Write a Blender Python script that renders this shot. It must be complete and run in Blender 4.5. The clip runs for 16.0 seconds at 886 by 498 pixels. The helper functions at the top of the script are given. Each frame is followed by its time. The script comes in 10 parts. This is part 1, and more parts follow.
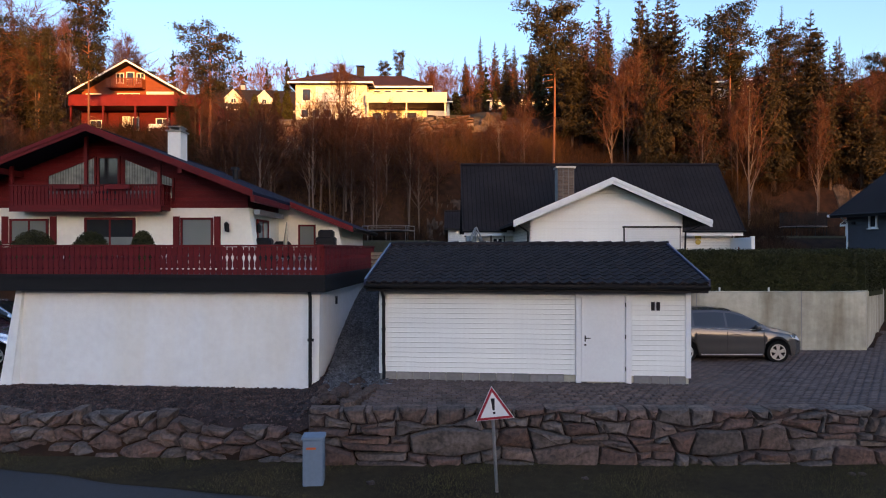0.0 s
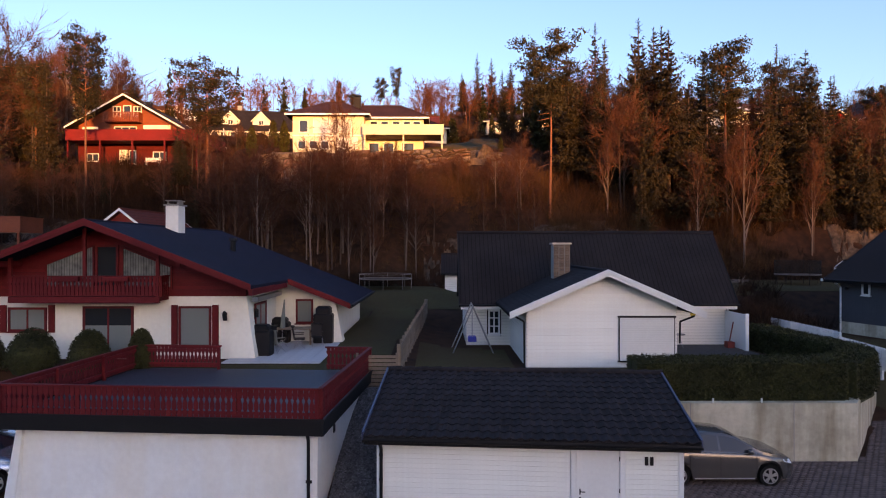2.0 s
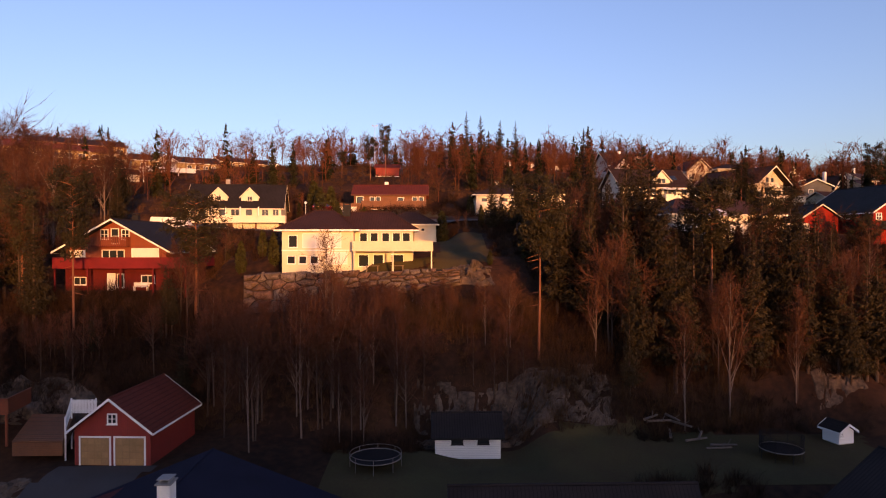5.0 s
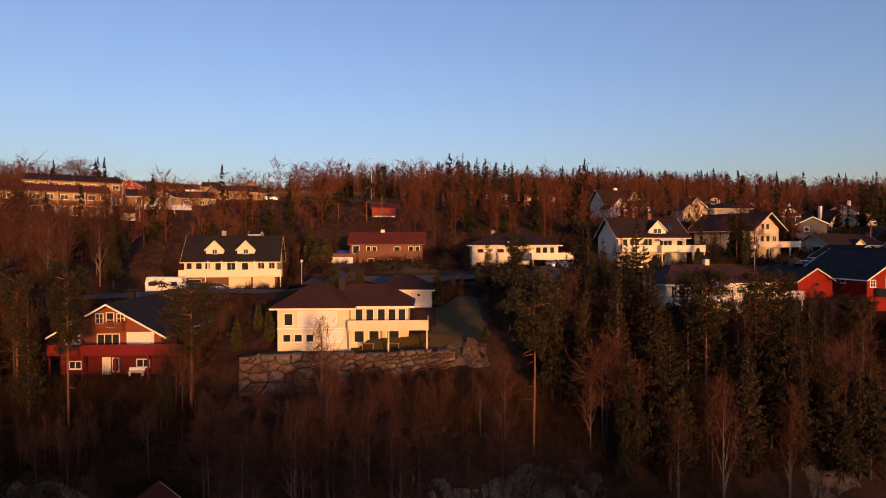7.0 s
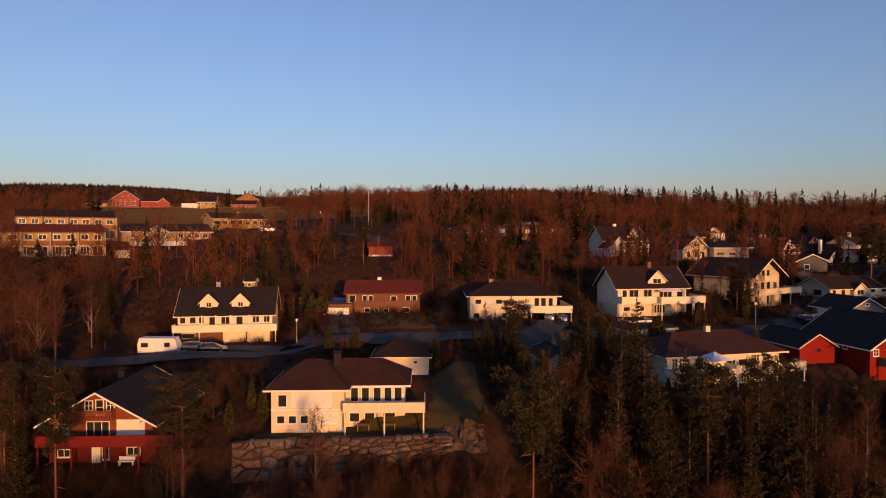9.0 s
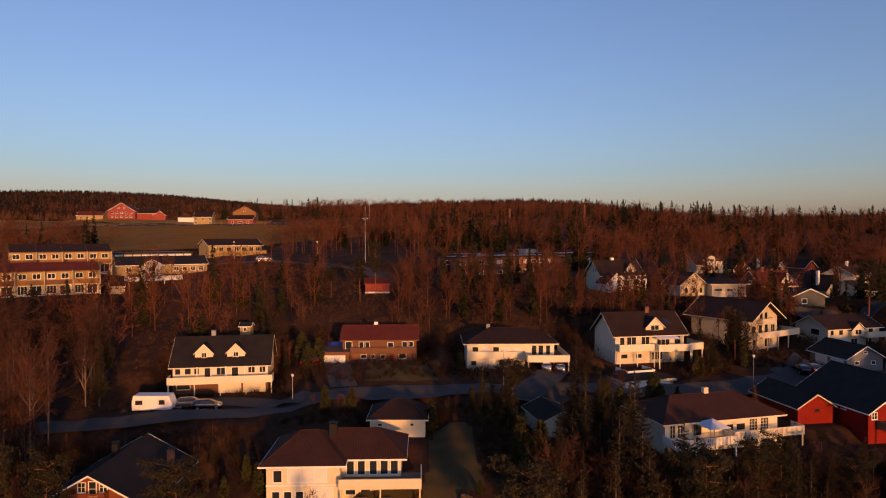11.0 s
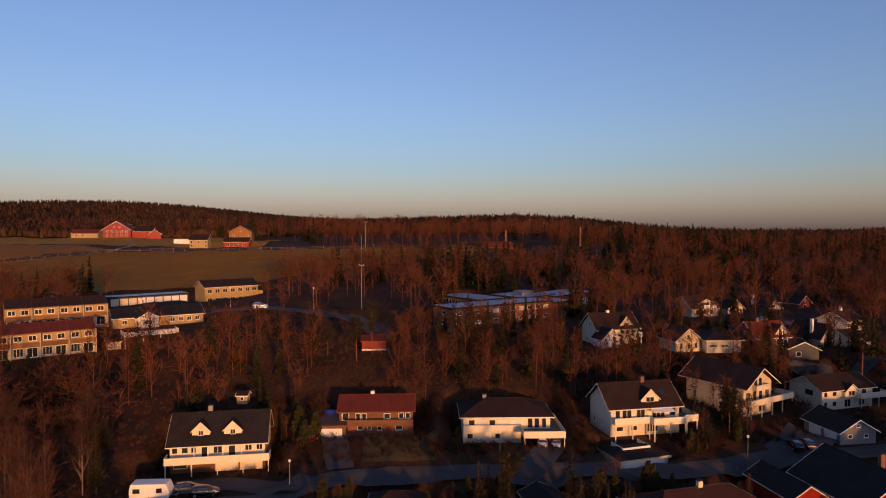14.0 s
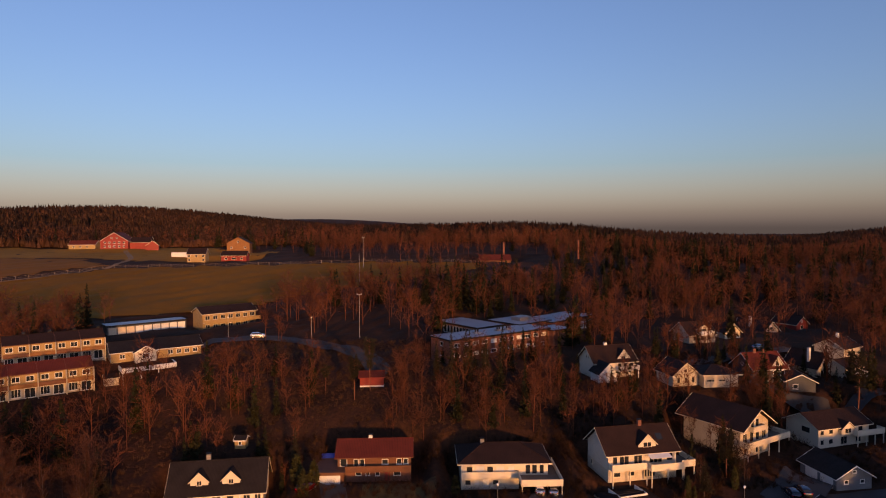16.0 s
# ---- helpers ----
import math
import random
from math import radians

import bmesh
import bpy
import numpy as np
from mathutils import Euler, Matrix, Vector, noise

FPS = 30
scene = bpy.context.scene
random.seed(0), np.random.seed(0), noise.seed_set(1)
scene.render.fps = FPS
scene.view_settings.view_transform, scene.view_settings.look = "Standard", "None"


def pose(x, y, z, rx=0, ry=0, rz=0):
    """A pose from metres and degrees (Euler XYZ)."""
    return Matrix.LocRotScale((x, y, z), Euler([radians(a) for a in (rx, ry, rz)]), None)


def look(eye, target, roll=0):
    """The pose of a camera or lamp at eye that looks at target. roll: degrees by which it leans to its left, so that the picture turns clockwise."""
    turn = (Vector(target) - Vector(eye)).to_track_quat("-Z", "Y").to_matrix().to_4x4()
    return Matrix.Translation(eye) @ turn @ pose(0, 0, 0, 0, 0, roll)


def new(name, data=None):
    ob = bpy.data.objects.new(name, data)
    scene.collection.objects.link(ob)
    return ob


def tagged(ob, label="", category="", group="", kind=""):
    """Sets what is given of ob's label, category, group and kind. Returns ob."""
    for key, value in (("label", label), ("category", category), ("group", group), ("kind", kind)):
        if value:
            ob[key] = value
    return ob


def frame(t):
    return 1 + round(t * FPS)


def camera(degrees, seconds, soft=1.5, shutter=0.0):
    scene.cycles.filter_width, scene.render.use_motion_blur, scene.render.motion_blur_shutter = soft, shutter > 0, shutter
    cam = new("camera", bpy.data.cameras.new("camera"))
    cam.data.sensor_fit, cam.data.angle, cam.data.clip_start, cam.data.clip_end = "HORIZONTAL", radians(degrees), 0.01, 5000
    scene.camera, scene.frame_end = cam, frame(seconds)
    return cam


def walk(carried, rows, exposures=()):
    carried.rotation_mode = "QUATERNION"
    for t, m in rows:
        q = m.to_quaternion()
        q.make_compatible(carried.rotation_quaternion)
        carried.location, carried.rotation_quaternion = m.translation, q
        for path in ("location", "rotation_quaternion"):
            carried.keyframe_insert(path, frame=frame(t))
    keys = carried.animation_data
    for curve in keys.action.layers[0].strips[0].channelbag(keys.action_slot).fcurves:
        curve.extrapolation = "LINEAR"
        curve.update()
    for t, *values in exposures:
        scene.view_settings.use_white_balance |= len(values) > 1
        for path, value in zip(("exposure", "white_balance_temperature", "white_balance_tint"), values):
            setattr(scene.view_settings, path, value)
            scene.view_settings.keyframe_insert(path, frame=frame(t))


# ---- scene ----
# camera and its rise
cam = camera(70.5, 16.0, soft=1.1)
METRES, EYE, TILT, LEAN, TURN = 69.0, 3.3, 0.0, 0.0, 0.0
ROWS = [
    (0.0, 0.0, 0.0, 0.0, 0.0, 0.0, -0.0),
    (0.5, 0.0002, -0.0002, 0.006, 0.01, 0.03, 0.01),
    (1.0, 0.0006, -0.0005, 0.0169, 0.04, 0.04, 0.02),
    (1.5, 0.0004, -0.0015, 0.0308, 0.06, 0.04, 0.03),
    (2.0, 0.0001, -0.0028, 0.0532, -0.28, 0.01, 0.02),
    (2.5, -0.0008, -0.0042, 0.0851, -0.72, -0.03, -0.01),
    (3.0, -0.002, -0.005, 0.1189, -0.88, -0.04, -0.0),
    (3.5, -0.0023, -0.0056, 0.154, -0.93, -0.12, 0.01),
    (4.0, -0.0025, -0.0063, 0.1902, -1.07, -0.31, 0.03),
    (6.5, 0.0039, -0.0056, 0.3623, -1.4, -0.63, 0.15),
    (7.0, 0.0037, -0.0061, 0.3963, -1.48, -0.65, 0.12),
    (7.5, 0.0037, -0.0074, 0.4309, -1.56, -0.72, 0.1),
    (8.0, 0.0041, -0.005, 0.4655, -1.61, -0.82, 0.07),
    (8.5, 0.0049, 0.0057, 0.4995, -1.65, -0.84, 0.04),
    (9.0, 0.0059, 0.0162, 0.5355, -1.67, -0.92, 0.04),
    (11.5, 0.0087, 0.0273, 0.6926, -1.95, -1.1, 0.07),
    (12.0, 0.009, 0.0258, 0.7251, -2.0, -1.14, 0.07),
    (12.5, 0.0089, 0.0253, 0.759, -2.06, -1.17, 0.07),
    (13.0, 0.0086, 0.0257, 0.7932, -2.11, -1.22, 0.07),
    (13.5, 0.0082, 0.0263, 0.8283, -2.17, -1.31, 0.08),
    (14.0, 0.0077, 0.0273, 0.862, -2.25, -1.4, 0.09),
    (14.5, 0.0084, 0.028, 0.8954, -2.31, -1.51, 0.13),
    (15.0, 0.0092, 0.0288, 0.9283, -2.35, -1.59, 0.17),
    (15.5, 0.0099, 0.0297, 0.9613, -2.39, -1.68, 0.21),
    (16.0, 0.0108, 0.0306, 0.9957, -2.41, -1.8, 0.25),
]
walk(cam, [(t, pose(0, 0, EYE, TILT, LEAN, TURN) @ pose(METRES * x, METRES * y, METRES * z, 90 + pitch, roll, yaw)) for t, x, y, z, yaw, pitch, roll in ROWS],
     exposures=[(t, e, k, c) for t, e, k, c in ((0.0, 2.74, 8600, 29), (1.5, 2.65, 8500, 35), (2.5, 2.46, 8400, 41), (4.0, 2.12, 8500, 49), (7.0, 1.42, 8400, 42), (9.0, 1.25, 8200, 40), (16.0, 1.17, 7700, 41))])

# world: low evening sun behind the camera and to its right
SUN_EL, SUN_AZ = 4.0, 161.0  # degrees; azimuth clockwise from +y
world = bpy.data.worlds.new("sky")
scene.world = world
world.use_nodes = True
wn = world.node_tree.nodes
wl = world.node_tree.links
sky = wn.new("ShaderNodeTexSky")
sky.sky_type = "NISHITA"
sky.sun_disc = False
sky.sun_elevation = radians(SUN_EL)
sky.sun_rotation = radians(SUN_AZ)
sky.altitude = 100
sky.air_density, sky.dust_density, sky.ozone_density = 1.0, 1.6, 3.5
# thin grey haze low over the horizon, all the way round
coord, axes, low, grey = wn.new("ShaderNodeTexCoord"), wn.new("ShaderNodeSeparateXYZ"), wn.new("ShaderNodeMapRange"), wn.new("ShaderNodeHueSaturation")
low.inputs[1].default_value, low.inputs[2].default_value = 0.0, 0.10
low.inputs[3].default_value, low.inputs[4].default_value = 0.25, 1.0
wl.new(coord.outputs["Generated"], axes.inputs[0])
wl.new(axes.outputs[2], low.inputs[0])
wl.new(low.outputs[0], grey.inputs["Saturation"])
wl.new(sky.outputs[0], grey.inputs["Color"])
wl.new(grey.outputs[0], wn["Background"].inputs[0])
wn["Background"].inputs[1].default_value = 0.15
sun_data = bpy.data.lights.new("sun", "SUN")
sun_data.energy, sun_data.angle, sun_data.color = 1.75, radians(2.2), (1.0, 0.51, 0.15)
sun = new("sun", sun_data)
az = radians(SUN_AZ)
sun.matrix_world = look((0, 0, 0), (-math.sin(az) * math.cos(radians(SUN_EL)), -math.cos(az) * math.cos(radians(SUN_EL)), -math.sin(radians(SUN_EL))))
import collections


# ---------------------------------------------------------------- materials
def material(name, a, b=None, rough=0.7, s1=0.6, s2=9.0, bump=0.15, bump_scale=30.0, metal=0.0, bands=None, vary=0.0, spec=0.5, world_space=False):
    """A node material: two colours mixed by noise at two scales, fine relief, and where bands=(axis, pitch, dark, gap) is given, grooves between boards."""
    m = bpy.data.materials.new(name)
    m.use_nodes = True
    n, l = m.node_tree.nodes, m.node_tree.links
    bsdf = n["Principled BSDF"]
    b = b or tuple(c * 0.75 for c in a)
    if world_space:
        co = n.new("ShaderNodeNewGeometry").outputs["Position"]
    else:
        co = n.new("ShaderNodeTexCoord").outputs["Object"]
    n1, n2 = n.new("ShaderNodeTexNoise"), n.new("ShaderNodeTexNoise")
    for k, s, d in ((n1, s1, 4.0), (n2, s2, 6.0)):
        k.inputs["Scale"].default_value = s
        k.inputs["Detail"].default_value = d
        l.new(co, k.inputs["Vector"])
    mul = n.new("ShaderNodeMath")
    mul.operation = "MULTIPLY_ADD"
    l.new(n1.outputs["Fac"], mul.inputs[0])
    mul.inputs[1].default_value = 0.55
    half = n.new("ShaderNodeMath")
    half.operation = "MULTIPLY"
    l.new(n2.outputs["Fac"], half.inputs[0])
    half.inputs[1].default_value = 0.45
    l.new(half.outputs[0], mul.inputs[2])
    ramp = n.new("ShaderNodeValToRGB")
    ramp.color_ramp.elements[0].position, ramp.color_ramp.elements[1].position = 0.36, 0.64
    ramp.color_ramp.elements[0].color, ramp.color_ramp.elements[1].color = (*b, 1), (*a, 1)
    l.new(mul.outputs[0], ramp.inputs[0])
    colour = ramp.outputs[0]
    height = n2.outputs["Fac"]
    if bump_scale:
        n3 = n.new("ShaderNodeTexNoise")
        n3.inputs["Scale"].default_value = bump_scale
        n3.inputs["Detail"].default_value = 5.0
        l.new(co, n3.inputs["Vector"])
        height = n3.outputs["Fac"]
    if bands:
        axis, pitch, dark, gap = bands
        sep = n.new("ShaderNodeSeparateXYZ")
        l.new(co, sep.inputs[0])
        div = n.new("ShaderNodeMath")
        div.operation = "DIVIDE"
        l.new(sep.outputs["XYZ".index(axis)], div.inputs[0])
        div.inputs[1].default_value = pitch
        fr = n.new("ShaderNodeMath")
        fr.operation = "FRACT"
        l.new(div.outputs[0], fr.inputs[0])
        gt = n.new("ShaderNodeMath")
        gt.operation = "GREATER_THAN"
        l.new(fr.outputs[0], gt.inputs[0])
        gt.inputs[1].default_value = gap
        mix = n.new("ShaderNodeMix")
        mix.data_type = "RGBA"
        mix.blend_type = "MULTIPLY"
        mix.inputs[0].default_value = 1.0
        l.new(colour, mix.inputs[6])
        shade = n.new("ShaderNodeValToRGB")
        shade.color_ramp.elements[0].color = (dark, dark, dark, 1)
        shade.color_ramp.elements[1].color = (1, 1, 1, 1)
        l.new(gt.outputs[0], shade.inputs[0])
        l.new(shade.outputs[0], mix.inputs[7])
        colour = mix.outputs[2]
        add = n.new("ShaderNodeMath")
        add.operation = "MULTIPLY_ADD"
        l.new(gt.outputs[0], add.inputs[0])
        add.inputs[1].default_value = 2.0
        l.new(height, add.inputs[2])
        height = add.outputs[0]
    if vary:
        info = n.new("ShaderNodeObjectInfo")
        hsv = n.new("ShaderNodeHueSaturation")
        rng = n.new("ShaderNodeMapRange")
        rng.inputs[3].default_value, rng.inputs[4].default_value = 1 - vary, 1 + vary
        l.new(info.outputs["Random"], rng.inputs[0])
        l.new(rng.outputs[0], hsv.inputs["Value"])
        l.new(colour, hsv.inputs["Color"])
        colour = hsv.outputs[0]
    l.new(colour, bsdf.inputs["Base Color"])
    if bump:
        bp = n.new("ShaderNodeBump")
        bp.inputs["Strength"].default_value = bump
        bp.inputs["Distance"].default_value = 0.03
        l.new(height, bp.inputs["Height"])
        l.new(bp.outputs[0], bsdf.inputs["Normal"])
    bsdf.inputs["Roughness"].default_value = rough
    bsdf.inputs["Metallic"].default_value = metal
    bsdf.inputs["Specular IOR Level"].default_value = spec
    return m


def island_vary(m, amount):
    """Vary a joined mesh's pieces by Random Per Island."""
    n, l = m.node_tree.nodes, m.node_tree.links
    bsdf = n["Principled BSDF"]
    src = bsdf.inputs["Base Color"].links[0].from_socket
    geo, hsv, rng = n.new("ShaderNodeNewGeometry"), n.new("ShaderNodeHueSaturation"), n.new("ShaderNodeMapRange")
    rng.inputs[3].default_value, rng.inputs[4].default_value = 1 - amount, 1 + amount
    l.new(geo.outputs["Random Per Island"], rng.inputs[0])
    l.new(rng.outputs[0], hsv.inputs["Value"])
    l.new(src, hsv.inputs["Color"])
    l.new(hsv.outputs[0], bsdf.inputs["Base Color"])
    return m


def streaks(m, dark, scale):
    """Run-off stains: the colour falls to a share of itself in long upright streaks."""
    n, l = m.node_tree.nodes, m.node_tree.links
    bsdf = n["Principled BSDF"]
    src = bsdf.inputs["Base Color"].links[0].from_socket
    co, mp, ns, rp_, mx = n.new("ShaderNodeTexCoord"), n.new("ShaderNodeMapping"), n.new("ShaderNodeTexNoise"), n.new("ShaderNodeValToRGB"), n.new("ShaderNodeMix")
    mp.inputs["Scale"].default_value = (scale, scale, scale * 0.12)
    ns.inputs["Scale"].default_value, ns.inputs["Detail"].default_value = 1.0, 6.0
    rp_.color_ramp.elements[0].position, rp_.color_ramp.elements[1].position = 0.34, 0.56
    rp_.color_ramp.elements[0].color, rp_.color_ramp.elements[1].color = (dark, dark * 0.94, dark * 0.86, 1), (1, 1, 1, 1)
    mx.data_type, mx.blend_type = "RGBA", "MULTIPLY"
    mx.inputs[0].default_value = 1.0
    l.new(co.outputs["Object"], mp.inputs[0])
    l.new(mp.outputs[0], ns.inputs["Vector"])
    l.new(ns.outputs["Fac"], rp_.inputs[0])
    l.new(src, mx.inputs[6])
    l.new(rp_.outputs[0], mx.inputs[7])
    l.new(mx.outputs[2], bsdf.inputs["Base Color"])
    return m


def glass(name, tint=(0.02, 0.025, 0.03), rough=0.06):
    m = bpy.data.materials.new(name)
    m.use_nodes = True
    bs = m.node_tree.nodes["Principled BSDF"]
    bs.inputs["Base Color"].default_value = (*tint, 1)
    bs.inputs["Roughness"].default_value = rough
    bs.inputs["IOR"].default_value = 1.52
    return m


M_RENDER = streaks(material("white_render", (0.79, 0.82, 0.80), (0.71, 0.73, 0.71), 0.85, 0.5, 6, 0.25, 25), 0.955, 0.7)
M_CREAM = material("cream_render", (0.80, 0.79, 0.70), (0.72, 0.71, 0.62), 0.85, 0.5, 6, 0.2, 25)
M_WHITE = material("white_paint", (0.74, 0.765, 0.75), (0.68, 0.70, 0.69), 0.5, 0.8, 14, 0.05, 60)
M_WARM = material("cream_white_paint", (0.68, 0.625, 0.50), (0.60, 0.55, 0.43), 0.55, 0.6, 10, 0.1, 50)
M_BOARD = material("white_cladding", (0.80, 0.79, 0.73), (0.72, 0.71, 0.65), 0.55, 0.7, 12, 0.6, 60, bands=("Z", 0.15, 0.6, 0.12))
M_VBOARD = material("cream_white_cladding", (0.68, 0.64, 0.54), (0.60, 0.56, 0.47), 0.55, 0.7, 12, 0.5, 60, bands=("Z", 0.15, 0.65, 0.12))
M_YEL = material("pale_yellow_render", (0.66, 0.60, 0.45), (0.58, 0.52, 0.38), 0.8, 0.5, 6, 0.2, 25)
M_YBOARD = material("cream_cladding", (0.62, 0.56, 0.44), (0.53, 0.47, 0.36), 0.6, 0.6, 9, 0.5, 50, bands=("Z", 0.16, 0.65, 0.12))
M_OCHRE = material("ochre_timber_cladding", (0.26, 0.115, 0.030), (0.19, 0.080, 0.022), 0.7, 0.6, 9, 0.4, 50, bands=("Z", 0.16, 0.65, 0.12))
M_ROW = material("tan_cladding", (0.39, 0.270, 0.110), (0.30, 0.205, 0.083), 0.65, 0.6, 9, 0.4, 50, bands=("Z", 0.16, 0.65, 0.12))
M_BEIGE = material("beige_cladding", (0.55, 0.48, 0.36), (0.46, 0.40, 0.30), 0.65, 0.6, 9, 0.4, 50, bands=("Z", 0.16, 0.65, 0.12))
M_REDB = material("red_brown_boards", (0.115, 0.014, 0.014), (0.075, 0.009, 0.010), 0.7, 0.8, 12, 0.5, 50, bands=("Z", 0.15, 0.5, 0.12), spec=0.15)
M_RED = material("red_brown_paint", (0.145, 0.012, 0.014), (0.098, 0.008, 0.010), 0.65, 0.9, 14, 0.2, 60, vary=0.12, spec=0.2)
M_BARN = material("barn_red_boards", (0.27, 0.026, 0.016), (0.19, 0.019, 0.013), 0.65, 0.7, 9, 0.4, 50, bands=("X", 0.16, 0.6, 0.1))
M_DEEPRED = material("deep_red_boards", (0.235, 0.014, 0.007), (0.165, 0.010, 0.006), 0.7, 0.7, 9, 0.4, 50, bands=("X", 0.16, 0.6, 0.1), spec=0.15)
M_ORANGE = material("orange_red_boards", (0.205, 0.044, 0.015), (0.145, 0.032, 0.012), 0.65, 0.7, 9, 0.4, 50, bands=("Z", 0.16, 0.6, 0.1))
M_TIMBER = material("brown_stained_boards", (0.16, 0.058, 0.022), (0.105, 0.038, 0.016), 0.65, 0.7, 9, 0.4, 50, bands=("Z", 0.16, 0.6, 0.1))
M_GREYB = material("blue_grey_boards", (0.16, 0.19, 0.22), (0.12, 0.145, 0.17), 0.6, 0.7, 9, 0.4, 50, bands=("X", 0.14, 0.6, 0.1))
M_DKGREY = material("dark_grey_boards", (0.050, 0.058, 0.070), (0.036, 0.043, 0.054), 0.6, 0.7, 9, 0.4, 50, bands=("X", 0.14, 0.6, 0.1))
M_TILE = material("black_concrete_tile", (0.028, 0.023, 0.0245), (0.016, 0.013, 0.014), 0.85, 0.5, 12, 0.3, 50, vary=0.25, spec=0.15)
M_TILEB = material("black_roof_tile_rows", (0.025, 0.021, 0.022), (0.015, 0.0125, 0.013), 0.85, 0.5, 12, 0.7, 50, bands=("X", 0.22, 0.5, 0.2), spec=0.15)
M_SHINGLE = material("blue_black_roof_felt", (0.012, 0.013, 0.028), (0.008, 0.009, 0.019), 0.9, 0.5, 12, 0.4, 60, bands=("Y", 0.33, 0.75, 0.08), spec=0.12)
M_BROWNT = material("brown_roof_tile", (0.060, 0.024, 0.017), (0.038, 0.016, 0.012), 0.8, 0.5, 9, 0.7, 40, bands=("X", 0.3, 0.55, 0.2), spec=0.15)
M_DKBROWN = material("dark_brown_roof_tile", (0.034, 0.018, 0.015), (0.022, 0.012, 0.010), 0.8, 0.5, 9, 0.6, 40, bands=("X", 0.3, 0.6, 0.2), spec=0.15)
M_REDT = material("red_roof_tile", (0.135, 0.028, 0.018), (0.095, 0.020, 0.014), 0.8, 0.5, 9, 0.6, 40, bands=("X", 0.3, 0.6, 0.2), spec=0.15)
M_FLATROOF = material("grey_roof_membrane", (0.30, 0.33, 0.38), (0.22, 0.25, 0.30), 0.45, 0.15, 3, 0.1, 20)
M_BRICK = material("brown_brick_wall", (0.24, 0.095, 0.060), (0.15, 0.060, 0.042), 0.8, 0.6, 9, 0.3, 40, bands=("Z", 0.10, 0.7, 0.12))
M_TRIMD = material("black_metal_trim", (0.011, 0.011, 0.013), (0.008, 0.008, 0.009), 0.6, 1, 20, 0.05, 0, spec=0.2)
M_BLUETRIM = material("blue_black_barge_board", (0.030, 0.040, 0.085), (0.020, 0.028, 0.06), 0.4, 1, 20, 0.05, 0)
M_CONC = streaks(material("cast_concrete", (0.54, 0.51, 0.40), (0.36, 0.335, 0.26), 0.9, 0.45, 5, 0.3, 30), 0.6, 1.6)
M_BLOCK = material("grey_block_plinth", (0.26, 0.25, 0.235), (0.19, 0.18, 0.17), 0.9, 0.8, 10, 0.3, 30, vary=0.15)
M_METAL = material("grey_galvanised_metal", (0.35, 0.36, 0.37), (0.26, 0.27, 0.28), 0.4, 1, 20, 0.05, 0, metal=0.8)
M_ASPH = material("asphalt", (0.040, 0.037, 0.038), (0.026, 0.025, 0.026), 0.85, 0.3, 20, 0.3, 60)
M_GRAVEL = material("grey_gravel", (0.15, 0.15, 0.155), (0.06, 0.06, 0.063), 0.95, 6, 25, 0.8, 40)
M_MULCH = material("bark_mulch", (0.050, 0.027, 0.023), (0.016, 0.009, 0.008), 0.95, 3, 22, 0.9, 30)
M_GLASS = glass("window_glass")
M_GLASSL = glass("curtained_window_glass", (0.17, 0.20, 0.19), 0.1)
M_BLIND = material("white_blind", (0.66, 0.68, 0.66), (0.60, 0.62, 0.60), 0.6, 1, 10, 0.1, 0, bands=("Z", 0.09, 0.88, 0.15))
M_SPRUCE = material("spruce_needles", (0.036, 0.027, 0.012), (0.014, 0.0115, 0.006), 0.85, 0.35, 4, 0, 0, vary=0.3, world_space=True, spec=0.2)
M_PINE = material("pine_needles", (0.033, 0.027, 0.012), (0.016, 0.014, 0.007), 0.85, 0.35, 4, 0, 0, vary=0.25, world_space=True, spec=0.2)
M_THUJA = material("thuja_leaves", (0.042, 0.038, 0.010), (0.018, 0.020, 0.006), 0.85, 1.2, 6, 0, 0, vary=0.2, world_space=True, spec=0.2)
M_HEDGE = island_vary(material("hedge_leaves", (0.040, 0.042, 0.012), (0.018, 0.020, 0.0065), 0.8, 1.2, 6, 0, 0, world_space=True, spec=0.25), 0.4)
M_BARK = material("grey_brown_bark", (0.085, 0.052, 0.036), (0.040, 0.025, 0.018), 0.95, 2, 12, 0.3, 20, vary=0.2)
M_BIRCH = material("birch_bark", (0.19, 0.14, 0.115), (0.070, 0.050, 0.042), 0.85, 2.0, 9, 0.2, 20, vary=0.2)
M_PBARK = material("orange_pine_bark", (0.24, 0.090, 0.042), (0.12, 0.048, 0.027), 0.9, 1.5, 9, 0.4, 15, vary=0.15)
M_TWIG = material("bare_red_brown_twigs", (0.094, 0.037, 0.021), (0.043, 0.018, 0.012), 0.9, 0.25, 3, 0, 0, vary=0.3, world_space=True, spec=0.2)
M_SHRUB = island_vary(material("dry_brush_and_grass", (0.095, 0.048, 0.022), (0.036, 0.020, 0.012), 0.95, 0.15, 2, 0, 0, world_space=True, spec=0.1), 0.35)
M_WOOD = material("weathered_wood", (0.22, 0.16, 0.11), (0.13, 0.095, 0.07), 0.8, 1, 12, 0.2, 40, vary=0.2)


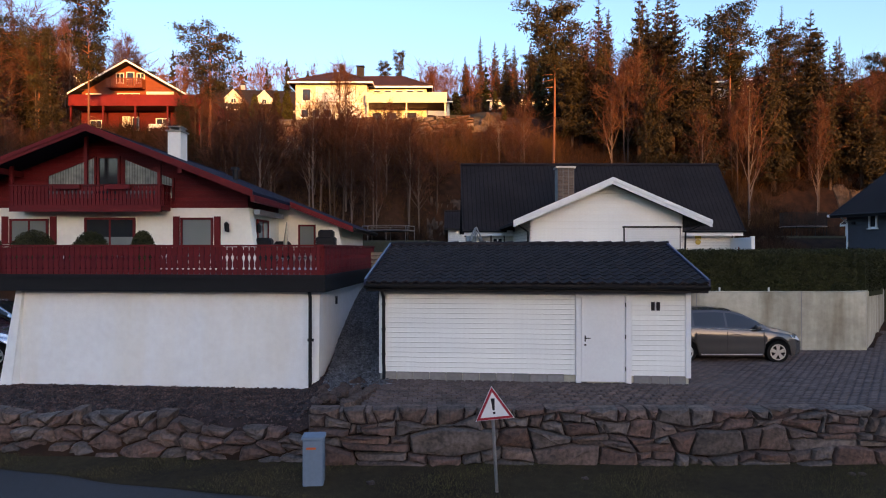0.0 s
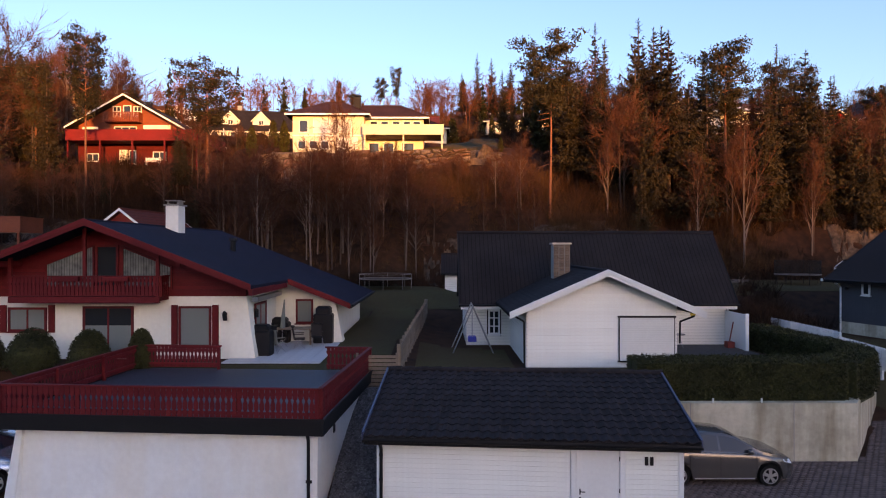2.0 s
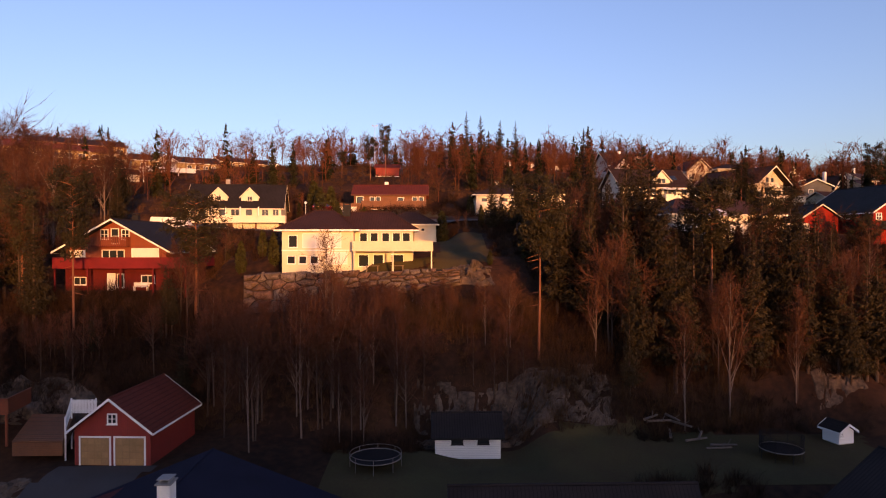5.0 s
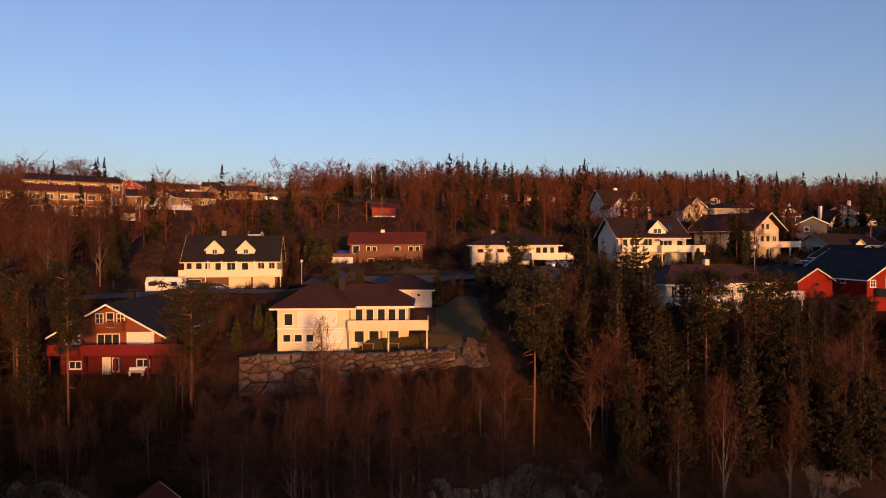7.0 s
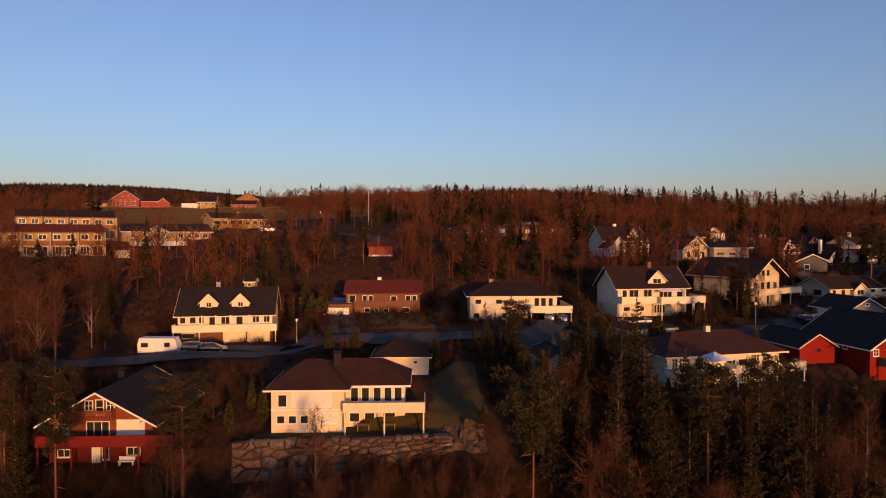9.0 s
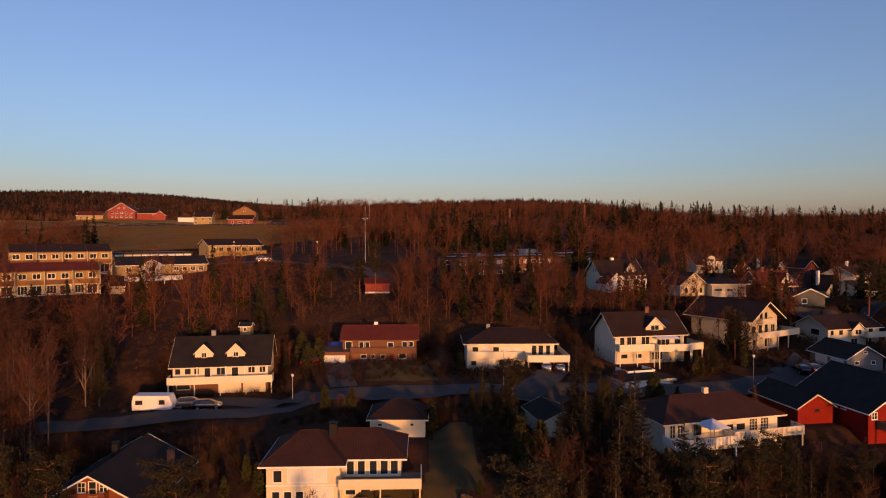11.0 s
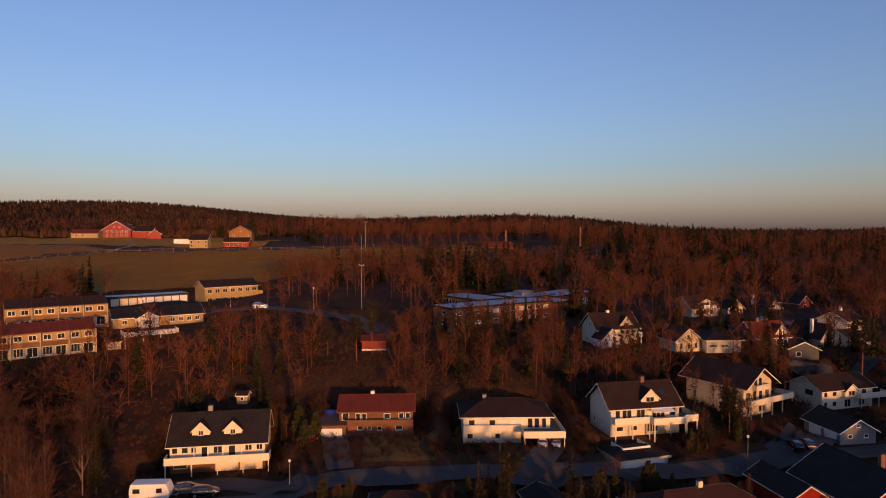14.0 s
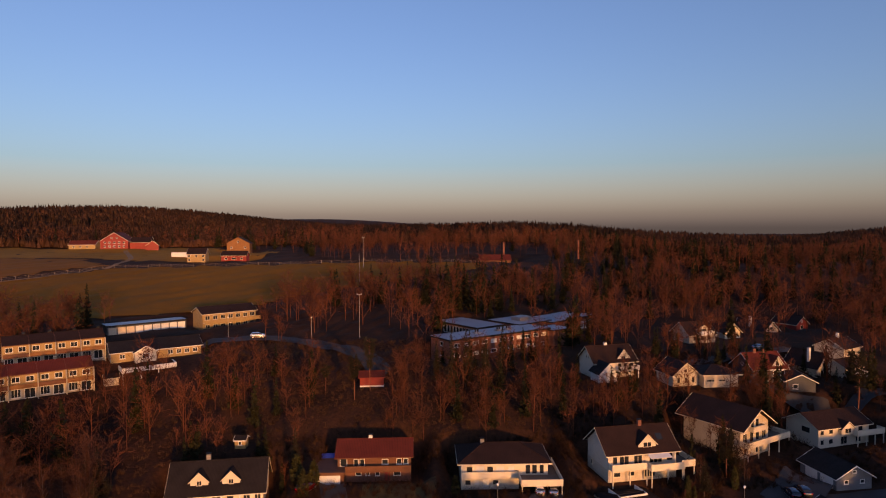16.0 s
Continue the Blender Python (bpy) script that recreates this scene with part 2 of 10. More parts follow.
# ---------------------------------------------------------------- mesh building
class G:
    """A growing mesh: vertices and faces."""

    def __init__(self):
        self.v, self.f = [], []

    def add(self, vs, fs):
        k = len(self.v)
        self.v.extend(vs)
        self.f.extend([tuple(i + k for i in f) for f in fs])
        return self

    def box(self, x0, y0, z0, x1, y1, z1):
        vs = [(x, y, z) for z in (z0, z1) for x, y in ((x0, y0), (x1, y0), (x1, y1), (x0, y1))]
        return self.add(vs, [(3, 2, 1, 0), (4, 5, 6, 7), (0, 1, 5, 4), (1, 2, 6, 5), (2, 3, 7, 6), (3, 0, 4, 7)])

    def bevel_box(self, x0, y0, z0, x1, y1, z1, b=0.02):
        """A box with its top and upright edges taken off."""
        ring = lambda e, z: [(x0 + b, y0 + e, z), (x1 - b, y0 + e, z), (x1 - e, y0 + b, z), (x1 - e, y1 - b, z), (x1 - b, y1 - e, z), (x0 + b, y1 - e, z), (x0 + e, y1 - b, z), (x0 + e, y0 + b, z)]
        vs = ring(0, z0) + ring(0, z1 - b) + ring(b, z1)
        fs = [tuple(range(7, -1, -1)), tuple(range(16, 24))]
        for r in (0, 8):
            fs += [(r + i, r + (i + 1) % 8, r + 8 + (i + 1) % 8, r + 8 + i) for i in range(8)]
        return self.add(vs, fs)

    def prism(self, pts, axis, a, b):
        """Extrude a polygon of 2D points along an axis from a to b. The points lie in the other two axes, in order."""
        put = {"x": lambda p, t: (t, p[0], p[1]), "y": lambda p, t: (p[0], t, p[1]), "z": lambda p, t: (p[0], p[1], t)}[axis]
        n = len(pts)
        vs = [put(p, a) for p in pts] + [put(p, b) for p in pts]
        return self.add(vs, [tuple(range(n))[::-1], tuple(range(n, 2 * n))] + [(i, (i + 1) % n, n + (i + 1) % n, n + i) for i in range(n)])

    def tube(self, p, q, r0, r1=None, n=8, cap=True):
        r1 = r0 if r1 is None else r1
        p, q = Vector(p), Vector(q)
        d = (q - p).normalized()
        u = d.orthogonal().normalized()
        w = d.cross(u)
        ring = lambda c, r: [tuple(c + r * (math.cos(2 * math.pi * i / n) * u + math.sin(2 * math.pi * i / n) * w)) for i in range(n)]
        vs = ring(p, r0) + ring(q, r1)
        fs = [(i, (i + 1) % n, n + (i + 1) % n, n + i) for i in range(n)]
        if cap:
            fs += [tuple(range(n))[::-1], tuple(range(n, 2 * n))]
        return self.add(vs, fs)

    def path(self, pts, r, n=8):
        for a, b in zip(pts, pts[1:]):
            self.tube(a, b, r, r, n)
        return self

    def slab(self, quad, t):
        """A sloping plate: a polygon and its copy t below."""
        n = len(quad)
        vs = [tuple(p) for p in quad] + [(p[0], p[1], p[2] - t) for p in quad]
        return self.add(vs, [tuple(range(n)), tuple(range(2 * n - 1, n - 1, -1))] + [(i, n + i, n + (i + 1) % n, (i + 1) % n) for i in range(n)])

    def mesh(self, name, smooth=False):
        me = bpy.data.meshes.new(name)
        me.from_pydata(self.v, [], self.f)
        me.update()
        if smooth:
            me.shade_smooth()
        return me


def arr_mesh(name, v, f):
    """A mesh from arrays of vertices (n, 3) and triangles (m, 3)."""
    me = bpy.data.meshes.new(name)
    me.vertices.add(len(v))
    me.vertices.foreach_set("co", np.asarray(v, np.float32).ravel())
    me.loops.add(len(f) * 3)
    me.loops.foreach_set("vertex_index", np.asarray(f, np.int32).ravel())
    me.polygons.add(len(f))
    me.polygons.foreach_set("loop_start", np.arange(0, len(f) * 3, 3, dtype=np.int32))
    me.update()
    me.validate()
    return me


def part(name, g, mat, parent=None, label="", m=None, smooth=False):
    """One mesh object of one material under a thing or a part; g is a G or a ready mesh."""
    me = g.mesh(name, smooth) if isinstance(g, G) else g
    if mat is not None and not me.materials:
        me.materials.append(mat)
    ob = new(name, me)
    if parent is not None:
        ob.parent = parent
    if m is not None:
        ob.matrix_local = m
    if label:
        tagged(ob, label)
    return ob


def thing(name, label, category, m, group="", kind=""):
    ob = new(name)
    ob.empty_display_size = 0.3
    ob.matrix_world = m
    return tagged(ob, label, category, group, kind)


def single(name, label, category, g, mat, m=None, group="", kind="", smooth=False):
    ob = part(name, g, mat, None, "", None, smooth)
    if m is not None:
        ob.matrix_world = m
    return tagged(ob, label, category, group, kind)


def sstep(a, b, x):
    t = np.clip((x - a) / (b - a), 0, 1)
    return t * t * (3 - 2 * t)


# ---------------------------------------------------------------- ground
PADS = []  # (x, y, half width, half depth, yaw, z, reach): levelled ground round houses, with local centre


def pad(x, y, yaw, x0, x1, y0, y1, z, reach=5.0):
    c, s = math.cos(radians(yaw)), math.sin(radians(yaw))
    mx, my = (x0 + x1) / 2, (y0 + y1) / 2
    PADS.append((x + c * mx - s * my, y + s * mx + c * my, (x1 - x0) / 2, (y1 - y0) / 2, c, s, z, reach))


KNOT_Y = (-900, -420, -190, -150, -60, -20, 3.0, 11.4, 12.75, 13.1, 20.4, 40, 48, 53.5, 56, 58.5, 62, 70, 76, 88, 100, 113, 125, 144, 160, 195, 240, 300, 400, 480, 600, 800, 1100, 1500, 2600, 4800)
KNOT_Z = (50.0, 40.0, 29.0, 25.0, -2, -3, -1.3, -1.15, -1.05, -0.05, 0.0, 0.6, 1.5, 2.4, 5.0, 6.7, 9.2, 13.6, 17.0, 20.3, 22.4, 25.2, 28.5, 35.0, 38.5, 41.5, 45.5, 52.0, 58.6, 63.5, 62.0, 52.0, 44.0, 36.0, 50.0, 30.0)


def ground(x, y):
    """Height of the ground, for numbers or arrays."""
    x, y = np.asarray(x, float), np.asarray(y, float)
    # the low wall at the left bends away from the road
    yy = y - 0.11 * np.clip(-2.6 - x, 0, 9) * (1 - sstep(13.8, 16, y)) * sstep(8, 11, y)
    z = np.interp(yy, KNOT_Y, KNOT_Z)
    z = z - 0.27 * (1 - sstep(-3.1, -2.7, x)) * sstep(12.8, 13.1, yy) * (1 - sstep(16.5, 20, y))
    # the unseen ridge shaped to take the slope's last sun falls to one side
    z = z + np.interp(x, (40, 50, 60, 90, 128), (3.6, 4.8, 6.3, 3.2, -4.2)) * np.exp(-((y + 180) / 45) ** 2)
    # the gardens stand on a terrace 2.2 m over the drive, held by a wall that turns away
    edge = 20.5 + np.clip(x - 13.6, 0, 5) * 1.25 + 0.6 * sstep(13.3, 14.0, x) + 2.5 * (1 - sstep(-12.6, -12.0, x))
    soft = 0.3 + np.clip((x - 15) / 6, 0, 1) * 5
    z = z + 2.15 * sstep(edge, edge + soft, y) * (1 - 0.0 * x)
    # the slope at the left rises earlier
    z = z + 2.6 * np.exp(-((x + 38) / 16) ** 2 - ((y - 53) / 9) ** 2)
    # right-hand side lies lower beyond the houses
    z = z - np.clip((x - 10) / 90, 0, 1.6) * 5.0 * sstep(122, 160, y) * (1 - sstep(215, 330, y))
    z = z - 8 * sstep(50, 320, x) * sstep(300, 460, y)
    # far hills
    z = z + 36 * np.exp(-((x + 335) / 270) ** 2 - ((y - 800) / 240) ** 2)
    z = z - 9 * np.exp(-((x - 210) / 75) ** 2 - ((y - 430) / 110) ** 2)
    z = z + 26 * np.exp(-((x - 900) / 320) ** 2 - ((y - 900) / 250) ** 2)
    z = z + 66 * np.exp(-((x + 450) / 700) ** 2 - ((y - 2700) / 500) ** 2)
    z = z - 7 * np.exp(-((x + 230) / 150) ** 2 - ((y - 470) / 90) ** 2)
    # left wooded flank falls away below the row houses
    z = z - 9.0 * np.exp(-((x + 95) / 30) ** 2 - ((y - 140) / 20) ** 2)
    rough = 0.35 * np.sin(x * 0.31 + 1.3 * np.sin(y * 0.17)) * np.sin(y * 0.27 + 0.6) + 0.16 * np.sin(x * 0.9 + y * 0.6) * np.sin(y * 1.1 - x * 0.4)
    z = z + rough * sstep(50, 56, y)
    # cut below the villa's terrace wall
    z = z - 3.0 * sstep(61, 69, y) * (1 - sstep(71.0, 71.6, y)) * (1 - sstep(-7, 1, x)) * sstep(-27, -22, x)
    # gravel ramp between the two garages
    ramp = -0.2 + 2.2 * sstep(14.8, 22.2, y)
    z = z + (ramp - z) * sstep(-3.5, -3.1, x) * (1 - sstep(-1.55, -1.25, x)) * sstep(14.0, 14.8, y) * (1 - sstep(22.2, 23.2, y))
    for px, py, hw, hd, c, s, pz, reach in PADS:
        dx, dy = x - px, y - py
        lx, ly = np.abs(c * dx + s * dy) - hw, np.abs(-s * dx + c * dy) - hd
        dist = np.hypot(np.maximum(lx, 0), np.maximum(ly, 0))
        w = 1 - sstep(0.0, reach, dist)
        z = z + (pz - z) * w
    # the ground below the terrace wall stays low up to its foot
    w = sstep(66, 69.5, y) * (1 - sstep(70.75, 71.0, y)) * sstep(-23.0, -21.4, x) * (1 - sstep(1.0, 5.0, x))
    z = z + (np.minimum(z, 13.7 + 0.06 * (x + 21) + 0.16 * np.maximum(0, x + 10)) - z) * w
    # the paved yard runs on in front of the wall that turns away
    off, along = ((x - 13.7) * 6.7 - (y - 20.3) * 5.3) / 8.54, ((x - 13.7) * 5.3 + (y - 20.3) * 6.7) / 8.54
    w = sstep(-0.3, 0.0, off) * (1 - sstep(2.2, 4.5, off)) * (1 - sstep(6.0, 8.2, along)) * sstep(-0.5, 0.0, along)
    z = z + (np.minimum(z, 0.0) - z) * w
    return z


def gz(x, y):
    return float(ground(x, y))

# ---------------------------------------------------------------- houses
WIN_MESH = {}


def window(parent, m, w, h, frame=M_WHITE, pane=M_GLASS, cols=1, rows=1, t=0.09, name="window"):
    """A window: frame ring standing proud of the wall, sill, glazing bars, and a pane set back in it. m: its middle bottom, facing -y."""
    key = (round(w, 2), round(h, 2), cols, rows, frame.name, t)
    if key not in WIN_MESH:
        ring = lambda e, y: [(-w / 2 + e, y, e), (w / 2 - e, y, e), (w / 2 - e, y, h - e), (-w / 2 + e, y, h - e)]
        g = G().add(ring(0, -0.07) + ring(t, -0.07) + ring(0, 0.02) + ring(t, 0.02),
                    [f for i in range(4) for j in ((i + 1) % 4,) for f in ((i, j, 4 + j, 4 + i), (8 + i, 8 + j, j, i), (4 + i, 4 + j, 12 + j, 12 + i))])
        bars = [("sill", G().box(-w / 2 - 0.05, -0.12, -0.05, w / 2 + 0.05, 0.02, -0.002))]
        for i in range(1, cols):
            x = -w / 2 + w * i / cols
            bars.append(("glazing_bar", G().box(x - 0.035, -0.05, t, x + 0.035, 0.02, h - t)))
        for i in range(1, rows):
            z = h * i / rows
            bars.append(("glazing_bar", G().box(-w / 2 + t, -0.045, z - 0.025, w / 2 - t, 0.015, z + 0.025)))
        me = g.mesh("window_frame")
        me.materials.append(frame)
        bm_ = []
        for nm, q in bars:
            q = q.mesh(nm)
            q.materials.append(frame)
            bm_.append((nm, q))
        p = G().box(-w / 2 + t * 0.8, -0.025, t * 0.8, w / 2 - t * 0.8, -0.012, h - t * 0.8).mesh("pane")
        WIN_MESH[key] = (me, p, bm_)
    me, p, bars = WIN_MESH[key]
    ob = part(name, me, None, parent, m=m)
    if p.materials and p.materials[0] != pane:
        p = p.copy()
        p.materials.clear()
    part("pane", p, pane, ob)
    for nm, q in bars:
        part(nm, q, None, ob)
    return ob


def side_pose(side, u, z, w, d):
    """Where a thing on a house's side sits: u along the side from its middle, as seen from outside."""
    if side == "F":
        return pose(u, 0, z)
    if side == "B":
        return pose(-u, d, z, 0, 0, 180)
    if side == "L":
        return pose(-w / 2, d / 2 - u, z, 0, 0, -90)
    return pose(w / 2, d / 2 + u, z, 0, 0, 90)


def gable_roof(parent, axis, a0, a1, b0, b1, z, rise, ov, ova, mat, trim, t=0.16, barge=0.2):
    """Two roof plates. The ridge runs along axis from a0 to a1, over walls from b0 to b1, whose tops are at z; ov: overhang at the eaves, ova: at the gables."""
    mid, half = (b0 + b1) / 2, (b1 - b0) / 2
    k = rise / half
    ze = z - k * ov
    put = (lambda a, b, h: (a, b, h)) if axis == "x" else (lambda a, b, h: (b, a, h))
    for sgn in (-1, 1):
        e, r = mid + sgn * (half + ov), mid
        q = [put(a0 - ova, e, ze + t), put(a1 + ova, e, ze + t), put(a1 + ova, r, z + rise + t), put(a0 - ova, r, z + rise + t)]
        if (sgn > 0) == (axis == "x"):
            q = q[::-1]
        part("roof", G().slab(q, t), mat, parent)
        if trim:
            g = G()
            for a in (a0 - ova - 0.03, a1 + ova):
                pr = [put(a, e, ze + t + 0.03), put(a + 0.03, e, ze + t + 0.03), put(a + 0.03, r, z + rise + t + 0.03), put(a, r, z + rise + t + 0.03)]
                g.slab(pr, barge)
            ee = e + sgn * 0.012
            q0, q1 = put(a0 - ova, min(ee, ee + sgn * 0.03), ze - 0.02), put(a1 + ova, max(ee, ee + sgn * 0.03), ze + t - 0.02)
            g.box(min(q0[0], q1[0]), min(q0[1], q1[1]), q0[2], max(q0[0], q1[0]), max(q0[1], q1[1]), q1[2])
            part("barge_board", g, trim, parent)


def hip_roof(parent, x0, x1, y0, y1, z, rise, ov, mat, trim, inset=None, t=0.14):
    x0, x1, y0, y1 = x0 - ov, x1 + ov, y0 - ov, y1 + ov
    k = inset if inset is not None else (y1 - y0) / 2
    my = (y0 + y1) / 2
    a, b, c, d = (x0, y0, z), (x1, y0, z), (x1, y1, z), (x0, y1, z)
    r, s = (x0 + k, my, z + rise), (x1 - k, my, z + rise)
    for q in ((a, b, s, r), (b, c, s), (c, d, r, s), (d, a, r)):
        part("roof", G().slab([(p[0], p[1], p[2] + t) for p in q], t), mat, parent)
    g = G()
    g.box(x0 - 0.04, y0 - 0.04, z - 0.06, x1 + 0.04, y0, z + t).box(x0 - 0.04, y1, z - 0.06, x1 + 0.04, y1 + 0.04, z + t)
    g.box(x0 - 0.04, y0, z - 0.06, x0, y1, z + t).box(x1, y0, z - 0.06, x1 + 0.04, y1, z + t)
    part("eaves_board", g, trim, parent)
    hips = G()
    for p, q in ((a, r), (d, r), (b, s), (c, s), (r, s)):
        hips.tube((p[0], p[1], p[2] + t), (q[0], q[1], q[2] + t), 0.09, 0.09, 6)
    part("ridge_tile", hips, mat, parent)


def chimney(parent, x, y, z0, z1, mat, w=0.7, d=0.6):
    g = G().box(x - w / 2, y - d / 2, z0, x + w / 2, y + d / 2, z1)
    ch = part("chimney", g, mat, parent)
    cap = G()
    for sx in (-1, 1):
        for sy in (-1, 1):
            cap.box(x + sx * w * 0.4 - 0.04, y + sy * d * 0.4 - 0.04, z1, x + sx * w * 0.4 + 0.04, y + sy * d * 0.4 + 0.04, z1 + 0.16)
    cap.box(x - w / 2 - 0.08, y - d / 2 - 0.08, z1 + 0.16, x + w / 2 + 0.08, y + d / 2 + 0.08, z1 + 0.22)
    part("chimney_cap", cap, M_TRIMD, ch)
    return ch


def balcony(parent, x0, x1, y0, y1, zf, rail, rmat, fmat=M_WOOD, posts=True, sides="FLR", style="solid", ground_z=0.0, n_posts=4):
    """A balcony deck from y0 (front) to y1, floor top at zf, with a parapet; posts go down to ground_z."""
    bal = part("balcony", G().box(x0, y0, zf - 0.22, x1, y1, zf), fmat, parent)
    runs = []
    if "F" in sides:
        runs.append(((x0, y0), (x1, y0)))
    if "L" in sides:
        runs.append(((x0, y0 + 0.1), (x0, y1)))
    if "R" in sides:
        runs.append(((x1, y0 + 0.1), (x1, y1)))
    for (ax, ay), (bx, by) in runs:
        g = G()
        if style == "solid":
            n = max(1, round(math.hypot(bx - ax, by - ay) / 2.0))
            for i in range(n):
                t0, t1 = i / n, (i + 1) / n
                q = (ax + (bx - ax) * t0, ay + (by - ay) * t0, ax + (bx - ax) * t1, ay + (by - ay) * t1)
                e = 0.012 * (i % 2)
                g.box(min(q[0], q[2]) - 0.03 + e * (ax == bx), min(q[1], q[3]) - 0.03 + e * (ay == by), zf - 0.24, max(q[0], q[2]) + 0.03, max(q[1], q[3]) + 0.03, zf + rail - 0.06)
        else:
            n = max(2, int(math.hypot(bx - ax, by - ay) / 0.2))
            sl = (G().box(-0.065, -0.02, -0.2, 0.065, 0.02, rail - 0.06) if ay == by else G().box(-0.02, -0.065, -0.2, 0.02, 0.065, rail - 0.06)).mesh("slat")
            sl.materials.append(rmat)
            for i in range(n + 1):
                x, y = ax + (bx - ax) * i / n, ay + (by - ay) * i / n
                part("slat", sl, None, bal, m=pose(x, y, zf))
        g.box(min(ax, bx) - 0.07, min(ay, by) - 0.07, zf + rail - 0.06, max(ax, bx) + 0.07, max(ay, by) + 0.07, zf + rail)
        part("railing", g, rmat, bal)
    if posts:
        for i in range(n_posts):
            x = x0 + 0.15 + (x1 - x0 - 0.3) * i / max(1, n_posts - 1)
            part("post", G().box(x - 0.08, y0 + 0.06, ground_z - 0.6, x + 0.08, y0 + 0.22, zf - 0.22), rmat, bal)
    return bal


def dormer(parent, x, y0, z0, w, h, rise, depth, wall, roof, trim, cols=2, win=(0.9, 0.9)):
    g = G().prism([(x - w / 2, z0), (x + w / 2, z0), (x + w / 2, z0 + h), (x, z0 + h + rise), (x - w / 2, z0 + h)], "y", y0, y0 + depth)
    dm = part("dormer", g, wall, parent)
    for sgn in (-1, 1):
        k = rise / (w / 2)
        e = x + sgn * (w / 2 + 0.25)
        q = [(e, y0 - 0.3, z0 + h - k * 0.25 + 0.12), (x, y0 - 0.3, z0 + h + rise + 0.12), (x, y0 + depth, z0 + h + rise + 0.12), (e, y0 + depth, z0 + h - k * 0.25 + 0.12)]
        part("roof", G().slab(q if sgn < 0 else q[::-1], 0.1), roof, dm)
        b = [(e, y0 - 0.34, z0 + h - k * 0.25 + 0.14), (x, y0 - 0.34, z0 + h + rise + 0.14), (x, y0 - 0.3, z0 + h + rise + 0.14), (e, y0 - 0.3, z0 + h - k * 0.25 + 0.14)]
        part("barge_board", G().slab(b if sgn < 0 else b[::-1], 0.18), trim, dm)
    window(parent, pose(x, y0, z0 + h * 0.5 - win[1] / 2 + 0.15), win[0], win[1], trim, M_GLASS, cols)
    return dm


def house(name, label, x, y, z, yaw, w, d, h, roof, rise, wall, rmat, trim, ov=0.5, ova=0.5, low=None, wins=(), chim=(), group="", category="house", below=1.5, inset=None, reach=5.0, padz=None, wframe=None, pad_extra=1.0):
    """A house in its own axes: x along the front (which faces -y) from its middle, y backwards from the front wall, z up from the ground.
    roof: x or y for the ridge's direction, hip or flat. low=(height, material): another finish for the ground floor.
    wins: rows of (side, u, z, w, h, columns, rows, pane)."""
    hs = thing(name, label, category, pose(x, y, z, 0, 0, yaw), group)
    pad(x, y, yaw, -w / 2 - pad_extra, w / 2 + pad_extra, -1.5 * pad_extra, d + pad_extra, z if padz is None else padz, reach)
    z0 = 0.0
    if low:
        part("ground_floor_wall", G().box(-w / 2 - 0.03, -0.03, 0, w / 2 + 0.03, d + 0.03, low[0]), low[1], hs)
        z0 = low[0]
    part("foundation", G().box(-w / 2 + 0.04, 0.04, -below, w / 2 - 0.04, d - 0.04, 0), M_CONC, hs)
    if roof == "x":
        g = G().prism([(0, z0), (d, z0), (d, h), (d / 2, h + rise), (0, h)], "x", -w / 2, w / 2)
    elif roof == "y":
        g = G().prism([(-w / 2, z0), (w / 2, z0), (w / 2, h), (0, h + rise), (-w / 2, h)], "y", 0, d)
    else:
        g = G().box(-w / 2, 0, z0, w / 2, d, h)
    part("wall", g, wall, hs)
    if roof == "x":
        gable_roof(hs, "x", -w / 2, w / 2, 0, d, h, rise, ov, ova, rmat, trim)
        part("ridge_tile", G().tube((-w / 2 - ova, d / 2, h + rise + 0.15), (w / 2 + ova, d / 2, h + rise + 0.15), 0.1, 0.1, 6), rmat, hs)
    elif roof == "y":
        gable_roof(hs, "y", 0, d, -w / 2, w / 2, h, rise, ov, ova, rmat, trim)
        part("ridge_tile", G().tube((0, -ova, h + rise + 0.15), (0, d + ova, h + rise + 0.15), 0.1, 0.1, 6), rmat, hs)
    elif roof == "hip":
        hip_roof(hs, -w / 2, w / 2, 0, d, h, rise, ov, rmat, trim, inset)
    else:
        part("roof", G().box(-w / 2 - ov, -ov, h, w / 2 + ov, d + ov, h + 0.25), rmat, hs)
        e = G()
        e.box(-w / 2 - ov - 0.04, -ov - 0.04, h - 0.1, w / 2 + ov + 0.04, -ov, h + 0.32).box(-w / 2 - ov - 0.04, d + ov, h - 0.1, w / 2 + ov + 0.04, d + ov + 0.04, h + 0.32)
        e.box(-w / 2 - ov - 0.04, -ov, h - 0.1, -w / 2 - ov, d + ov, h + 0.32).box(w / 2 + ov, -ov, h - 0.1, w / 2 + ov + 0.04, d + ov, h + 0.32)
        part("eaves_board", e, trim, hs)
    for side, u, wz, ww, wh, *rest in wins:
        cols, rows, pane = (list(rest) + [1, 1, M_GLASS][len(rest):])[:3]
        m = side_pose(side, u, wz, w, d)
        if low and wz + wh <= low[0] + 0.01:
            m = m @ pose(0, -0.03, 0)
        window(hs, m, ww, wh, wframe or trim, pane, cols, rows)
    for cx, cy, top, cm in chim:
        chimney(hs, cx, cy, h * 0.9, top, cm)
    return hs

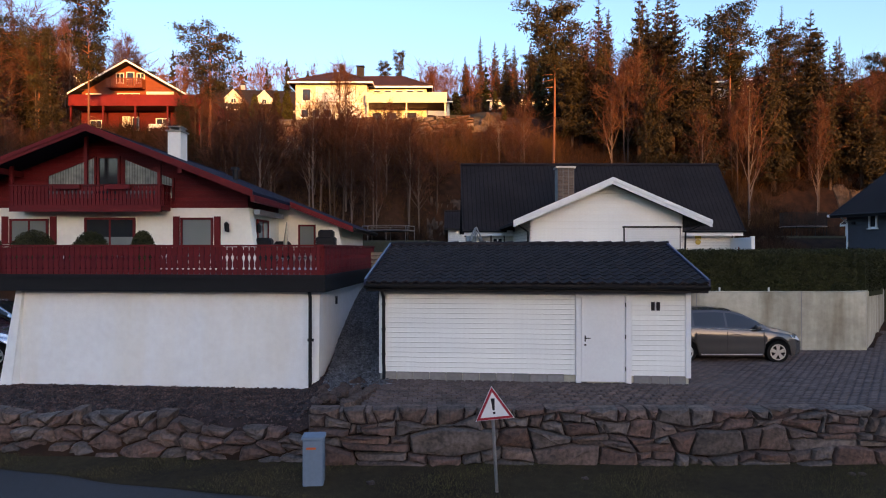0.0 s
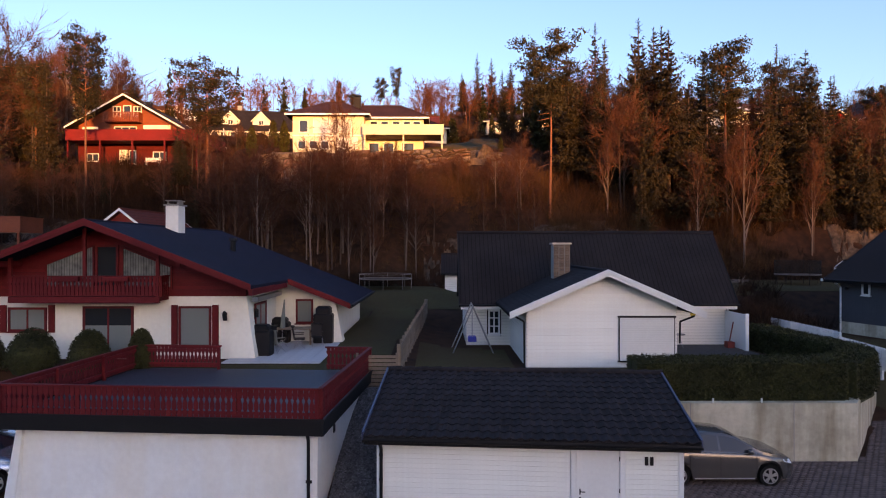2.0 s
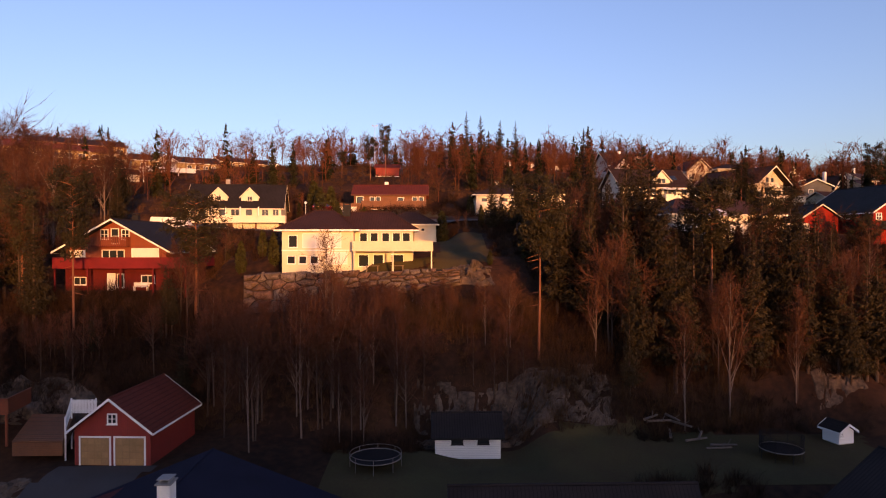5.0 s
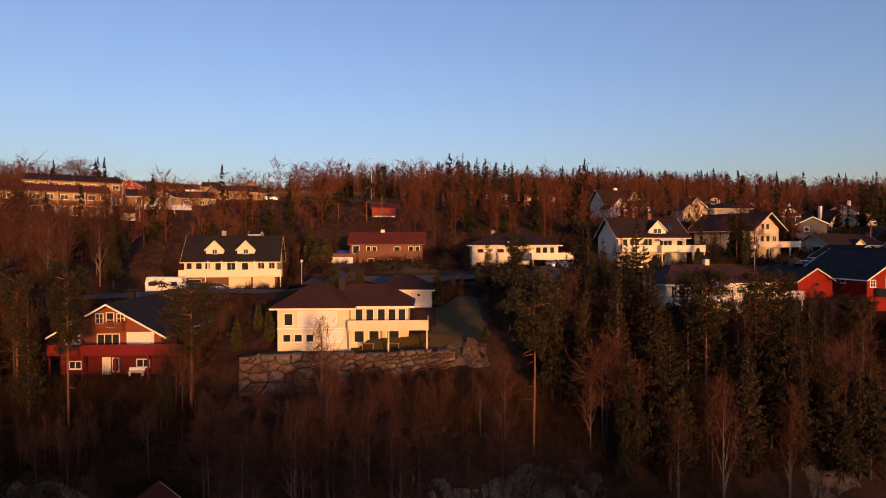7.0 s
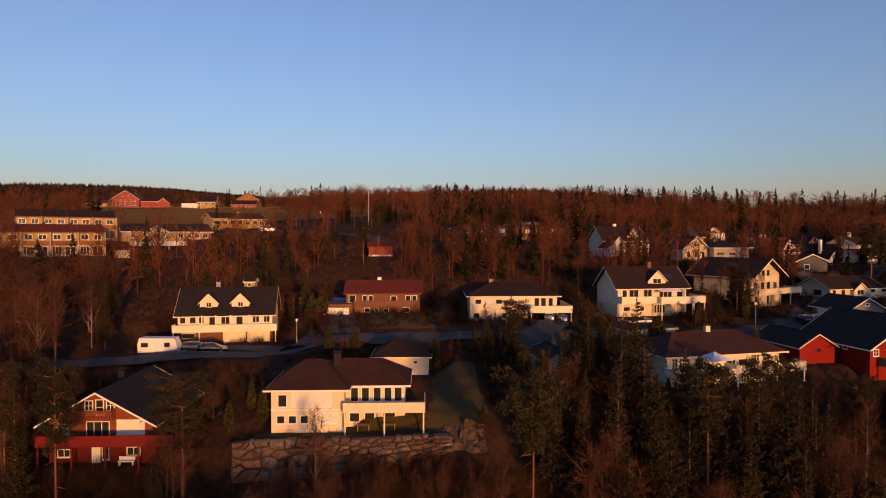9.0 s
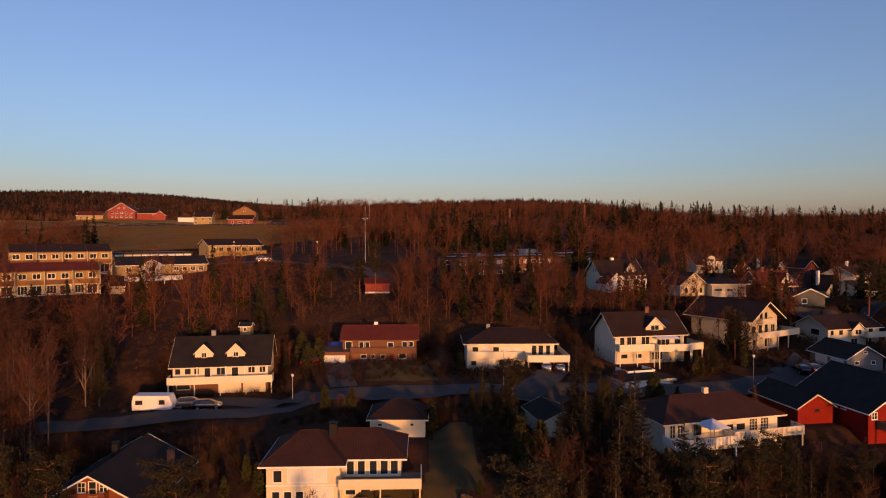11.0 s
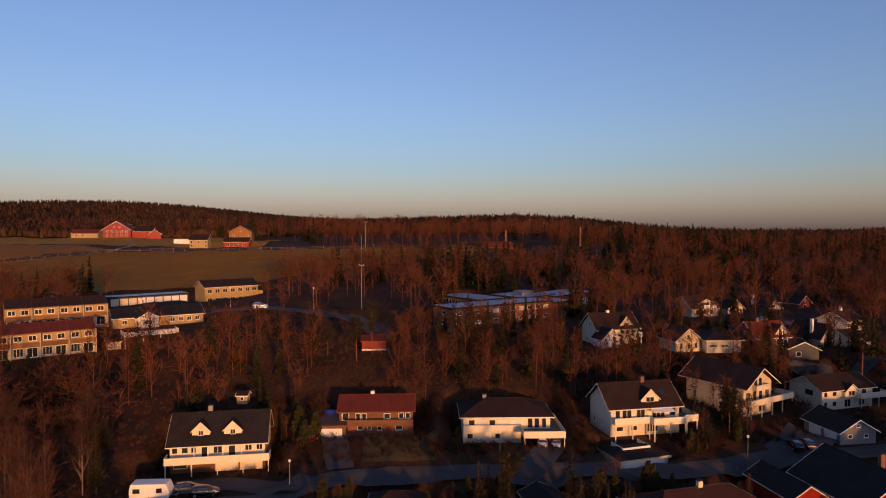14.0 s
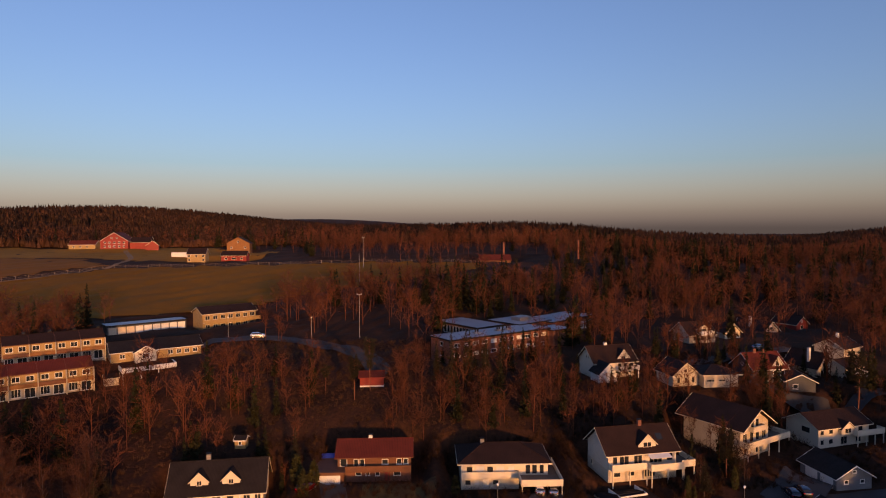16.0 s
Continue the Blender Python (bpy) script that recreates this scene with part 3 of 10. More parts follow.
# ---------------------------------------------------------------- the village on the slope
# pale yellow villa over the stone terrace
vil = house("villa", "large pale yellow two-storey villa with brown hipped tile roof", -13.2, 74.0, 17.8, 0, 8.4, 9.5, 4.95, "hip", 2.5, M_YEL, M_BROWNT, M_WHITE, 0.75,
            wins=[("F", -2.9, 2.95, 1.1, 1.5, 1, 1, M_GLASS), ("F", -3.1, 1.0, 1.0, 1.0, 1, 1, M_GLASS), ("F", -1.75, 1.0, 1.0, 1.0, 1, 1, M_GLASS), ("F", -0.4, 1.0, 1.0, 1.0, 1, 1, M_GLASS),
                  ("F", 2.2, 1.0, 2.6, 1.4, 1, 1, M_BLIND), ("F", 0.5, 2.95, 4.6, 1.7, 3, 1, M_BLIND), ("L", 1.5, 3.0, 1.2, 1.2), ("L", -2, 3.0, 1.2, 1.2)], inset=3.9, below=3.0, reach=1.0)
part("string_course", G().box(-4.25, -0.05, 2.55, 4.25, 0.0, 2.7), M_WHITE, vil)
part("wing_wall", G().box(4.2, 2.0, -0.5, 11.2, 9.5, 4.95), M_YEL, vil, "recessed cream wing wall")
hip_roof(vil, 0.5, 11.2, 2.0, 9.7, 4.95, 2.35, 0.7, M_BROWNT, M_WHITE, 3.6)
for u in (5.2, 6.5, 7.9, 9.2, 10.4):
    window(vil, pose(u, 2.0, 3.0), 1.0, 1.75, M_WHITE)
for u, ww in ((5.2, 1.3), (7.0, 1.3), (9.3, 1.6)):
    window(vil, pose(u, 2.0, 0.6), ww, 1.5, M_WHITE)
balcony(vil, 4.3, 13.6, -1.2, 3.2, 2.75, 0.95, M_YEL, M_WOOD, sides="FR", n_posts=3)
part("balcony_rail_left", G().box(4.2, -1.2, 2.5, 4.28, 0.0, 3.7), M_YEL, vil)
chimney(vil, 2.8, 5.0, 6.6, 8.3, M_TRIMD, 0.9, 0.7)
for k in range(2):
    dk = G().box(5.6 + 3 * k, 0.1, 0.70, 7.2 + 3 * k, 0.9, 0.76)
    for lx in (5.7, 7.0):
        dk.box(lx + 3 * k, 0.2, 0, lx + 0.08 + 3 * k, 0.28, 0.7).box(lx + 3 * k, 0.72, 0, lx + 0.08 + 3 * k, 0.8, 0.7)
    single("garden_table", "brown wooden garden table under the villa's balcony", "table", dk, M_WOOD, pose(-13.2, 74.0, 17.82))

# red cabin-like house with the deep front balcony
cab = house("cabin_house", "red-brown boarded chalet house with dark roof and white trim", -34.6, 69.6, 16.1, 0, 11.0, 12, 4.6, "y", 3.1, M_ORANGE, M_TILEB, M_WHITE, 0.9, 1.2, low=(2.6, M_REDB),
            wins=[("F", -3.9, 0.6, 1.4, 0.9, 2), ("F", -0.5, 0.05, 0.9, 1.85, 1, 1, M_BLIND), ("F", 0.5, 0.3, 0.8, 1.55, 1), ("F", 3.5, 0.75, 1.5, 0.95, 2), ("F", -4.2, 2.85, 1.7, 1.6, 1, 1, M_BLIND), ("F", -0.3, 2.7, 2.5, 1.8, 3), ("F", 3.2, 3.0, 3.0, 1.65, 1, 1, M_BLIND),
                  ("F", -1.25, 5.6, 0.9, 1.15, 2, 2), ("F", -0.1, 5.15, 0.9, 1.7, 1, 2), ("F", 1.05, 5.6, 0.9, 1.15, 2, 2)], chim=[(-1, 7, 8.6, M_TRIMD), (4.6, 9, 7.2, M_BRICK)], below=3.0, reach=4.0)
balcony(cab, -5.4, 8.7, -2.6, 0.0, 2.75, 0.95, M_RED, M_REDB, n_posts=5)
balcony(cab, -2.2, 1.6, -1.1, 0.0, 5.05, 0.85, M_ORANGE, M_REDB, posts=False, style="slats")
balcony(cab, 5.5, 8.7, 0.0, 6.0, 2.75, 0.95, M_RED, M_REDB, sides="R", n_posts=2)
bn = G().box(0, 0, 0.42, 1.7, 0.4, 0.47).box(0, 0.38, 0.55, 1.7, 0.43, 0.9)
for lx in (0.1, 1.5):
    bn.box(lx, 0.03, 0, lx + 0.08, 0.42, 0.42).box(lx, 0.38, 0.42, lx + 0.08, 0.44, 0.9)
single("garden_bench", "white slatted garden bench on the lawn by the red house", "bench", bn, M_WHITE, pose(-32.3, 68.4, 16.11))

# white house with two dormers
dor = house("dormer_house", "white house with black roof, two dormers and long balcony", -33.4, 108.3, 22.7, 7, 15.4, 8.6, 4.9, "x", 4.0, M_WARM, M_TILEB, M_WARM, 0.5, 0.6, low=(2.3, M_TIMBER),
            wins=[("F", -6.9, 3.3, 1.0, 1.2), ("F", -5.3, 3.3, 1.1, 1.2), ("F", -3.9, 3.3, 0.9, 1.2), ("F", -2.1, 2.4, 1.2, 2.1), ("F", 0.0, 3.1, 1.5, 1.4, 2), ("F", 2.3, 2.4, 1.2, 2.1), ("F", 5.0, 3.3, 1.2, 1.2, 2), ("F", 6.8, 3.3, 1.1, 1.2, 2), ("F", -6, 0.8, 2.2, 0.9)],
            chim=[(-2.0, 4.7, 10.0, M_BLOCK)], reach=4)
for u in (-3.6, -1.4, 1.0, 4.0):
    part("porch_post", G().box(u, -1.5, 2.5, u + 0.16, -1.35, 4.8), M_WHITE, dor)
balcony(dor, -8.1, 8.6, -2.0, 0.0, 2.3, 1.0, M_WARM, M_WOOD, n_posts=5)
for u in (-0.4, 3.6):
    part("garage_door", G().box(u, -0.10, 0.05, u + 3.7, -0.04, 2.2), M_WARM, dor, "cream garage door")
dormer(dor, -2.9, 1.0, 5.7, 2.9, 1.0, 1.45, 3.4, M_WARM, M_TILEB, M_WARM, 2)
dormer(dor, 2.3, 1.0, 5.7, 2.9, 1.0, 1.45, 3.4, M_WARM, M_TILEB, M_WARM, 2)

pad(-33.0, 101.0, 0, -13, 11, -3.5, 4.0, 22.75, 4.0)

# brown timber house with red roof
rb = house("timber_house", "brown timber house with red tile roof and garage wing", -7.3, 116.6, 25.6, 0, 13.4, 7.5, 4.75, "x", 1.9, M_TIMBER, M_REDT, M_TIMBER, 0.5, 0.5, low=(2.4, M_BRICK),
           wins=[("F", -5.6, 2.9, 1.3, 1.5), ("F", -3.3, 2.9, 0.9, 1.4), ("F", -2.2, 2.9, 0.9, 1.4), ("F", 2.0, 3.2, 1.2, 1.0), ("F", 4.6, 3.2, 1.0, 1.1), ("F", 5.8, 3.2, 0.9, 1.1), ("F", -2.9, 1.2, 1.1, 0.8), ("F", -1.2, 1.2, 0.8, 0.8), ("F", 0.6, 1.1, 0.9, 0.8), ("F", 4.2, 1.1, 1.4, 1.0)],
           chim=[(-0.9, 4.0, 7.4, M_WHITE)], wframe=M_WHITE, reach=4)
part("front_door", G().box(1.9, -0.1, 0.1, 2.9, -0.03, 2.1), M_BARN, rb, "red front door")
balcony(rb, -5.2, 6.7, -1.4, 0.0, 2.5, 0.95, M_TIMBER, M_TIMBER, style="solid", n_posts=4)
part("garage_wing", G().box(-10.6, -2.6, -0.5, -5.3, 4.2, 2.6), M_TIMBER, rb)
part("garage_wing_parapet", G().box(-10.8, -2.9, 2.4, -5.1, 4.4, 2.95), M_TIMBER, rb)
part("garage_door", G().box(-10.0, -2.68, 0.1, -5.9, -2.6, 2.3), M_WHITE, rb, "white garage door")
M_TARP = material("blue_tarpaulin", (0.03, 0.06, 0.42), (0.02, 0.04, 0.30), 0.4, 1, 8, 0.4, 6)
tp = G().slab([(-3.2, -2.2, 1.6), (3.2, -2.2, 1.6), (3.2, 0, 2.4), (-3.2, 0, 2.4)], 0.06).slab([(-3.2, 0, 2.4), (3.2, 0, 2.4), (3.2, 2.2, 1.7), (-3.2, 2.2, 1.7)], 0.06).box(-3.2, -2.2, 0, -3.1, 2.2, 1.6).box(-3.2, -2.25, 0, 3.2, -2.2, 1.6)
single("tarpaulin_shelter", "blue tarpaulin shelter beside the timber house", "shelter", tp, M_TARP, pose(-17.2, 122.2, 26.6))

# white hipped house with the wide balcony
w2 = house("hipped_house", "white two-storey house with brown hipped roof and carport balcony", 16.3, 113, 25.2, -1, 15.6, 9, 4.7, "hip", 2.2, M_WARM, M_DKBROWN, M_WARM, 0.7,
           wins=[("F", -6.3, 3.05, 1.2, 1.2, 1, 1, M_GLASS), ("F", -4.4, 3.05, 1.6, 1.3, 1, 1, M_BLIND), ("F", -2.6, 3.05, 1.2, 1.2), ("F", -0.8, 3.05, 1.6, 1.2, 1, 1, M_BLIND), ("F", 1.2, 3.05, 1.2, 1.2, 1, 1, M_BLIND), ("F", 4.2, 2.7, 1.0, 1.8), ("F", 5.4, 2.7, 1.0, 1.8), ("F", 6.7, 2.7, 0.9, 1.8),
                 ("F", -6.6, 0.8, 1.1, 1.0), ("F", -5.0, 0.8, 1.0, 1.0, 1, 1, M_BLIND), ("F", -1.6, 0.8, 1.1, 1.0), ("L", 1.5, 3.0, 1.2, 1.2)], chim=[(-3.6, 4.8, 7.6, M_BLOCK)], reach=4)
part("front_door", G().box(-3.9, -0.08, 0.05, -2.8, 0, 2.1), M_BOARD, w2)
balcony(w2, -7.8, 2.4, -0.9, 0.0, 2.55, 0.95, M_WARM, M_WOOD, posts=False, sides="FL")
balcony(w2, 2.4, 9.6, -4.6, 0.0, 2.55, 0.95, M_WARM, M_WOOD, n_posts=3)
# flat black panel on the wall: shade inside the carport, put on as colour
part("carport_opening", G().box(2.6, -0.05, 0.02, 7.6, 0.0, 2.3), M_TRIMD, w2, "black panel for the shade in the open carport below the balcony")
balcony(w2, 7.8, 9.6, 0.0, 6.0, 2.55, 0.95, M_WARM, M_WOOD, sides="R", n_posts=1)

# white gabled house with one dormer and a kinked balcony
bw = house("gabled_house", "white two-storey gabled house with brown roof and dormer", 41.5, 113.1, 26.3, 9, 13.4, 8.6, 5.3, "x", 3.3, M_VBOARD, M_DKBROWN, M_WARM, 0.6, 0.7, low=(2.2, M_YBOARD),
           wins=[("F", -5.4, 3.3, 1.0, 1.5), ("F", -3.6, 3.0, 1.9, 1.9, 2), ("F", -0.9, 3.0, 1.7, 1.9, 2), ("F", 2.6, 3.0, 2.6, 1.9, 3), ("F", 5.4, 3.2, 1.3, 1.6), ("F", -5.0, 0.9, 1.4, 0.9), ("F", -2.2, 0.9, 1.3, 0.9), ("F", 1.4, 0.5, 2.2, 1.6, 2), ("F", 4.6, 0.4, 1.4, 1.9), ("L", -2.4, 1.0, 0.7, 1.0)],
           chim=[(1.6, 4.3, 9.6, M_BRICK)], reach=2.5)
balcony(bw, -6.5, 0.4, -1.3, 0.0, 2.65, 1.0, M_WARM, M_WOOD, sides="FL", n_posts=3)
balcony(bw, 0.4, 7.0, -2.5, 0.0, 2.65, 1.0, M_WARM, M_WOOD, sides="FL", n_posts=3)
balcony(bw, 7.0, 9.6, -1.6, 3.6, 2.65, 1.0, M_WARM, M_WOOD, sides="FR", n_posts=2)
dormer(bw, 1.2, 0.5, 5.8, 3.4, 0.6, 1.7, 3.5, M_WARM, M_DKBROWN, M_WARM, 2, (1.7, 1.0))
part("awning", G().slab([(0.6, -2.0, 4.55), (4.8, -2.0, 4.55), (4.8, -0.05, 5.05), (0.6, -0.05, 5.05)], 0.05), M_WHITE, bw, "grey striped awning")
part("roof_window", G().slab([(3.8, 1.5, 6.66), (5.0, 1.5, 6.66), (5.0, 2.6, 7.5), (3.8, 2.6, 7.5)], 0.05), M_GLASS, bw)

# its flat-topped double garage
gr = house("double_garage", "white double garage with black flat-topped roof and roof terrace", 38.3, 104.5, 22.6, 15, 9.2, 6.6, 2.4, "flat", 0, M_WARM, M_TILEB, M_WARM, 0.35,
           wins=[("L", 1.2, 1.1, 0.7, 0.5), ("L", -1.2, 1.1, 0.7, 0.5)], category="garage", reach=1.5, pad_extra=0.6)
hip_roof(gr, -4.6, 4.6, 0, 6.6, 2.64, 0.9, 0.35, M_TILEB, M_TRIMD, 2.4)
pad(41.5, 113.1, 9, -7.6, 7.6, -1.0, 9.5, 26.3, 1.5)
part("terrace_parapet", G().box(-2.6, 2.2, 3.0, 2.6, 2.28, 3.75).box(2.6, 2.2, 3.0, 2.68, 6.0, 3.75).box(-2.68, 2.2, 3.0, -2.6, 6.0, 3.75), M_WHITE, gr)
for u in (-2.1, 2.1):
    part("garage_door", G().box(u - 1.8, -0.07, 0.05, u + 1.8, 0, 2.1), M_WHITE, gr, "white garage door")

# gable-fronted house with balconies
h6 = house("chalet_house", "cream gable-fronted house with dark roof and two balconies", 67.5, 122.6, 26.9, 29, 9.2, 13, 6.3, "y", 2.95, M_BEIGE, M_DKBROWN, M_WARM, 1.0, 1.4,
           wins=[("F", -3.2, 2.9, 1.4, 1.9, 2), ("F", -1.0, 2.9, 1.3, 2.0), ("F", 0.9, 2.9, 1.3, 2.0), ("F", 3.1, 2.9, 1.4, 1.9, 2), ("F", -2.6, 0.4, 1.6, 1.8, 2), ("F", 1.2, 0.4, 1.8, 1.8, 2), ("F", 0.8, 5.6, 1.2, 1.7), ("F", -0.8, 5.6, 1.2, 1.7), ("L", 4.4, 3.2, 1.4, 1.3, 2), ("R", -3, 3.2, 1.2, 1.2)], reach=5, pad_extra=2.0)
balcony(h6, -4.8, 9.4, -1.8, 0.0, 2.75, 0.95, M_YBOARD, M_WOOD, style="solid", n_posts=5)
balcony(h6, -2.0, 2.0, -1.1, 0.0, 5.3, 0.85, M_YBOARD, M_WOOD, posts=False)
balcony(h6, 4.6, 9.4, 0.0, 4.0, 2.75, 0.95, M_YBOARD, M_WOOD, sides="R", n_posts=2)

h9 = house("wide_house", "white house with brown roof, porch gable and corner balcony", 91.4, 130.6, 25.6, 15, 14.0, 8.2, 4.3, "x", 2.1, M_WARM, M_DKBROWN, M_WARM, 0.6, 0.7,
           wins=[("F", -6.0, 2.8, 1.0, 1.2), ("F", -3.6, 2.8, 1.2, 1.2), ("F", -6.0, 0.7, 1.0, 1.1), ("F", -3.6, 0.7, 1.2, 1.1), ("F", 0.0, 0.3, 1.8, 1.7, 2), ("F", 4.6, 2.7, 1.4, 1.5), ("F", 4.0, 0.4, 1.6, 1.6, 2), ("L", 1, 2.6, 2.2, 1.3)], reach=7, pad_extra=3.0)
dormer(h9, 0.2, -0.8, 2.6, 3.6, 1.3, 1.4, 4.6, M_WARM, M_DKBROWN, M_WARM, 2, (1.8, 1.1))
balcony(h9, 1.8, 9.4, -1.8, 0.0, 2.5, 0.95, M_WARM, M_WOOD, n_posts=4)

# grey garage with white trim
gg = house("grey_garage", "blue-grey boarded garage with black roof and white trim", 78.2, 109, 25.4, 6, 7.0, 9, 2.3, "y", 2.0, M_GREYB, M_TILEB, M_WHITE, 0.5, 0.5, category="garage",
           wins=[("F", -1.6, 1.1, 0.9, 0.7), ("F", 1.6, 1.1, 0.9, 0.7), ("F", 0.0, 3.0, 0.8, 0.5)], reach=5)
for v in (-2.2, 1.6):
    part("garage_door", G().box(-3.57, 4.5 + v - 1.5, 0.05, -3.5, 4.5 + v + 1.5, 2.1), M_WHITE, gg, "white garage door")

# brown-roofed long house with terrace
h8 = house("terrace_house", "long white house with brown hipped roof and railed terrace", 40.2, 83.0, 20.9, 13, 17.4, 8.5, 4.0, "hip", 2.3, M_WARM, M_BROWNT, M_WARM, 0.8,
           wins=[("F", -7.6, 2.0, 0.9, 1.9, 2, 3), ("F", -6.5, 2.0, 0.9, 1.9, 2, 3), ("F", -3.9, 2.1, 1.4, 1.6), ("F", 0.9, 2.3, 1.5, 1.0), ("F", 2.8, 2.3, 1.5, 1.0), ("F", 4.8, 2.1, 1.4, 1.7, 3, 4), ("F", 6.6, 2.1, 1.4, 1.7, 3, 4), ("F", 3.2, 0.3, 1.3, 1.1, 3, 3), ("F", 5.0, 0.3, 1.3, 1.1, 3, 3)],
           chim=[(0.6, 4.4, 7.2, M_YEL)], inset=4.4, below=3.0, reach=3.5)
balcony(h8, 0.2, 11.0, -2.2, 0.0, 1.95, 1.0, M_WARM, M_WOOD, style="slats", n_posts=4)
balcony(h8, -9.0, 0.2, -2.6, 0.0, 1.75, 0.85, M_WHITE, M_WOOD, style="slats", n_posts=4)
M_CANVAS = material("pale_blue_canvas", (0.52, 0.56, 0.66), (0.45, 0.49, 0.60), 0.8, 1, 8, 0.2, 20)
gz0 = G()
for k in range(4):
    a0, a1 = math.pi / 4 + k * math.pi / 2, math.pi / 4 + (k + 1) * math.pi / 2
    gz0.slab([(2.2 * math.cos(a0), 2.2 * math.sin(a0), 2.1), (2.2 * math.cos(a1), 2.2 * math.sin(a1), 2.1), (0, 0, 3.0)], 0.04)
gaz = thing("garden_pavilion", "pale blue canvas garden pavilion on the terrace", "pavilion", pose(37.8, 80.8, 22.66, 0, 0, 13))
part("canopy", gz0, M_CANVAS, gaz)
for k in range(4):
    a0 = math.pi / 4 + k * math.pi / 2
    part("pole", G().tube((2.1 * math.cos(a0), 2.1 * math.sin(a0), 0), (2.1 * math.cos(a0), 2.1 * math.sin(a0), 2.1), 0.04), M_METAL, gaz)

# bright red house at the right
rr = house("red_house", "bright red boarded house with black roof and white windows", 66.3, 84.6, 21.0, 7, 11.6, 12.5, 4.7, "y", 3.7, M_DEEPRED, M_TILEB, M_WHITE, 0.8, 1.0,
           wins=[("F", -4.9, 3.3, 0.9, 1.0, 2, 2), ("F", -2.0, 2.9, 1.9, 1.9, 4, 3), ("F", 1.8, 2.9, 1.9, 1.9, 4, 3), ("F", -2.0, 1.2, 1.0, 1.0, 2, 2), ("F", 0, 6.4, 1.6, 1.2, 3, 2), ("L", 2, 3.6, 1.0, 1.2)], chim=[(2.2, 5, 9.6, M_BRICK)], wframe=M_WHITE, below=3.0, reach=3.5)
M_GREENP = material("dull_green_paint", (0.13, 0.14, 0.07), (0.10, 0.11, 0.055), 0.6, 1, 9, 0.2, 30)
balcony(rr, -4.4, 6.2, -1.8, 0.0, 2.3, 0.9, M_GREENP, M_TIMBER, n_posts=4)
rw = house("red_annex", "small red boarded annex with black roof", 56.2, 88.4, 22.5, 7, 5.6, 10, 2.4, "y", 1.7, M_DEEPRED, M_TILEB, M_YBOARD, 0.4, 0.4, wins=[("F", 0.2, 1.6, 0.9, 0.6)], wframe=M_DEEPRED, reach=3)

# garage behind the villa, white garage among the spruces
yg = house("hipped_garage", "cream garage with dark brown hipped roof", -2.9, 88.0, 21.4, -2, 7.6, 7, 2.4, "hip", 1.9, M_YEL, M_DKBROWN, M_WARM, 0.45, category="garage", reach=3, inset=3.4,
           wins=[("F", -2.4, 1.5, 0.7, 0.45), ("F", 2.0, 1.5, 0.6, 0.5)])
wg = house("white_garage", "white garage with black roof among the spruces", 20.2, 89.2, 20.8, 10, 5.6, 8, 2.3, "y", 1.2, M_WARM, M_TILEB, M_WARM, 0.35, 0.4, category="garage", reach=3)

# red shed and play hut up the slope
rs = house("red_shed", "small red shed with white base board", -9.6, 144, 36.3, 3, 5.4, 4, 2.2, "x", 0.9, M_BARN, M_REDT, M_BARN, 0.3, 0.3, category="shed", reach=3)
part("base_board", G().box(-2.75, -0.05, 0.0, 2.75, -0.01, 0.35), M_WHITE, rs)
hu = house("garden_hut", "small white garden hut above the dormer house", -33.0, 121.5, 30.5, 0, 2.0, 2.0, 1.6, "x", 0.5, M_ROW, M_TILEB, M_WHITE, 0.2, 0.2, category="hut", reach=3, wins=[("F", 0, 0.7, 0.7, 0.7)])

# upper right hamlet
h10 = house("twin_gable_house", "white gabled house with dormer and lower front wing", 48.4, 150.4, 36.1, 13, 11.0, 7.6, 3.9, "x", 3.2, M_WARM, M_DKBROWN, M_WARM, 0.5, 0.6,
            wins=[("F", 1.2, 2.3, 1.1, 1.2), ("F", 2.7, 2.3, 1.1, 1.2), ("F", 4.4, 2.3, 1.1, 1.2), ("L", 0, 4.3, 0.5, 0.9), ("L", 1, 4.3, 0.5, 0.9)], chim=[(-0.5, 4, 7.8, M_WHITE)], reach=6)
dormer(h10, 2.4, 0.4, 4.2, 3.0, 0.5, 1.8, 3.0, M_WARM, M_DKBROWN, M_WARM, 2, (1.3, 0.9))
part("front_wing", G().prism([(-6.6, -0.5), (-1.8, -0.5), (-1.8, 2.2), (-4.2, 4.4), (-6.6, 2.2)], "y", -4.2, 0.0), M_WHITE, h10)
gable_roof(h10, "y", -4.2, 0.0, -6.6, -1.8, 2.2, 2.2, 0.4, 0.5, M_TILEB, M_WHITE)
balcony(h10, 0.2, 5.6, -1.6, 0.0, 2.0, 0.9, M_WHITE, M_WOOD, style="slats", n_posts=3)
h12 = house("flat_wing_house", "white bungalow wing with dark roof", 70.9, 143.2, 35.2, 3, 8.2, 8, 2.9, "hip", 1.6, M_YBOARD, M_DKBROWN, M_WARM, 0.7, wins=[("F", -2.6, 1.3, 2.0, 0.6, 3), ("F", 0.2, 1.3, 1.6, 0.6, 2)], reach=5)
h12b = house("gabled_annex", "cream gabled annex with dark roof", 63.2, 144.8, 35.2, 10, 6.4, 7, 2.8, "y", 2.6, M_YBOARD, M_DKBROWN, M_WARM, 0.5, 0.6, wins=[("F", -1.8, 0.7, 0.9, 1.4), ("F", 0.2, 0.7, 0.9, 1.4), ("F", 2.0, 0.7, 0.9, 1.4), ("F", 0, 3.2, 0.9, 0.8)], reach=5)
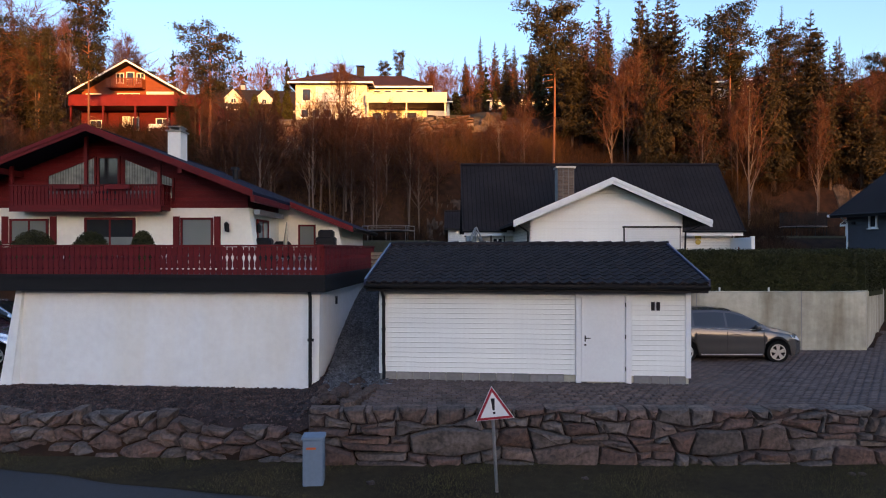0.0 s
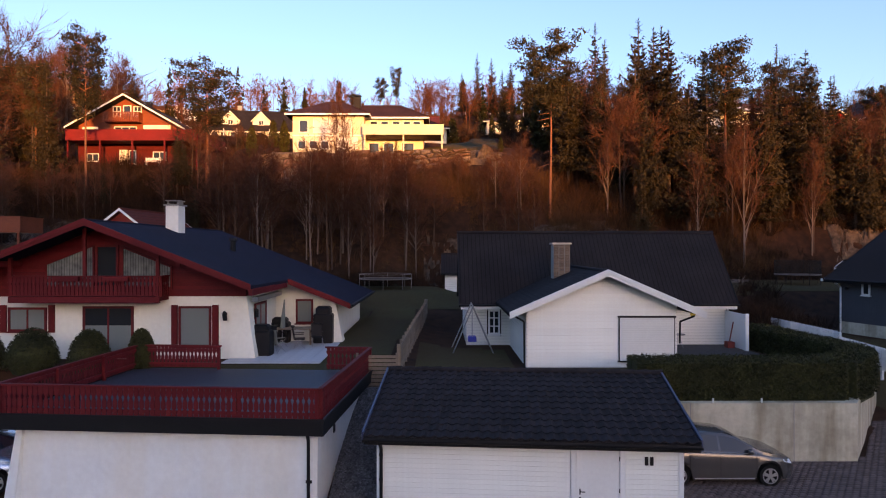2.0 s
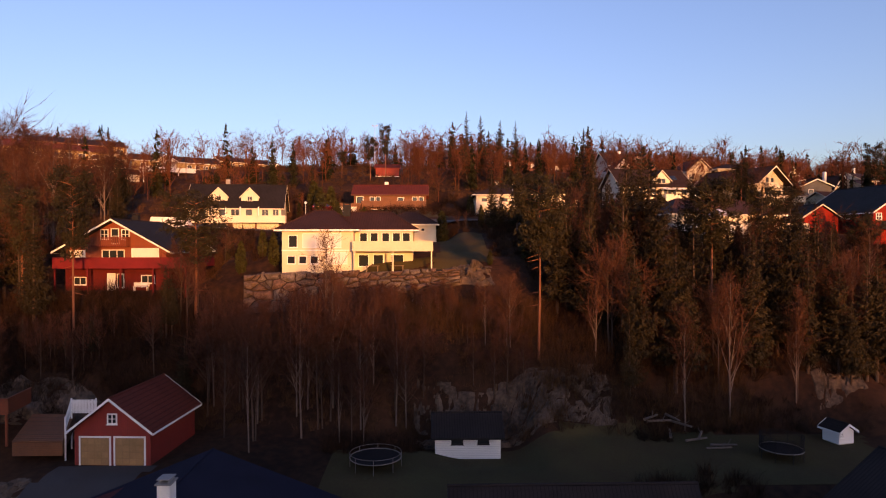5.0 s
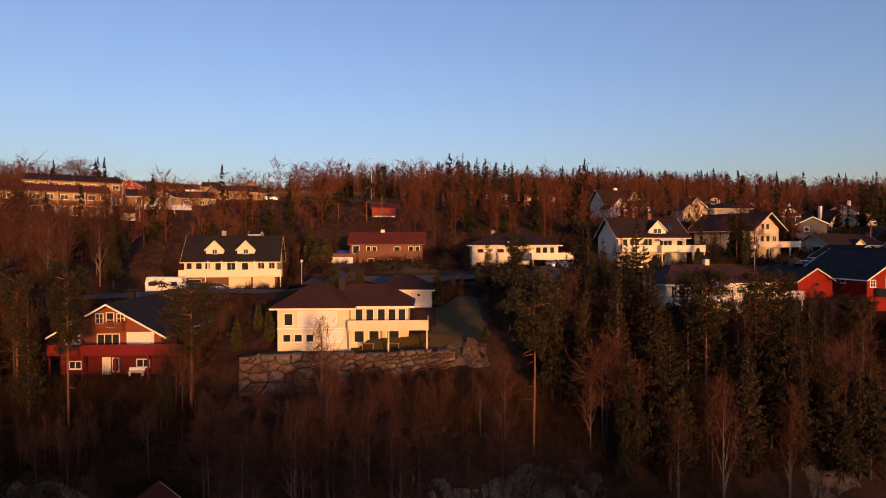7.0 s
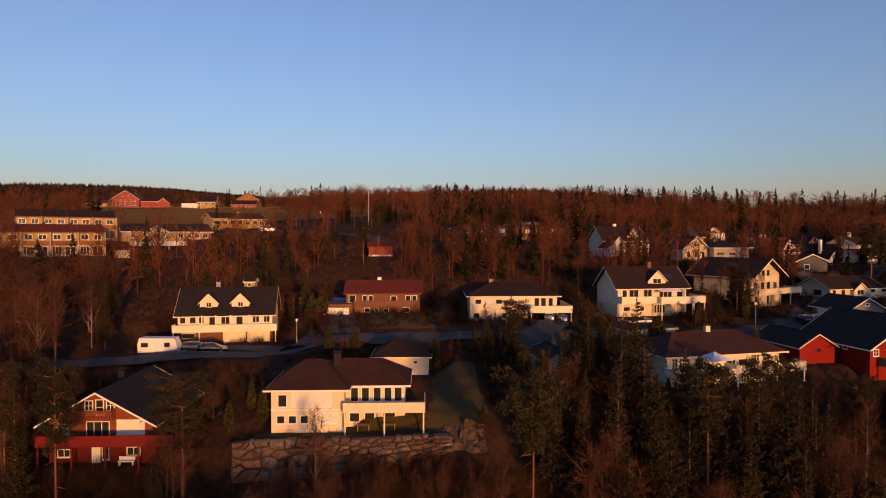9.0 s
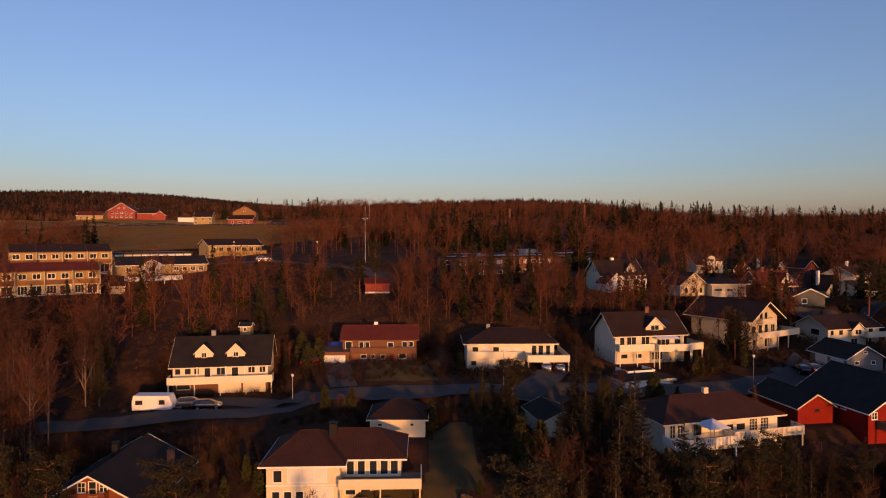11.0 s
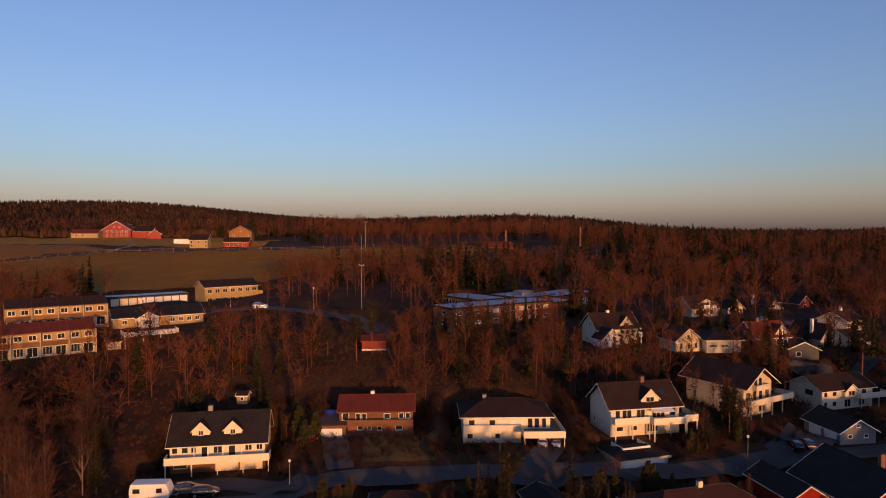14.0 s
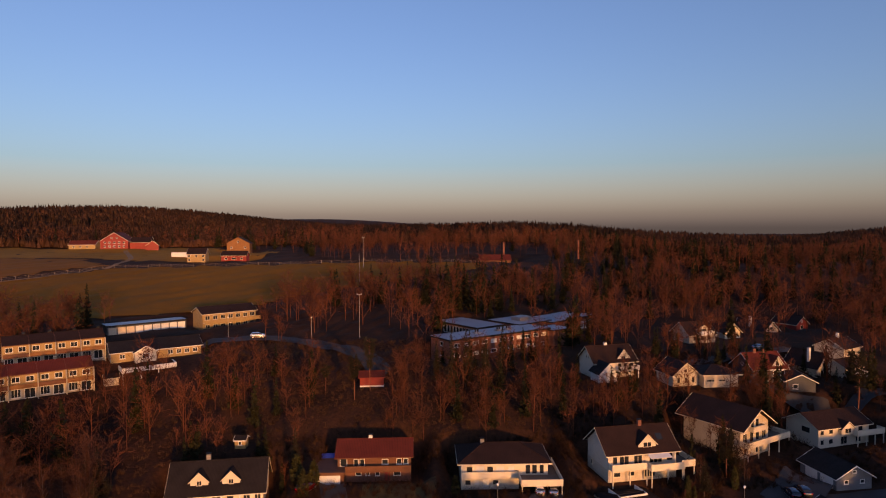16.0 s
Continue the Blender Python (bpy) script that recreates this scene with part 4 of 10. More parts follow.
h14 = house("red_roofed_house", "dark house with red tile roof and white-trimmed gables", 88.4, 153.5, 34.3, 10, 9.6, 8, 2.8, "x", 3.2, M_DKGREY, M_REDT, M_WHITE, 0.5, 0.5, chim=[(-1.5, 4, 7.0, M_BRICK), (1.2, 4, 6.8, M_BRICK)], wins=[("F", 1.5, 0.7, 1.2, 1.4), ("F", 3.6, 0.7, 1.2, 1.4), ("L", 0, 3.0, 0.8, 0.8)], reach=5)
dormer(h14, 2.4, 0.3, 3.2, 2.8, 0.5, 1.9, 3.0, M_YBOARD, M_REDT, M_WHITE, 2, (1.2, 1.0))
h14b = house("carport_house", "low dark carport with white gable trim", 93.5, 149, 32.3, -15, 6.5, 7, 2.5, "y", 1.6, M_DKGREY, M_TILEB, M_WHITE, 0.5, 0.5, reach=4, category="carport", wins=[("F", -1.2, 0.6, 1.2, 1.2)])
h15 = house("steep_gable_house", "house with steep white-trimmed gable and white chimney", 108.4, 162.4, 32.4, 22, 6.6, 9, 2.9, "y", 3.4, M_YBOARD, M_DKBROWN, M_WARM, 0.6, 0.7, chim=[(-2.2, 3, 7.6, M_WHITE)], wins=[("F", -1.2, 0.5, 1.2, 1.5), ("F", 1.0, 0.5, 1.2, 1.5), ("F", 0, 3.2, 0.9, 1.0, 2)], reach=5)
h17 = house("balcony_house", "low white house with slatted balcony", 113.5, 158.5, 33.2, 20, 6.0, 7, 2.6, "x", 1.6, M_YBOARD, M_DKBROWN, M_WARM, 0.4, 0.4, wins=[("F", -1.5, 0.8, 1.0, 1.2), ("F", 1.0, 0.8, 1.0, 1.2)], reach=4)
balcony(h17, -3.0, 3.0, -1.6, 0.0, 0.9, 0.9, M_WHITE, M_WOOD, style="slats")
h11 = house("terraced_roof_house", "white house with stepped dark roof and roof balconies", 84.2, 181.5, 38.4, 14, 9.0, 8, 2.6, "x", 3.0, M_BEIGE, M_DKBROWN, M_WARM, 0.5, 0.6, wins=[("F", -2.6, 0.7, 1.2, 1.4), ("F", 0, 0.7, 1.2, 1.4), ("F", 2.4, 0.7, 1.2, 1.4)], reach=5)
dormer(h11, 0.6, 0.4, 3.0, 4.4, 1.1, 0.9, 3.0, M_YBOARD, M_DKBROWN, M_WARM, 3, (2.4, 1.0))
balcony(h11, -1.8, 3.2, -1.2, 0.4, 2.7, 0.8, M_WHITE, M_WOOD, posts=False)
h12c = house("small_gable_house", "small cream gabled house with dark roof", 101.0, 196.5, 36.6, 18, 6.2, 8, 2.4, "y", 2.6, M_YBOARD, M_DKBROWN, M_WARM, 0.5, 0.5, wins=[("F", -1.2, 0.5, 1.0, 1.3), ("F", 1.0, 0.5, 1.0, 1.3), ("F", 0, 2.8, 0.8, 0.9)], reach=5)
h13 = house("dark_roofed_house", "house with long dark roof and lit cream gable", 119.6, 207, 34.9, 25, 7.4, 12, 2.6, "y", 2.9, M_YBOARD, M_TILEB, M_WHITE, 0.6, 0.6, chim=[(-2.6, 6, 6.9, M_WHITE)], wins=[("F", -1.6, 0.6, 1.2, 1.4), ("F", 1.2, 0.6, 1.2, 1.4), ("F", 0, 2.9, 1.4, 1.0, 2)], reach=5)
h16 = house("red_gable_house", "red-brown gabled house at the wood's edge", 135.2, 215, 36.0, 25, 6.5, 9, 2.4, "y", 2.3, M_BARN, M_DKBROWN, M_WARM, 0.5, 0.5, wins=[("F", 0, 0.6, 1.4, 1.3), ("F", 0, 2.8, 0.7, 0.8)], reach=5)
h18 = house("white_far_house", "white boarded house partly behind trees", 122.0, 171, 35.5, 30, 9, 8, 3, "x", 2.2, M_YBOARD, M_DKBROWN, M_WARM, 0.4, 0.4, wins=[("F", -2, 1, 1.2, 1.2), ("F", 1, 1, 1.2, 1.2)], chim=[(0, 4, 6.6, M_WHITE)], reach=5)

# row houses
def row_house(x, y, z, yaw, n, roof_mat, step):
    """A terrace of n two-storey row houses, one thing each."""
    c, s = math.cos(radians(yaw)), math.sin(radians(yaw))
    for i in range(n):
        px, py = x + c * i * 5.24, y + s * i * 5.24
        hs = house("row_house", "two-storey row house, cream upper wall and brown-trimmed roof", px, py, z + step * i, yaw, 5.2, 7.0, 5.4, "x", 1.5, M_ROW, roof_mat, M_TIMBER, 0.5, 0.06, low=(2.6, M_BEIGE),
                   wins=[("F", -1.3, 3.6, 1.5, 1.2, 2), ("F", 1.25, 3.6, 1.5, 1.2, 2), ("F", -1.3, 0.4, 1.8, 1.8, 3), ("F", 1.2, 0.1, 2.0, 2.1, 2)], group="row houses", wframe=M_WHITE, reach=4, below=2.5)
        part("balcony_panel", G().box(-2.5, -1.3, 2.5, 2.5, -1.22, 3.4).box(-2.5, -1.22, 2.45, 2.5, 0.0, 2.56), M_OCHRE if i % 2 else M_TIMBER, hs, "stained board balcony front")
        part("party_wall", G().box(2.52, -1.5, -0.5, 2.66, 0.0, 5.3), M_BEIGE, hs, "pale screen wall between two houses")
        chimney(hs, 1.8, 4.0, 6.2, 7.4, M_TRIMD, 0.6, 0.5)


row_house(-86.9, 134.35, 36.5, 35, 4, M_REDT, 0.0)
row_house(-92.3, 150.7, 40.3, 34.5, 4, M_DKBROWN, 0.0)
apt = house("apartment_block", "two-storey cream block with balconies and dark roof", -57.5, 199.2, 41.4, 39, 17, 8, 5.2, "x", 1.7, M_ROW, M_DKBROWN, M_WARM, 0.5, 0.4,
            wins=[("F", u, zz, 1.5, 1.3, 2) for u in (-7, -4.6, -2.2, 0.2, 2.6, 5.0, 7.2) for zz in (0.6, 3.3)], reach=6)
for zf in (2.6, 0.3):
    balcony(apt, -8.4, 9.4, -1.5, 0.0, zf, 0.85, M_ROW, M_CONC, posts=False, sides="F")
bu = house("bungalow", "white bungalow with dark roof and covered terrace", -64.8, 162.5, 39.7, 31, 21, 9, 2.5, "x", 1.8, M_ROW, M_TILEB, M_WHITE, 0.5, 0.4,
           wins=[("F", u, 0.8, 1.2, 1.1, 2) for u in (-8, -5, 3, 5, 7, 9)], reach=5)
part("gable_wing", G().prism([(-5.4, -0.5), (-0.6, -0.5), (-0.6, 2.4), (-3.0, 3.8), (-5.4, 2.4)], "y", -2.2, 2.0), M_WARM, bu)
gable_roof(bu, "y", -2.2, 3.0, -5.4, -0.6, 2.4, 1.4, 0.4, 0.5, M_TILEB, M_WHITE)
window(bu, pose(-3.0, -2.2, 0.8), 1.6, 1.2, cols=2)
# grey panel over the left end: that gable's shade as a colour
part("end_gable", G().prism([(-0.02, -0.3), (9.02, -0.3), (9.02, 2.45), (4.5, 4.25), (-0.02, 2.45)], "x", -10.56, -10.5), M_GREYB, bu, "boarded end gable, its shade painted grey")
dkp = thing("raised_deck", "raised white-railed wooden deck on tall posts", "deck", pose(-64.2, 155.4, 38.0, 0, 0, 34))
balcony(dkp, -6.0, 6.0, -2.0, 3.0, 0.9, 0.9, M_WHITE, M_WOOD, ground_z=-5, n_posts=4)
sh2 = house("garden_shed", "small timber garden shed below the bungalow", -70.6, 150.6, 35.8, 30, 3.0, 2.6, 1.8, "x", 0.8, M_YBOARD, M_DKBROWN, M_WARM, 0.2, 0.2, category="shed", reach=3)
gar = house("garage_row", "long flat-roofed row of garages with white doors", -79.3, 191.6, 41.9, 37.7, 22, 6, 2.5, "flat", 0, M_DKGREY, M_FLATROOF, M_TRIMD, 0.25, category="garage", reach=5)
for i in range(9):
    part("garage_door", G().box(-10.7 + i * 2.4, -0.06, 0.05, -8.6 + i * 2.4, 0, 2.1), M_BLIND if i > 2 else M_YBOARD, gar)

# school
sc = house("school_wing", "three-storey brown brick school wing with pale flat roof", 23.6, 168.8, 36.0, 32, 34, 9, 7.7, "flat", 0, M_BRICK, M_FLATROOF, M_TRIMD, 0.4, category="school",
           wins=[("F", -15 + 3.0 * i, zz, 1.9, 1.0, 2, 1, M_BLIND if (i * 7 + k) % 3 == 0 else M_GLASS) for i in range(11) for k, zz in enumerate((0.8, 3.3, 5.9))] + [("L", 0.5, zz, 1.4, 1.1) for zz in (0.8, 3.3, 5.9)], wframe=M_WHITE, below=4, reach=5)
for u in (-6, 1.5, 5):
    vent = part("roof_vent", G().bevel_box(u, 4, 7.95, u + 1.8, 5.4, 8.3, 0.05), M_METAL, sc)
    for k in range(2):
        part("vent_pipe", G().tube((u + 0.5 + 0.8 * k, 4.7, 8.3), (u + 0.5 + 0.8 * k, 4.7, 9.0), 0.2, 0.2, 8), M_TRIMD, vent)
sc2 = house("school_side_wing", "flat-roofed school wing with a row of tall windows", 12.35, 186.9, 38.6, -54, 19, 10, 5.1, "flat", 0, M_BRICK, M_FLATROOF, M_TRIMD, 0.4, category="school", wins=[("F", -8 + 1.45 * i, 2.4, 1.1, 2.2) for i in range(12)], wframe=M_WHITE, reach=4)
sc4 = house("school_link", "flat-roofed brick link between the school wings", 36.0, 187.5, 39.0, 38, 14, 13, 4.9, "flat", 0, M_BRICK, M_FLATROOF, M_TRIMD, 0.3, category="school", wins=[("F", -5 + 2.5 * i, 2.6, 1.8, 1.4, 2) for i in range(5)], wframe=M_WHITE, reach=4)
part("roof_hood", G().bevel_box(-2, 4, 5.15, 3, 8, 6.3, 0.1), M_METAL, sc4)
sc3 = house("school_hall", "low brick hall with flat pale roof and lit windows", 50.0, 196.4, 39.2, 43, 23, 11, 4.5, "flat", 0, M_BRICK, M_FLATROOF, M_TRIMD, 0.4, category="school", wins=[("F", 1.5, 1, 2, 2.2, 2), ("F", 4.5, 1, 2, 2.2, 2, 1, M_BLIND), ("F", 7.5, 1, 2, 2.2, 2), ("F", 10, 1, 1.2, 2.4)], wframe=M_WHITE, reach=5)
cn = house("school_canopy", "low flat-roofed canopy beside the school", 42.0, 178.0, 39.0, 32, 7, 7, 4.3, "flat", 0, M_BRICK, M_FLATROOF, M_TRIMD, 0.4, category="canopy", reach=4)

# farm above the fields
fa = house("barn", "large red barn with white-trimmed gable and rows of windows", -188.5, 403, 60.4, 10, 16, 20, 5.2, "y", 5.2, M_BARN, M_REDT, M_WHITE, 0.6, 0.6, category="barn",
           wins=[("F", u, zz, 1.2, 1.2) for u in (-5.5, -2.8, 0, 2.8, 5.5) for zz in (1.2, 3.6)] + [("F", -1.6, 6.6, 1.0, 1.0), ("F", 1.6, 6.6, 1.0, 1.0)], reach=15)
part("side_wing", G().prism([(8, -0.5), (20, -0.5), (20, 4.2), (8, 4.2)], "y", 4, 14), M_BARN, fa)
gable_roof(fa, "x", 8.2, 20, 4, 14, 4.2, 3.0, 0.5, 0.4, M_DKBROWN, M_WARM)
fb = house("barn_annex", "low red-roofed annex beside the barn", -212, 410, 60.2, 5, 16, 8, 3.0, "x", 2.4, M_ROW, M_REDT, M_WHITE, 0.4, 0.4, wins=[("F", -5, 1, 1.2, 1.2), ("F", -1, 1, 1.2, 1.2), ("F", 3, 1, 1.2, 1.2)], reach=12)
fc = house("farm_shed", "small red farm shed with gable", -163, 398, 59.6, 20, 7, 8, 3.2, "y", 2.8, M_BARN, M_DKBROWN, M_WARM, 0.4, 0.4, category="shed", reach=10)
fd = house("farmhouse", "cream farmhouse with dark roof", -113.5, 332, 55.4, 6, 9, 8, 4.4, "x", 2.6, M_ROW, M_DKBROWN, M_WARM, 0.5, 0.4, wins=[("F", -3.5, 2.7, 1.2, 1.2), ("F", 0, 2.7, 1.2, 1.2), ("F", 3.5, 2.7, 1.2, 1.2), ("F", -3.5, 0.7, 1.2, 1.2), ("F", 3.5, 0.7, 1.2, 1.2)], reach=12)
ff = house("ochre_barn", "tall ochre timber barn with gable", -106, 382, 57.0, 8, 13, 14, 7.2, "y", 3.6, M_OCHRE, M_DKBROWN, M_TIMBER, 0.6, 0.6, category="barn", wins=[("F", 0, 7.4, 1.2, 1.2), ("F", -4, 4, 1.2, 1.2), ("F", 4, 4, 1.2, 1.2)], wframe=M_WHITE, reach=12)
fg = house("red_cottage", "long red cottage with white windows", -96.0, 338, 55.2, 2, 13, 7, 3.4, "x", 2.2, M_BARN, M_DKBROWN, M_WARM, 0.4, 0.4, wins=[("F", -4, 1.2, 1.3, 1.1), ("F", 0, 1.2, 2.4, 1.1), ("F", 4, 1.2, 1.3, 1.1)], reach=12)
fh = house("long_red_barn", "long low barn with orange-red roof", 42.2, 330, 53.2, 0, 16, 9, 2.4, "x", 2.6, M_TIMBER, M_REDT, M_TIMBER, 0.4, 0.4, category="barn", reach=12)

# ---------------------------------------------------------------- foreground: white garage with tile roof
GAR = pose(2.1, 14.85, 0.15, 0, 0, -5)
garage = thing("garage", "white boarded garage with black tile roof and service door", "garage", GAR)
pad(2.1, 14.85, -5, -3.3, 3.7, -0.2, 6.4, 0.12, 1.6)
GW, GD, GH, GR = 7.3, 6.4, 2.40, 0.80
GS = GR / (GD / 2)
part("wall", G().prism([(0.03, 0.18), (GD - 0.02, 0.18), (GD - 0.02, GH - 0.06), (GD / 2, GH + GR - 0.06), (0.03, GH - 0.06)], "x", -GW / 2 + 0.03, GW / 2 - 0.03), M_WHITE, garage)
DX0, DX1 = 1.15, 2.18  # the service door's opening
plank_cache = {}


def planks(parent, x0, x1, z0, z1, y, pitch=0.15, mat=M_WHITE, top=None, m=None):
    """Lapped boards on a wall that faces -y. top: a function that gives the wall's half-open ends at a height, for gables."""
    n = round((z1 - z0) / pitch)
    pitch = (z1 - z0) / n
    for i in range(n):
        z = z0 + i * pitch
        a, b = (x0, x1) if top is None else top(z + pitch * 0.5)
        if b - a < 0.2:
            continue
        key = (round(b - a, 3), round(pitch, 4), mat.name)
        if key not in plank_cache:
            L, p = b - a, pitch
            g = G().add([(0, -0.024, 0), (L, -0.024, 0), (L, -0.008, p - 0.008), (0, -0.008, p - 0.008), (0, 0.01, 0), (L, 0.01, 0), (L, 0.01, p - 0.006), (0, 0.01, p - 0.006)],
                        [(0, 1, 2, 3), (4, 5, 1, 0), (3, 2, 6, 7), (0, 3, 7, 4), (1, 5, 6, 2)])
            plank_cache[key] = g.mesh("plank")
        part("plank", plank_cache[key], mat, parent, m=(m or pose(0, 0, 0)) @ pose(a, y, z))


M_PLANK = material("white_painted_plank", (0.78, 0.81, 0.77), (0.72, 0.74, 0.70), 0.5, 0.6, 14, 0.08, 60, vary=0.03)
planks(garage, -GW / 2 + 0.1, DX0 - 0.13, 0.2, GH - 0.08, 0.0, 0.118, M_PLANK)
planks(garage, DX1 + 0.13, GW / 2 - 0.1, 0.2, GH - 0.08, 0.0, 0.118, M_PLANK)
for k in range(18):
    if not DX0 - 0.3 < -GW / 2 + 0.2 + k * 0.4 < DX1 + 0.1:
        part("plinth_block", G().bevel_box(-GW / 2 + 0.02 + k * 0.4, 0.0, -0.3, -GW / 2 + 0.405 + k * 0.4, 0.2, 0.19, 0.012), M_BLOCK, garage)
part("plinth", G().box(-GW / 2 + 0.03, 0.04, -0.4, GW / 2 - 0.03, GD - 0.04, 0.18), M_CONC, garage)
for x in (-GW / 2, GW / 2 - 0.11):
    part("corner_board", G().box(x, -0.05, 0.16, x + 0.11, 0.02, GH - 0.06), M_WHITE, garage)
for x in (DX0 - 0.12, DX1):
    part("door_casing", G().box(x, -0.055, -0.02, x + 0.12, 0.02, GH - 0.1), M_WHITE, garage)
part("door_casing", G().box(DX0 - 0.12, -0.06, 2.06, DX1 + 0.12, 0.02, GH - 0.08), M_WHITE, garage)
door = part("door", G().box(DX0 + 0.01, -0.028, 0.04, DX1 - 0.01, 0.02, 2.05), M_WHITE, garage, "plain white service door")
part("door_handle", G().box(DX0 + 0.08, -0.04, 0.98, DX0 + 0.11, -0.03, 1.12).tube((DX0 + 0.095, -0.05, 1.06), (DX0 + 0.095, -0.09, 1.06), 0.012).tube((DX0 + 0.095, -0.085, 1.06), (DX0 + 0.21, -0.085, 1.06), 0.011), M_TRIMD, door, "black lever handle")
part("lock", G().tube((DX0 + 0.095, -0.03, 0.9), (DX0 + 0.095, -0.045, 0.9), 0.025, 0.025, 10), M_TRIMD, door)
for z in (0.3, 1.05, 1.8):
    part("hinge", G().tube((DX1 - 0.01, -0.045, z), (DX1 - 0.01, -0.045, z + 0.1), 0.012), M_TRIMD, door)
plate = part("number_sign", G().box(2.75, -0.055, 1.72, 2.83, -0.042, 1.92).box(2.87, -0.055, 1.72, 2.95, -0.042, 1.92), M_TRIMD, garage, "two dark bars in place of a house number")
# eaves, gutter, barge boards, ridge
for sgn, yy in ((-1, -0.36), (1, GD + 0.36)):
    ze = GH - GS * 0.36
    part("fascia", G().box(-GW / 2 - 0.25, min(yy, yy + 0.03 * sgn), ze - 0.16, GW / 2 + 0.28, max(yy, yy + 0.03 * sgn), ze + 0.03), M_TRIMD, garage)
    gut = G()
    n = 7
    for i in range(n):
        a0, a1 = math.pi + math.pi * i / n, math.pi + math.pi * (i + 1) / n
        c = yy + sgn * 0.10
        gut.slab([(-GW / 2 - 0.27, c + 0.07 * math.cos(a0), ze + 0.0 + 0.07 * math.sin(a0)), (GW / 2 + 0.3, c + 0.07 * math.cos(a0), ze + 0.07 * math.sin(a0)), (GW / 2 + 0.3, c + 0.07 * math.cos(a1), ze + 0.07 * math.sin(a1)), (-GW / 2 - 0.27, c + 0.07 * math.cos(a1), ze + 0.07 * math.sin(a1))], 0.006)
    part("gutter", gut, M_TRIMD, garage)
    y0, y1 = (yy, GD / 2) if sgn < 0 else (yy, GD / 2)
    part("roof_deck", G().slab([(-GW / 2 - 0.25, y0, ze + 0.03), (GW / 2 + 0.28, y0, ze + 0.03), (GW / 2 + 0.28, y1, GH + GR + 0.03), (-GW / 2 - 0.25, y1, GH + GR + 0.03)][::1 if sgn < 0 else -1], 0.06), M_TRIMD, garage)
    for x in (-GW / 2 - 0.30, GW / 2 + 0.28):
        part("barge_board", G().slab([(x, y0 - 0.02 * -sgn, ze + 0.14), (x + 0.05, y0 - 0.02 * -sgn, ze + 0.14), (x + 0.05, y1, GH + GR + 0.14), (x, y1, GH + GR + 0.14)][::1 if sgn < 0 else -1], 0.24), M_BLUETRIM, garage, "blue-black metal barge board")
for i in range(20):
    x = -GW / 2 - 0.28 + i * 0.395
    part("ridge_tile", G().tube((x, GD / 2, GH + GR + 0.065), (x + 0.42, GD / 2, GH + GR + 0.08), 0.085, 0.1, 8), M_TILE, garage)
x = -GW / 2 + 0.12
part("downpipe", G().path([(x, -0.40, GH - 0.16), (x, -0.30, GH - 0.26), (x, -0.11, GH - 0.42), (x, -0.11, 0.45), (x + 0.02, -0.16, 0.25), (x + 0.04, -0.3, 0.08)], 0.04, 8), M_TRIMD, garage, "black steel downpipe")
for z in (0.6, 1.2, 1.8):
    part("pipe_bracket", G().tube((x, -0.11, z), (x, -0.11, z + 0.05), 0.05, 0.05, 8), M_TRIMD, garage)

# ---------------------------------------------------------------- rendered carport building with roof deck
CP = pose(-11.65, 16.72, -0.25, 0, 0, -4.5)
carport = thing("rendered_garage", "white rendered garage with railed wooden roof terrace", "garage", CP)
CW, CD = 8.52, 6.6
part("wall", G().add([(0.12, -0.12, -0.6), (CW, -0.12, -0.6), (CW, CD, -0.6), (0.12, CD, -0.6), (0.42, 0.05, 2.55), (CW, 0.0, 2.55), (CW, CD, 2.55), (0.42, CD, 2.55)],
                     [(3, 2, 1, 0), (4, 5, 6, 7), (0, 1, 5, 4), (1, 2, 6, 5), (2, 3, 7, 6), (3, 0, 4, 7)]), M_RENDER, carport)
part("buttress", G().add([(-0.02, -0.35, -0.6), (0.35, -0.35, -0.6), (0.55, 0.1, -0.6), (-0.02, 0.1, -0.6), (0.33, -0.05, 2.5), (0.5, -0.05, 2.5), (0.5, 0.1, 2.5), (0.33, 0.1, 2.5)],
                         [(3, 2, 1, 0), (4, 5, 6, 7), (0, 1, 5, 4), (1, 2, 6, 5), (2, 3, 7, 6), (3, 0, 4, 7)]), M_RENDER, carport)
part("deck_edge", G().box(-0.22, -0.30, 2.46, CW + 0.22, -0.26, 2.86).box(CW + 0.18, -0.26, 2.46, CW + 0.22, CD + 0.1, 2.86).box(-0.22, -0.26, 2.46, -0.18, CD + 0.1, 2.86)
     .box(-0.26, -0.34, 2.80, CW + 0.26, -0.30, 2.90).box(CW + 0.22, -0.30, 2.80, CW + 0.26, CD + 0.1, 2.90).box(-0.18, -0.26, 2.50, CW + 0.18, CD + 0.1, 2.54), M_TRIMD, carport, "black steel deck edging")
M_DECKF = material("grey_roof_felt", (0.036, 0.039, 0.052), (0.025, 0.028, 0.038), 0.6, 0.5, 9, 0.2, 40)
part("deck_floor", G().box(-0.18, -0.26, 2.56, CW + 0.18, CD + 0.1, 2.78), M_DECKF, carport, "grey roof felt deck")
RZ0, RZ1 = 2.84, 3.66  # railing's foot and top


def notched_slat(w=0.125, h=0.76, t=0.022):
    """A railing board with carved notches in both edges."""
    e = w / 2
    prof = [(e, 0), (e, h * 0.22), (e * 0.55, h * 0.27), (e * 0.95, h * 0.33), (e, h * 0.5), (e * 0.5, h * 0.62), (e * 0.5, h * 0.67), (e, h * 0.74), (e, h)]
    pts = prof + [(-x, z) for x, z in prof[::-1]]
    return G().prism(pts, "y", -t / 2, t / 2).mesh("slat")


SLAT = notched_slat()
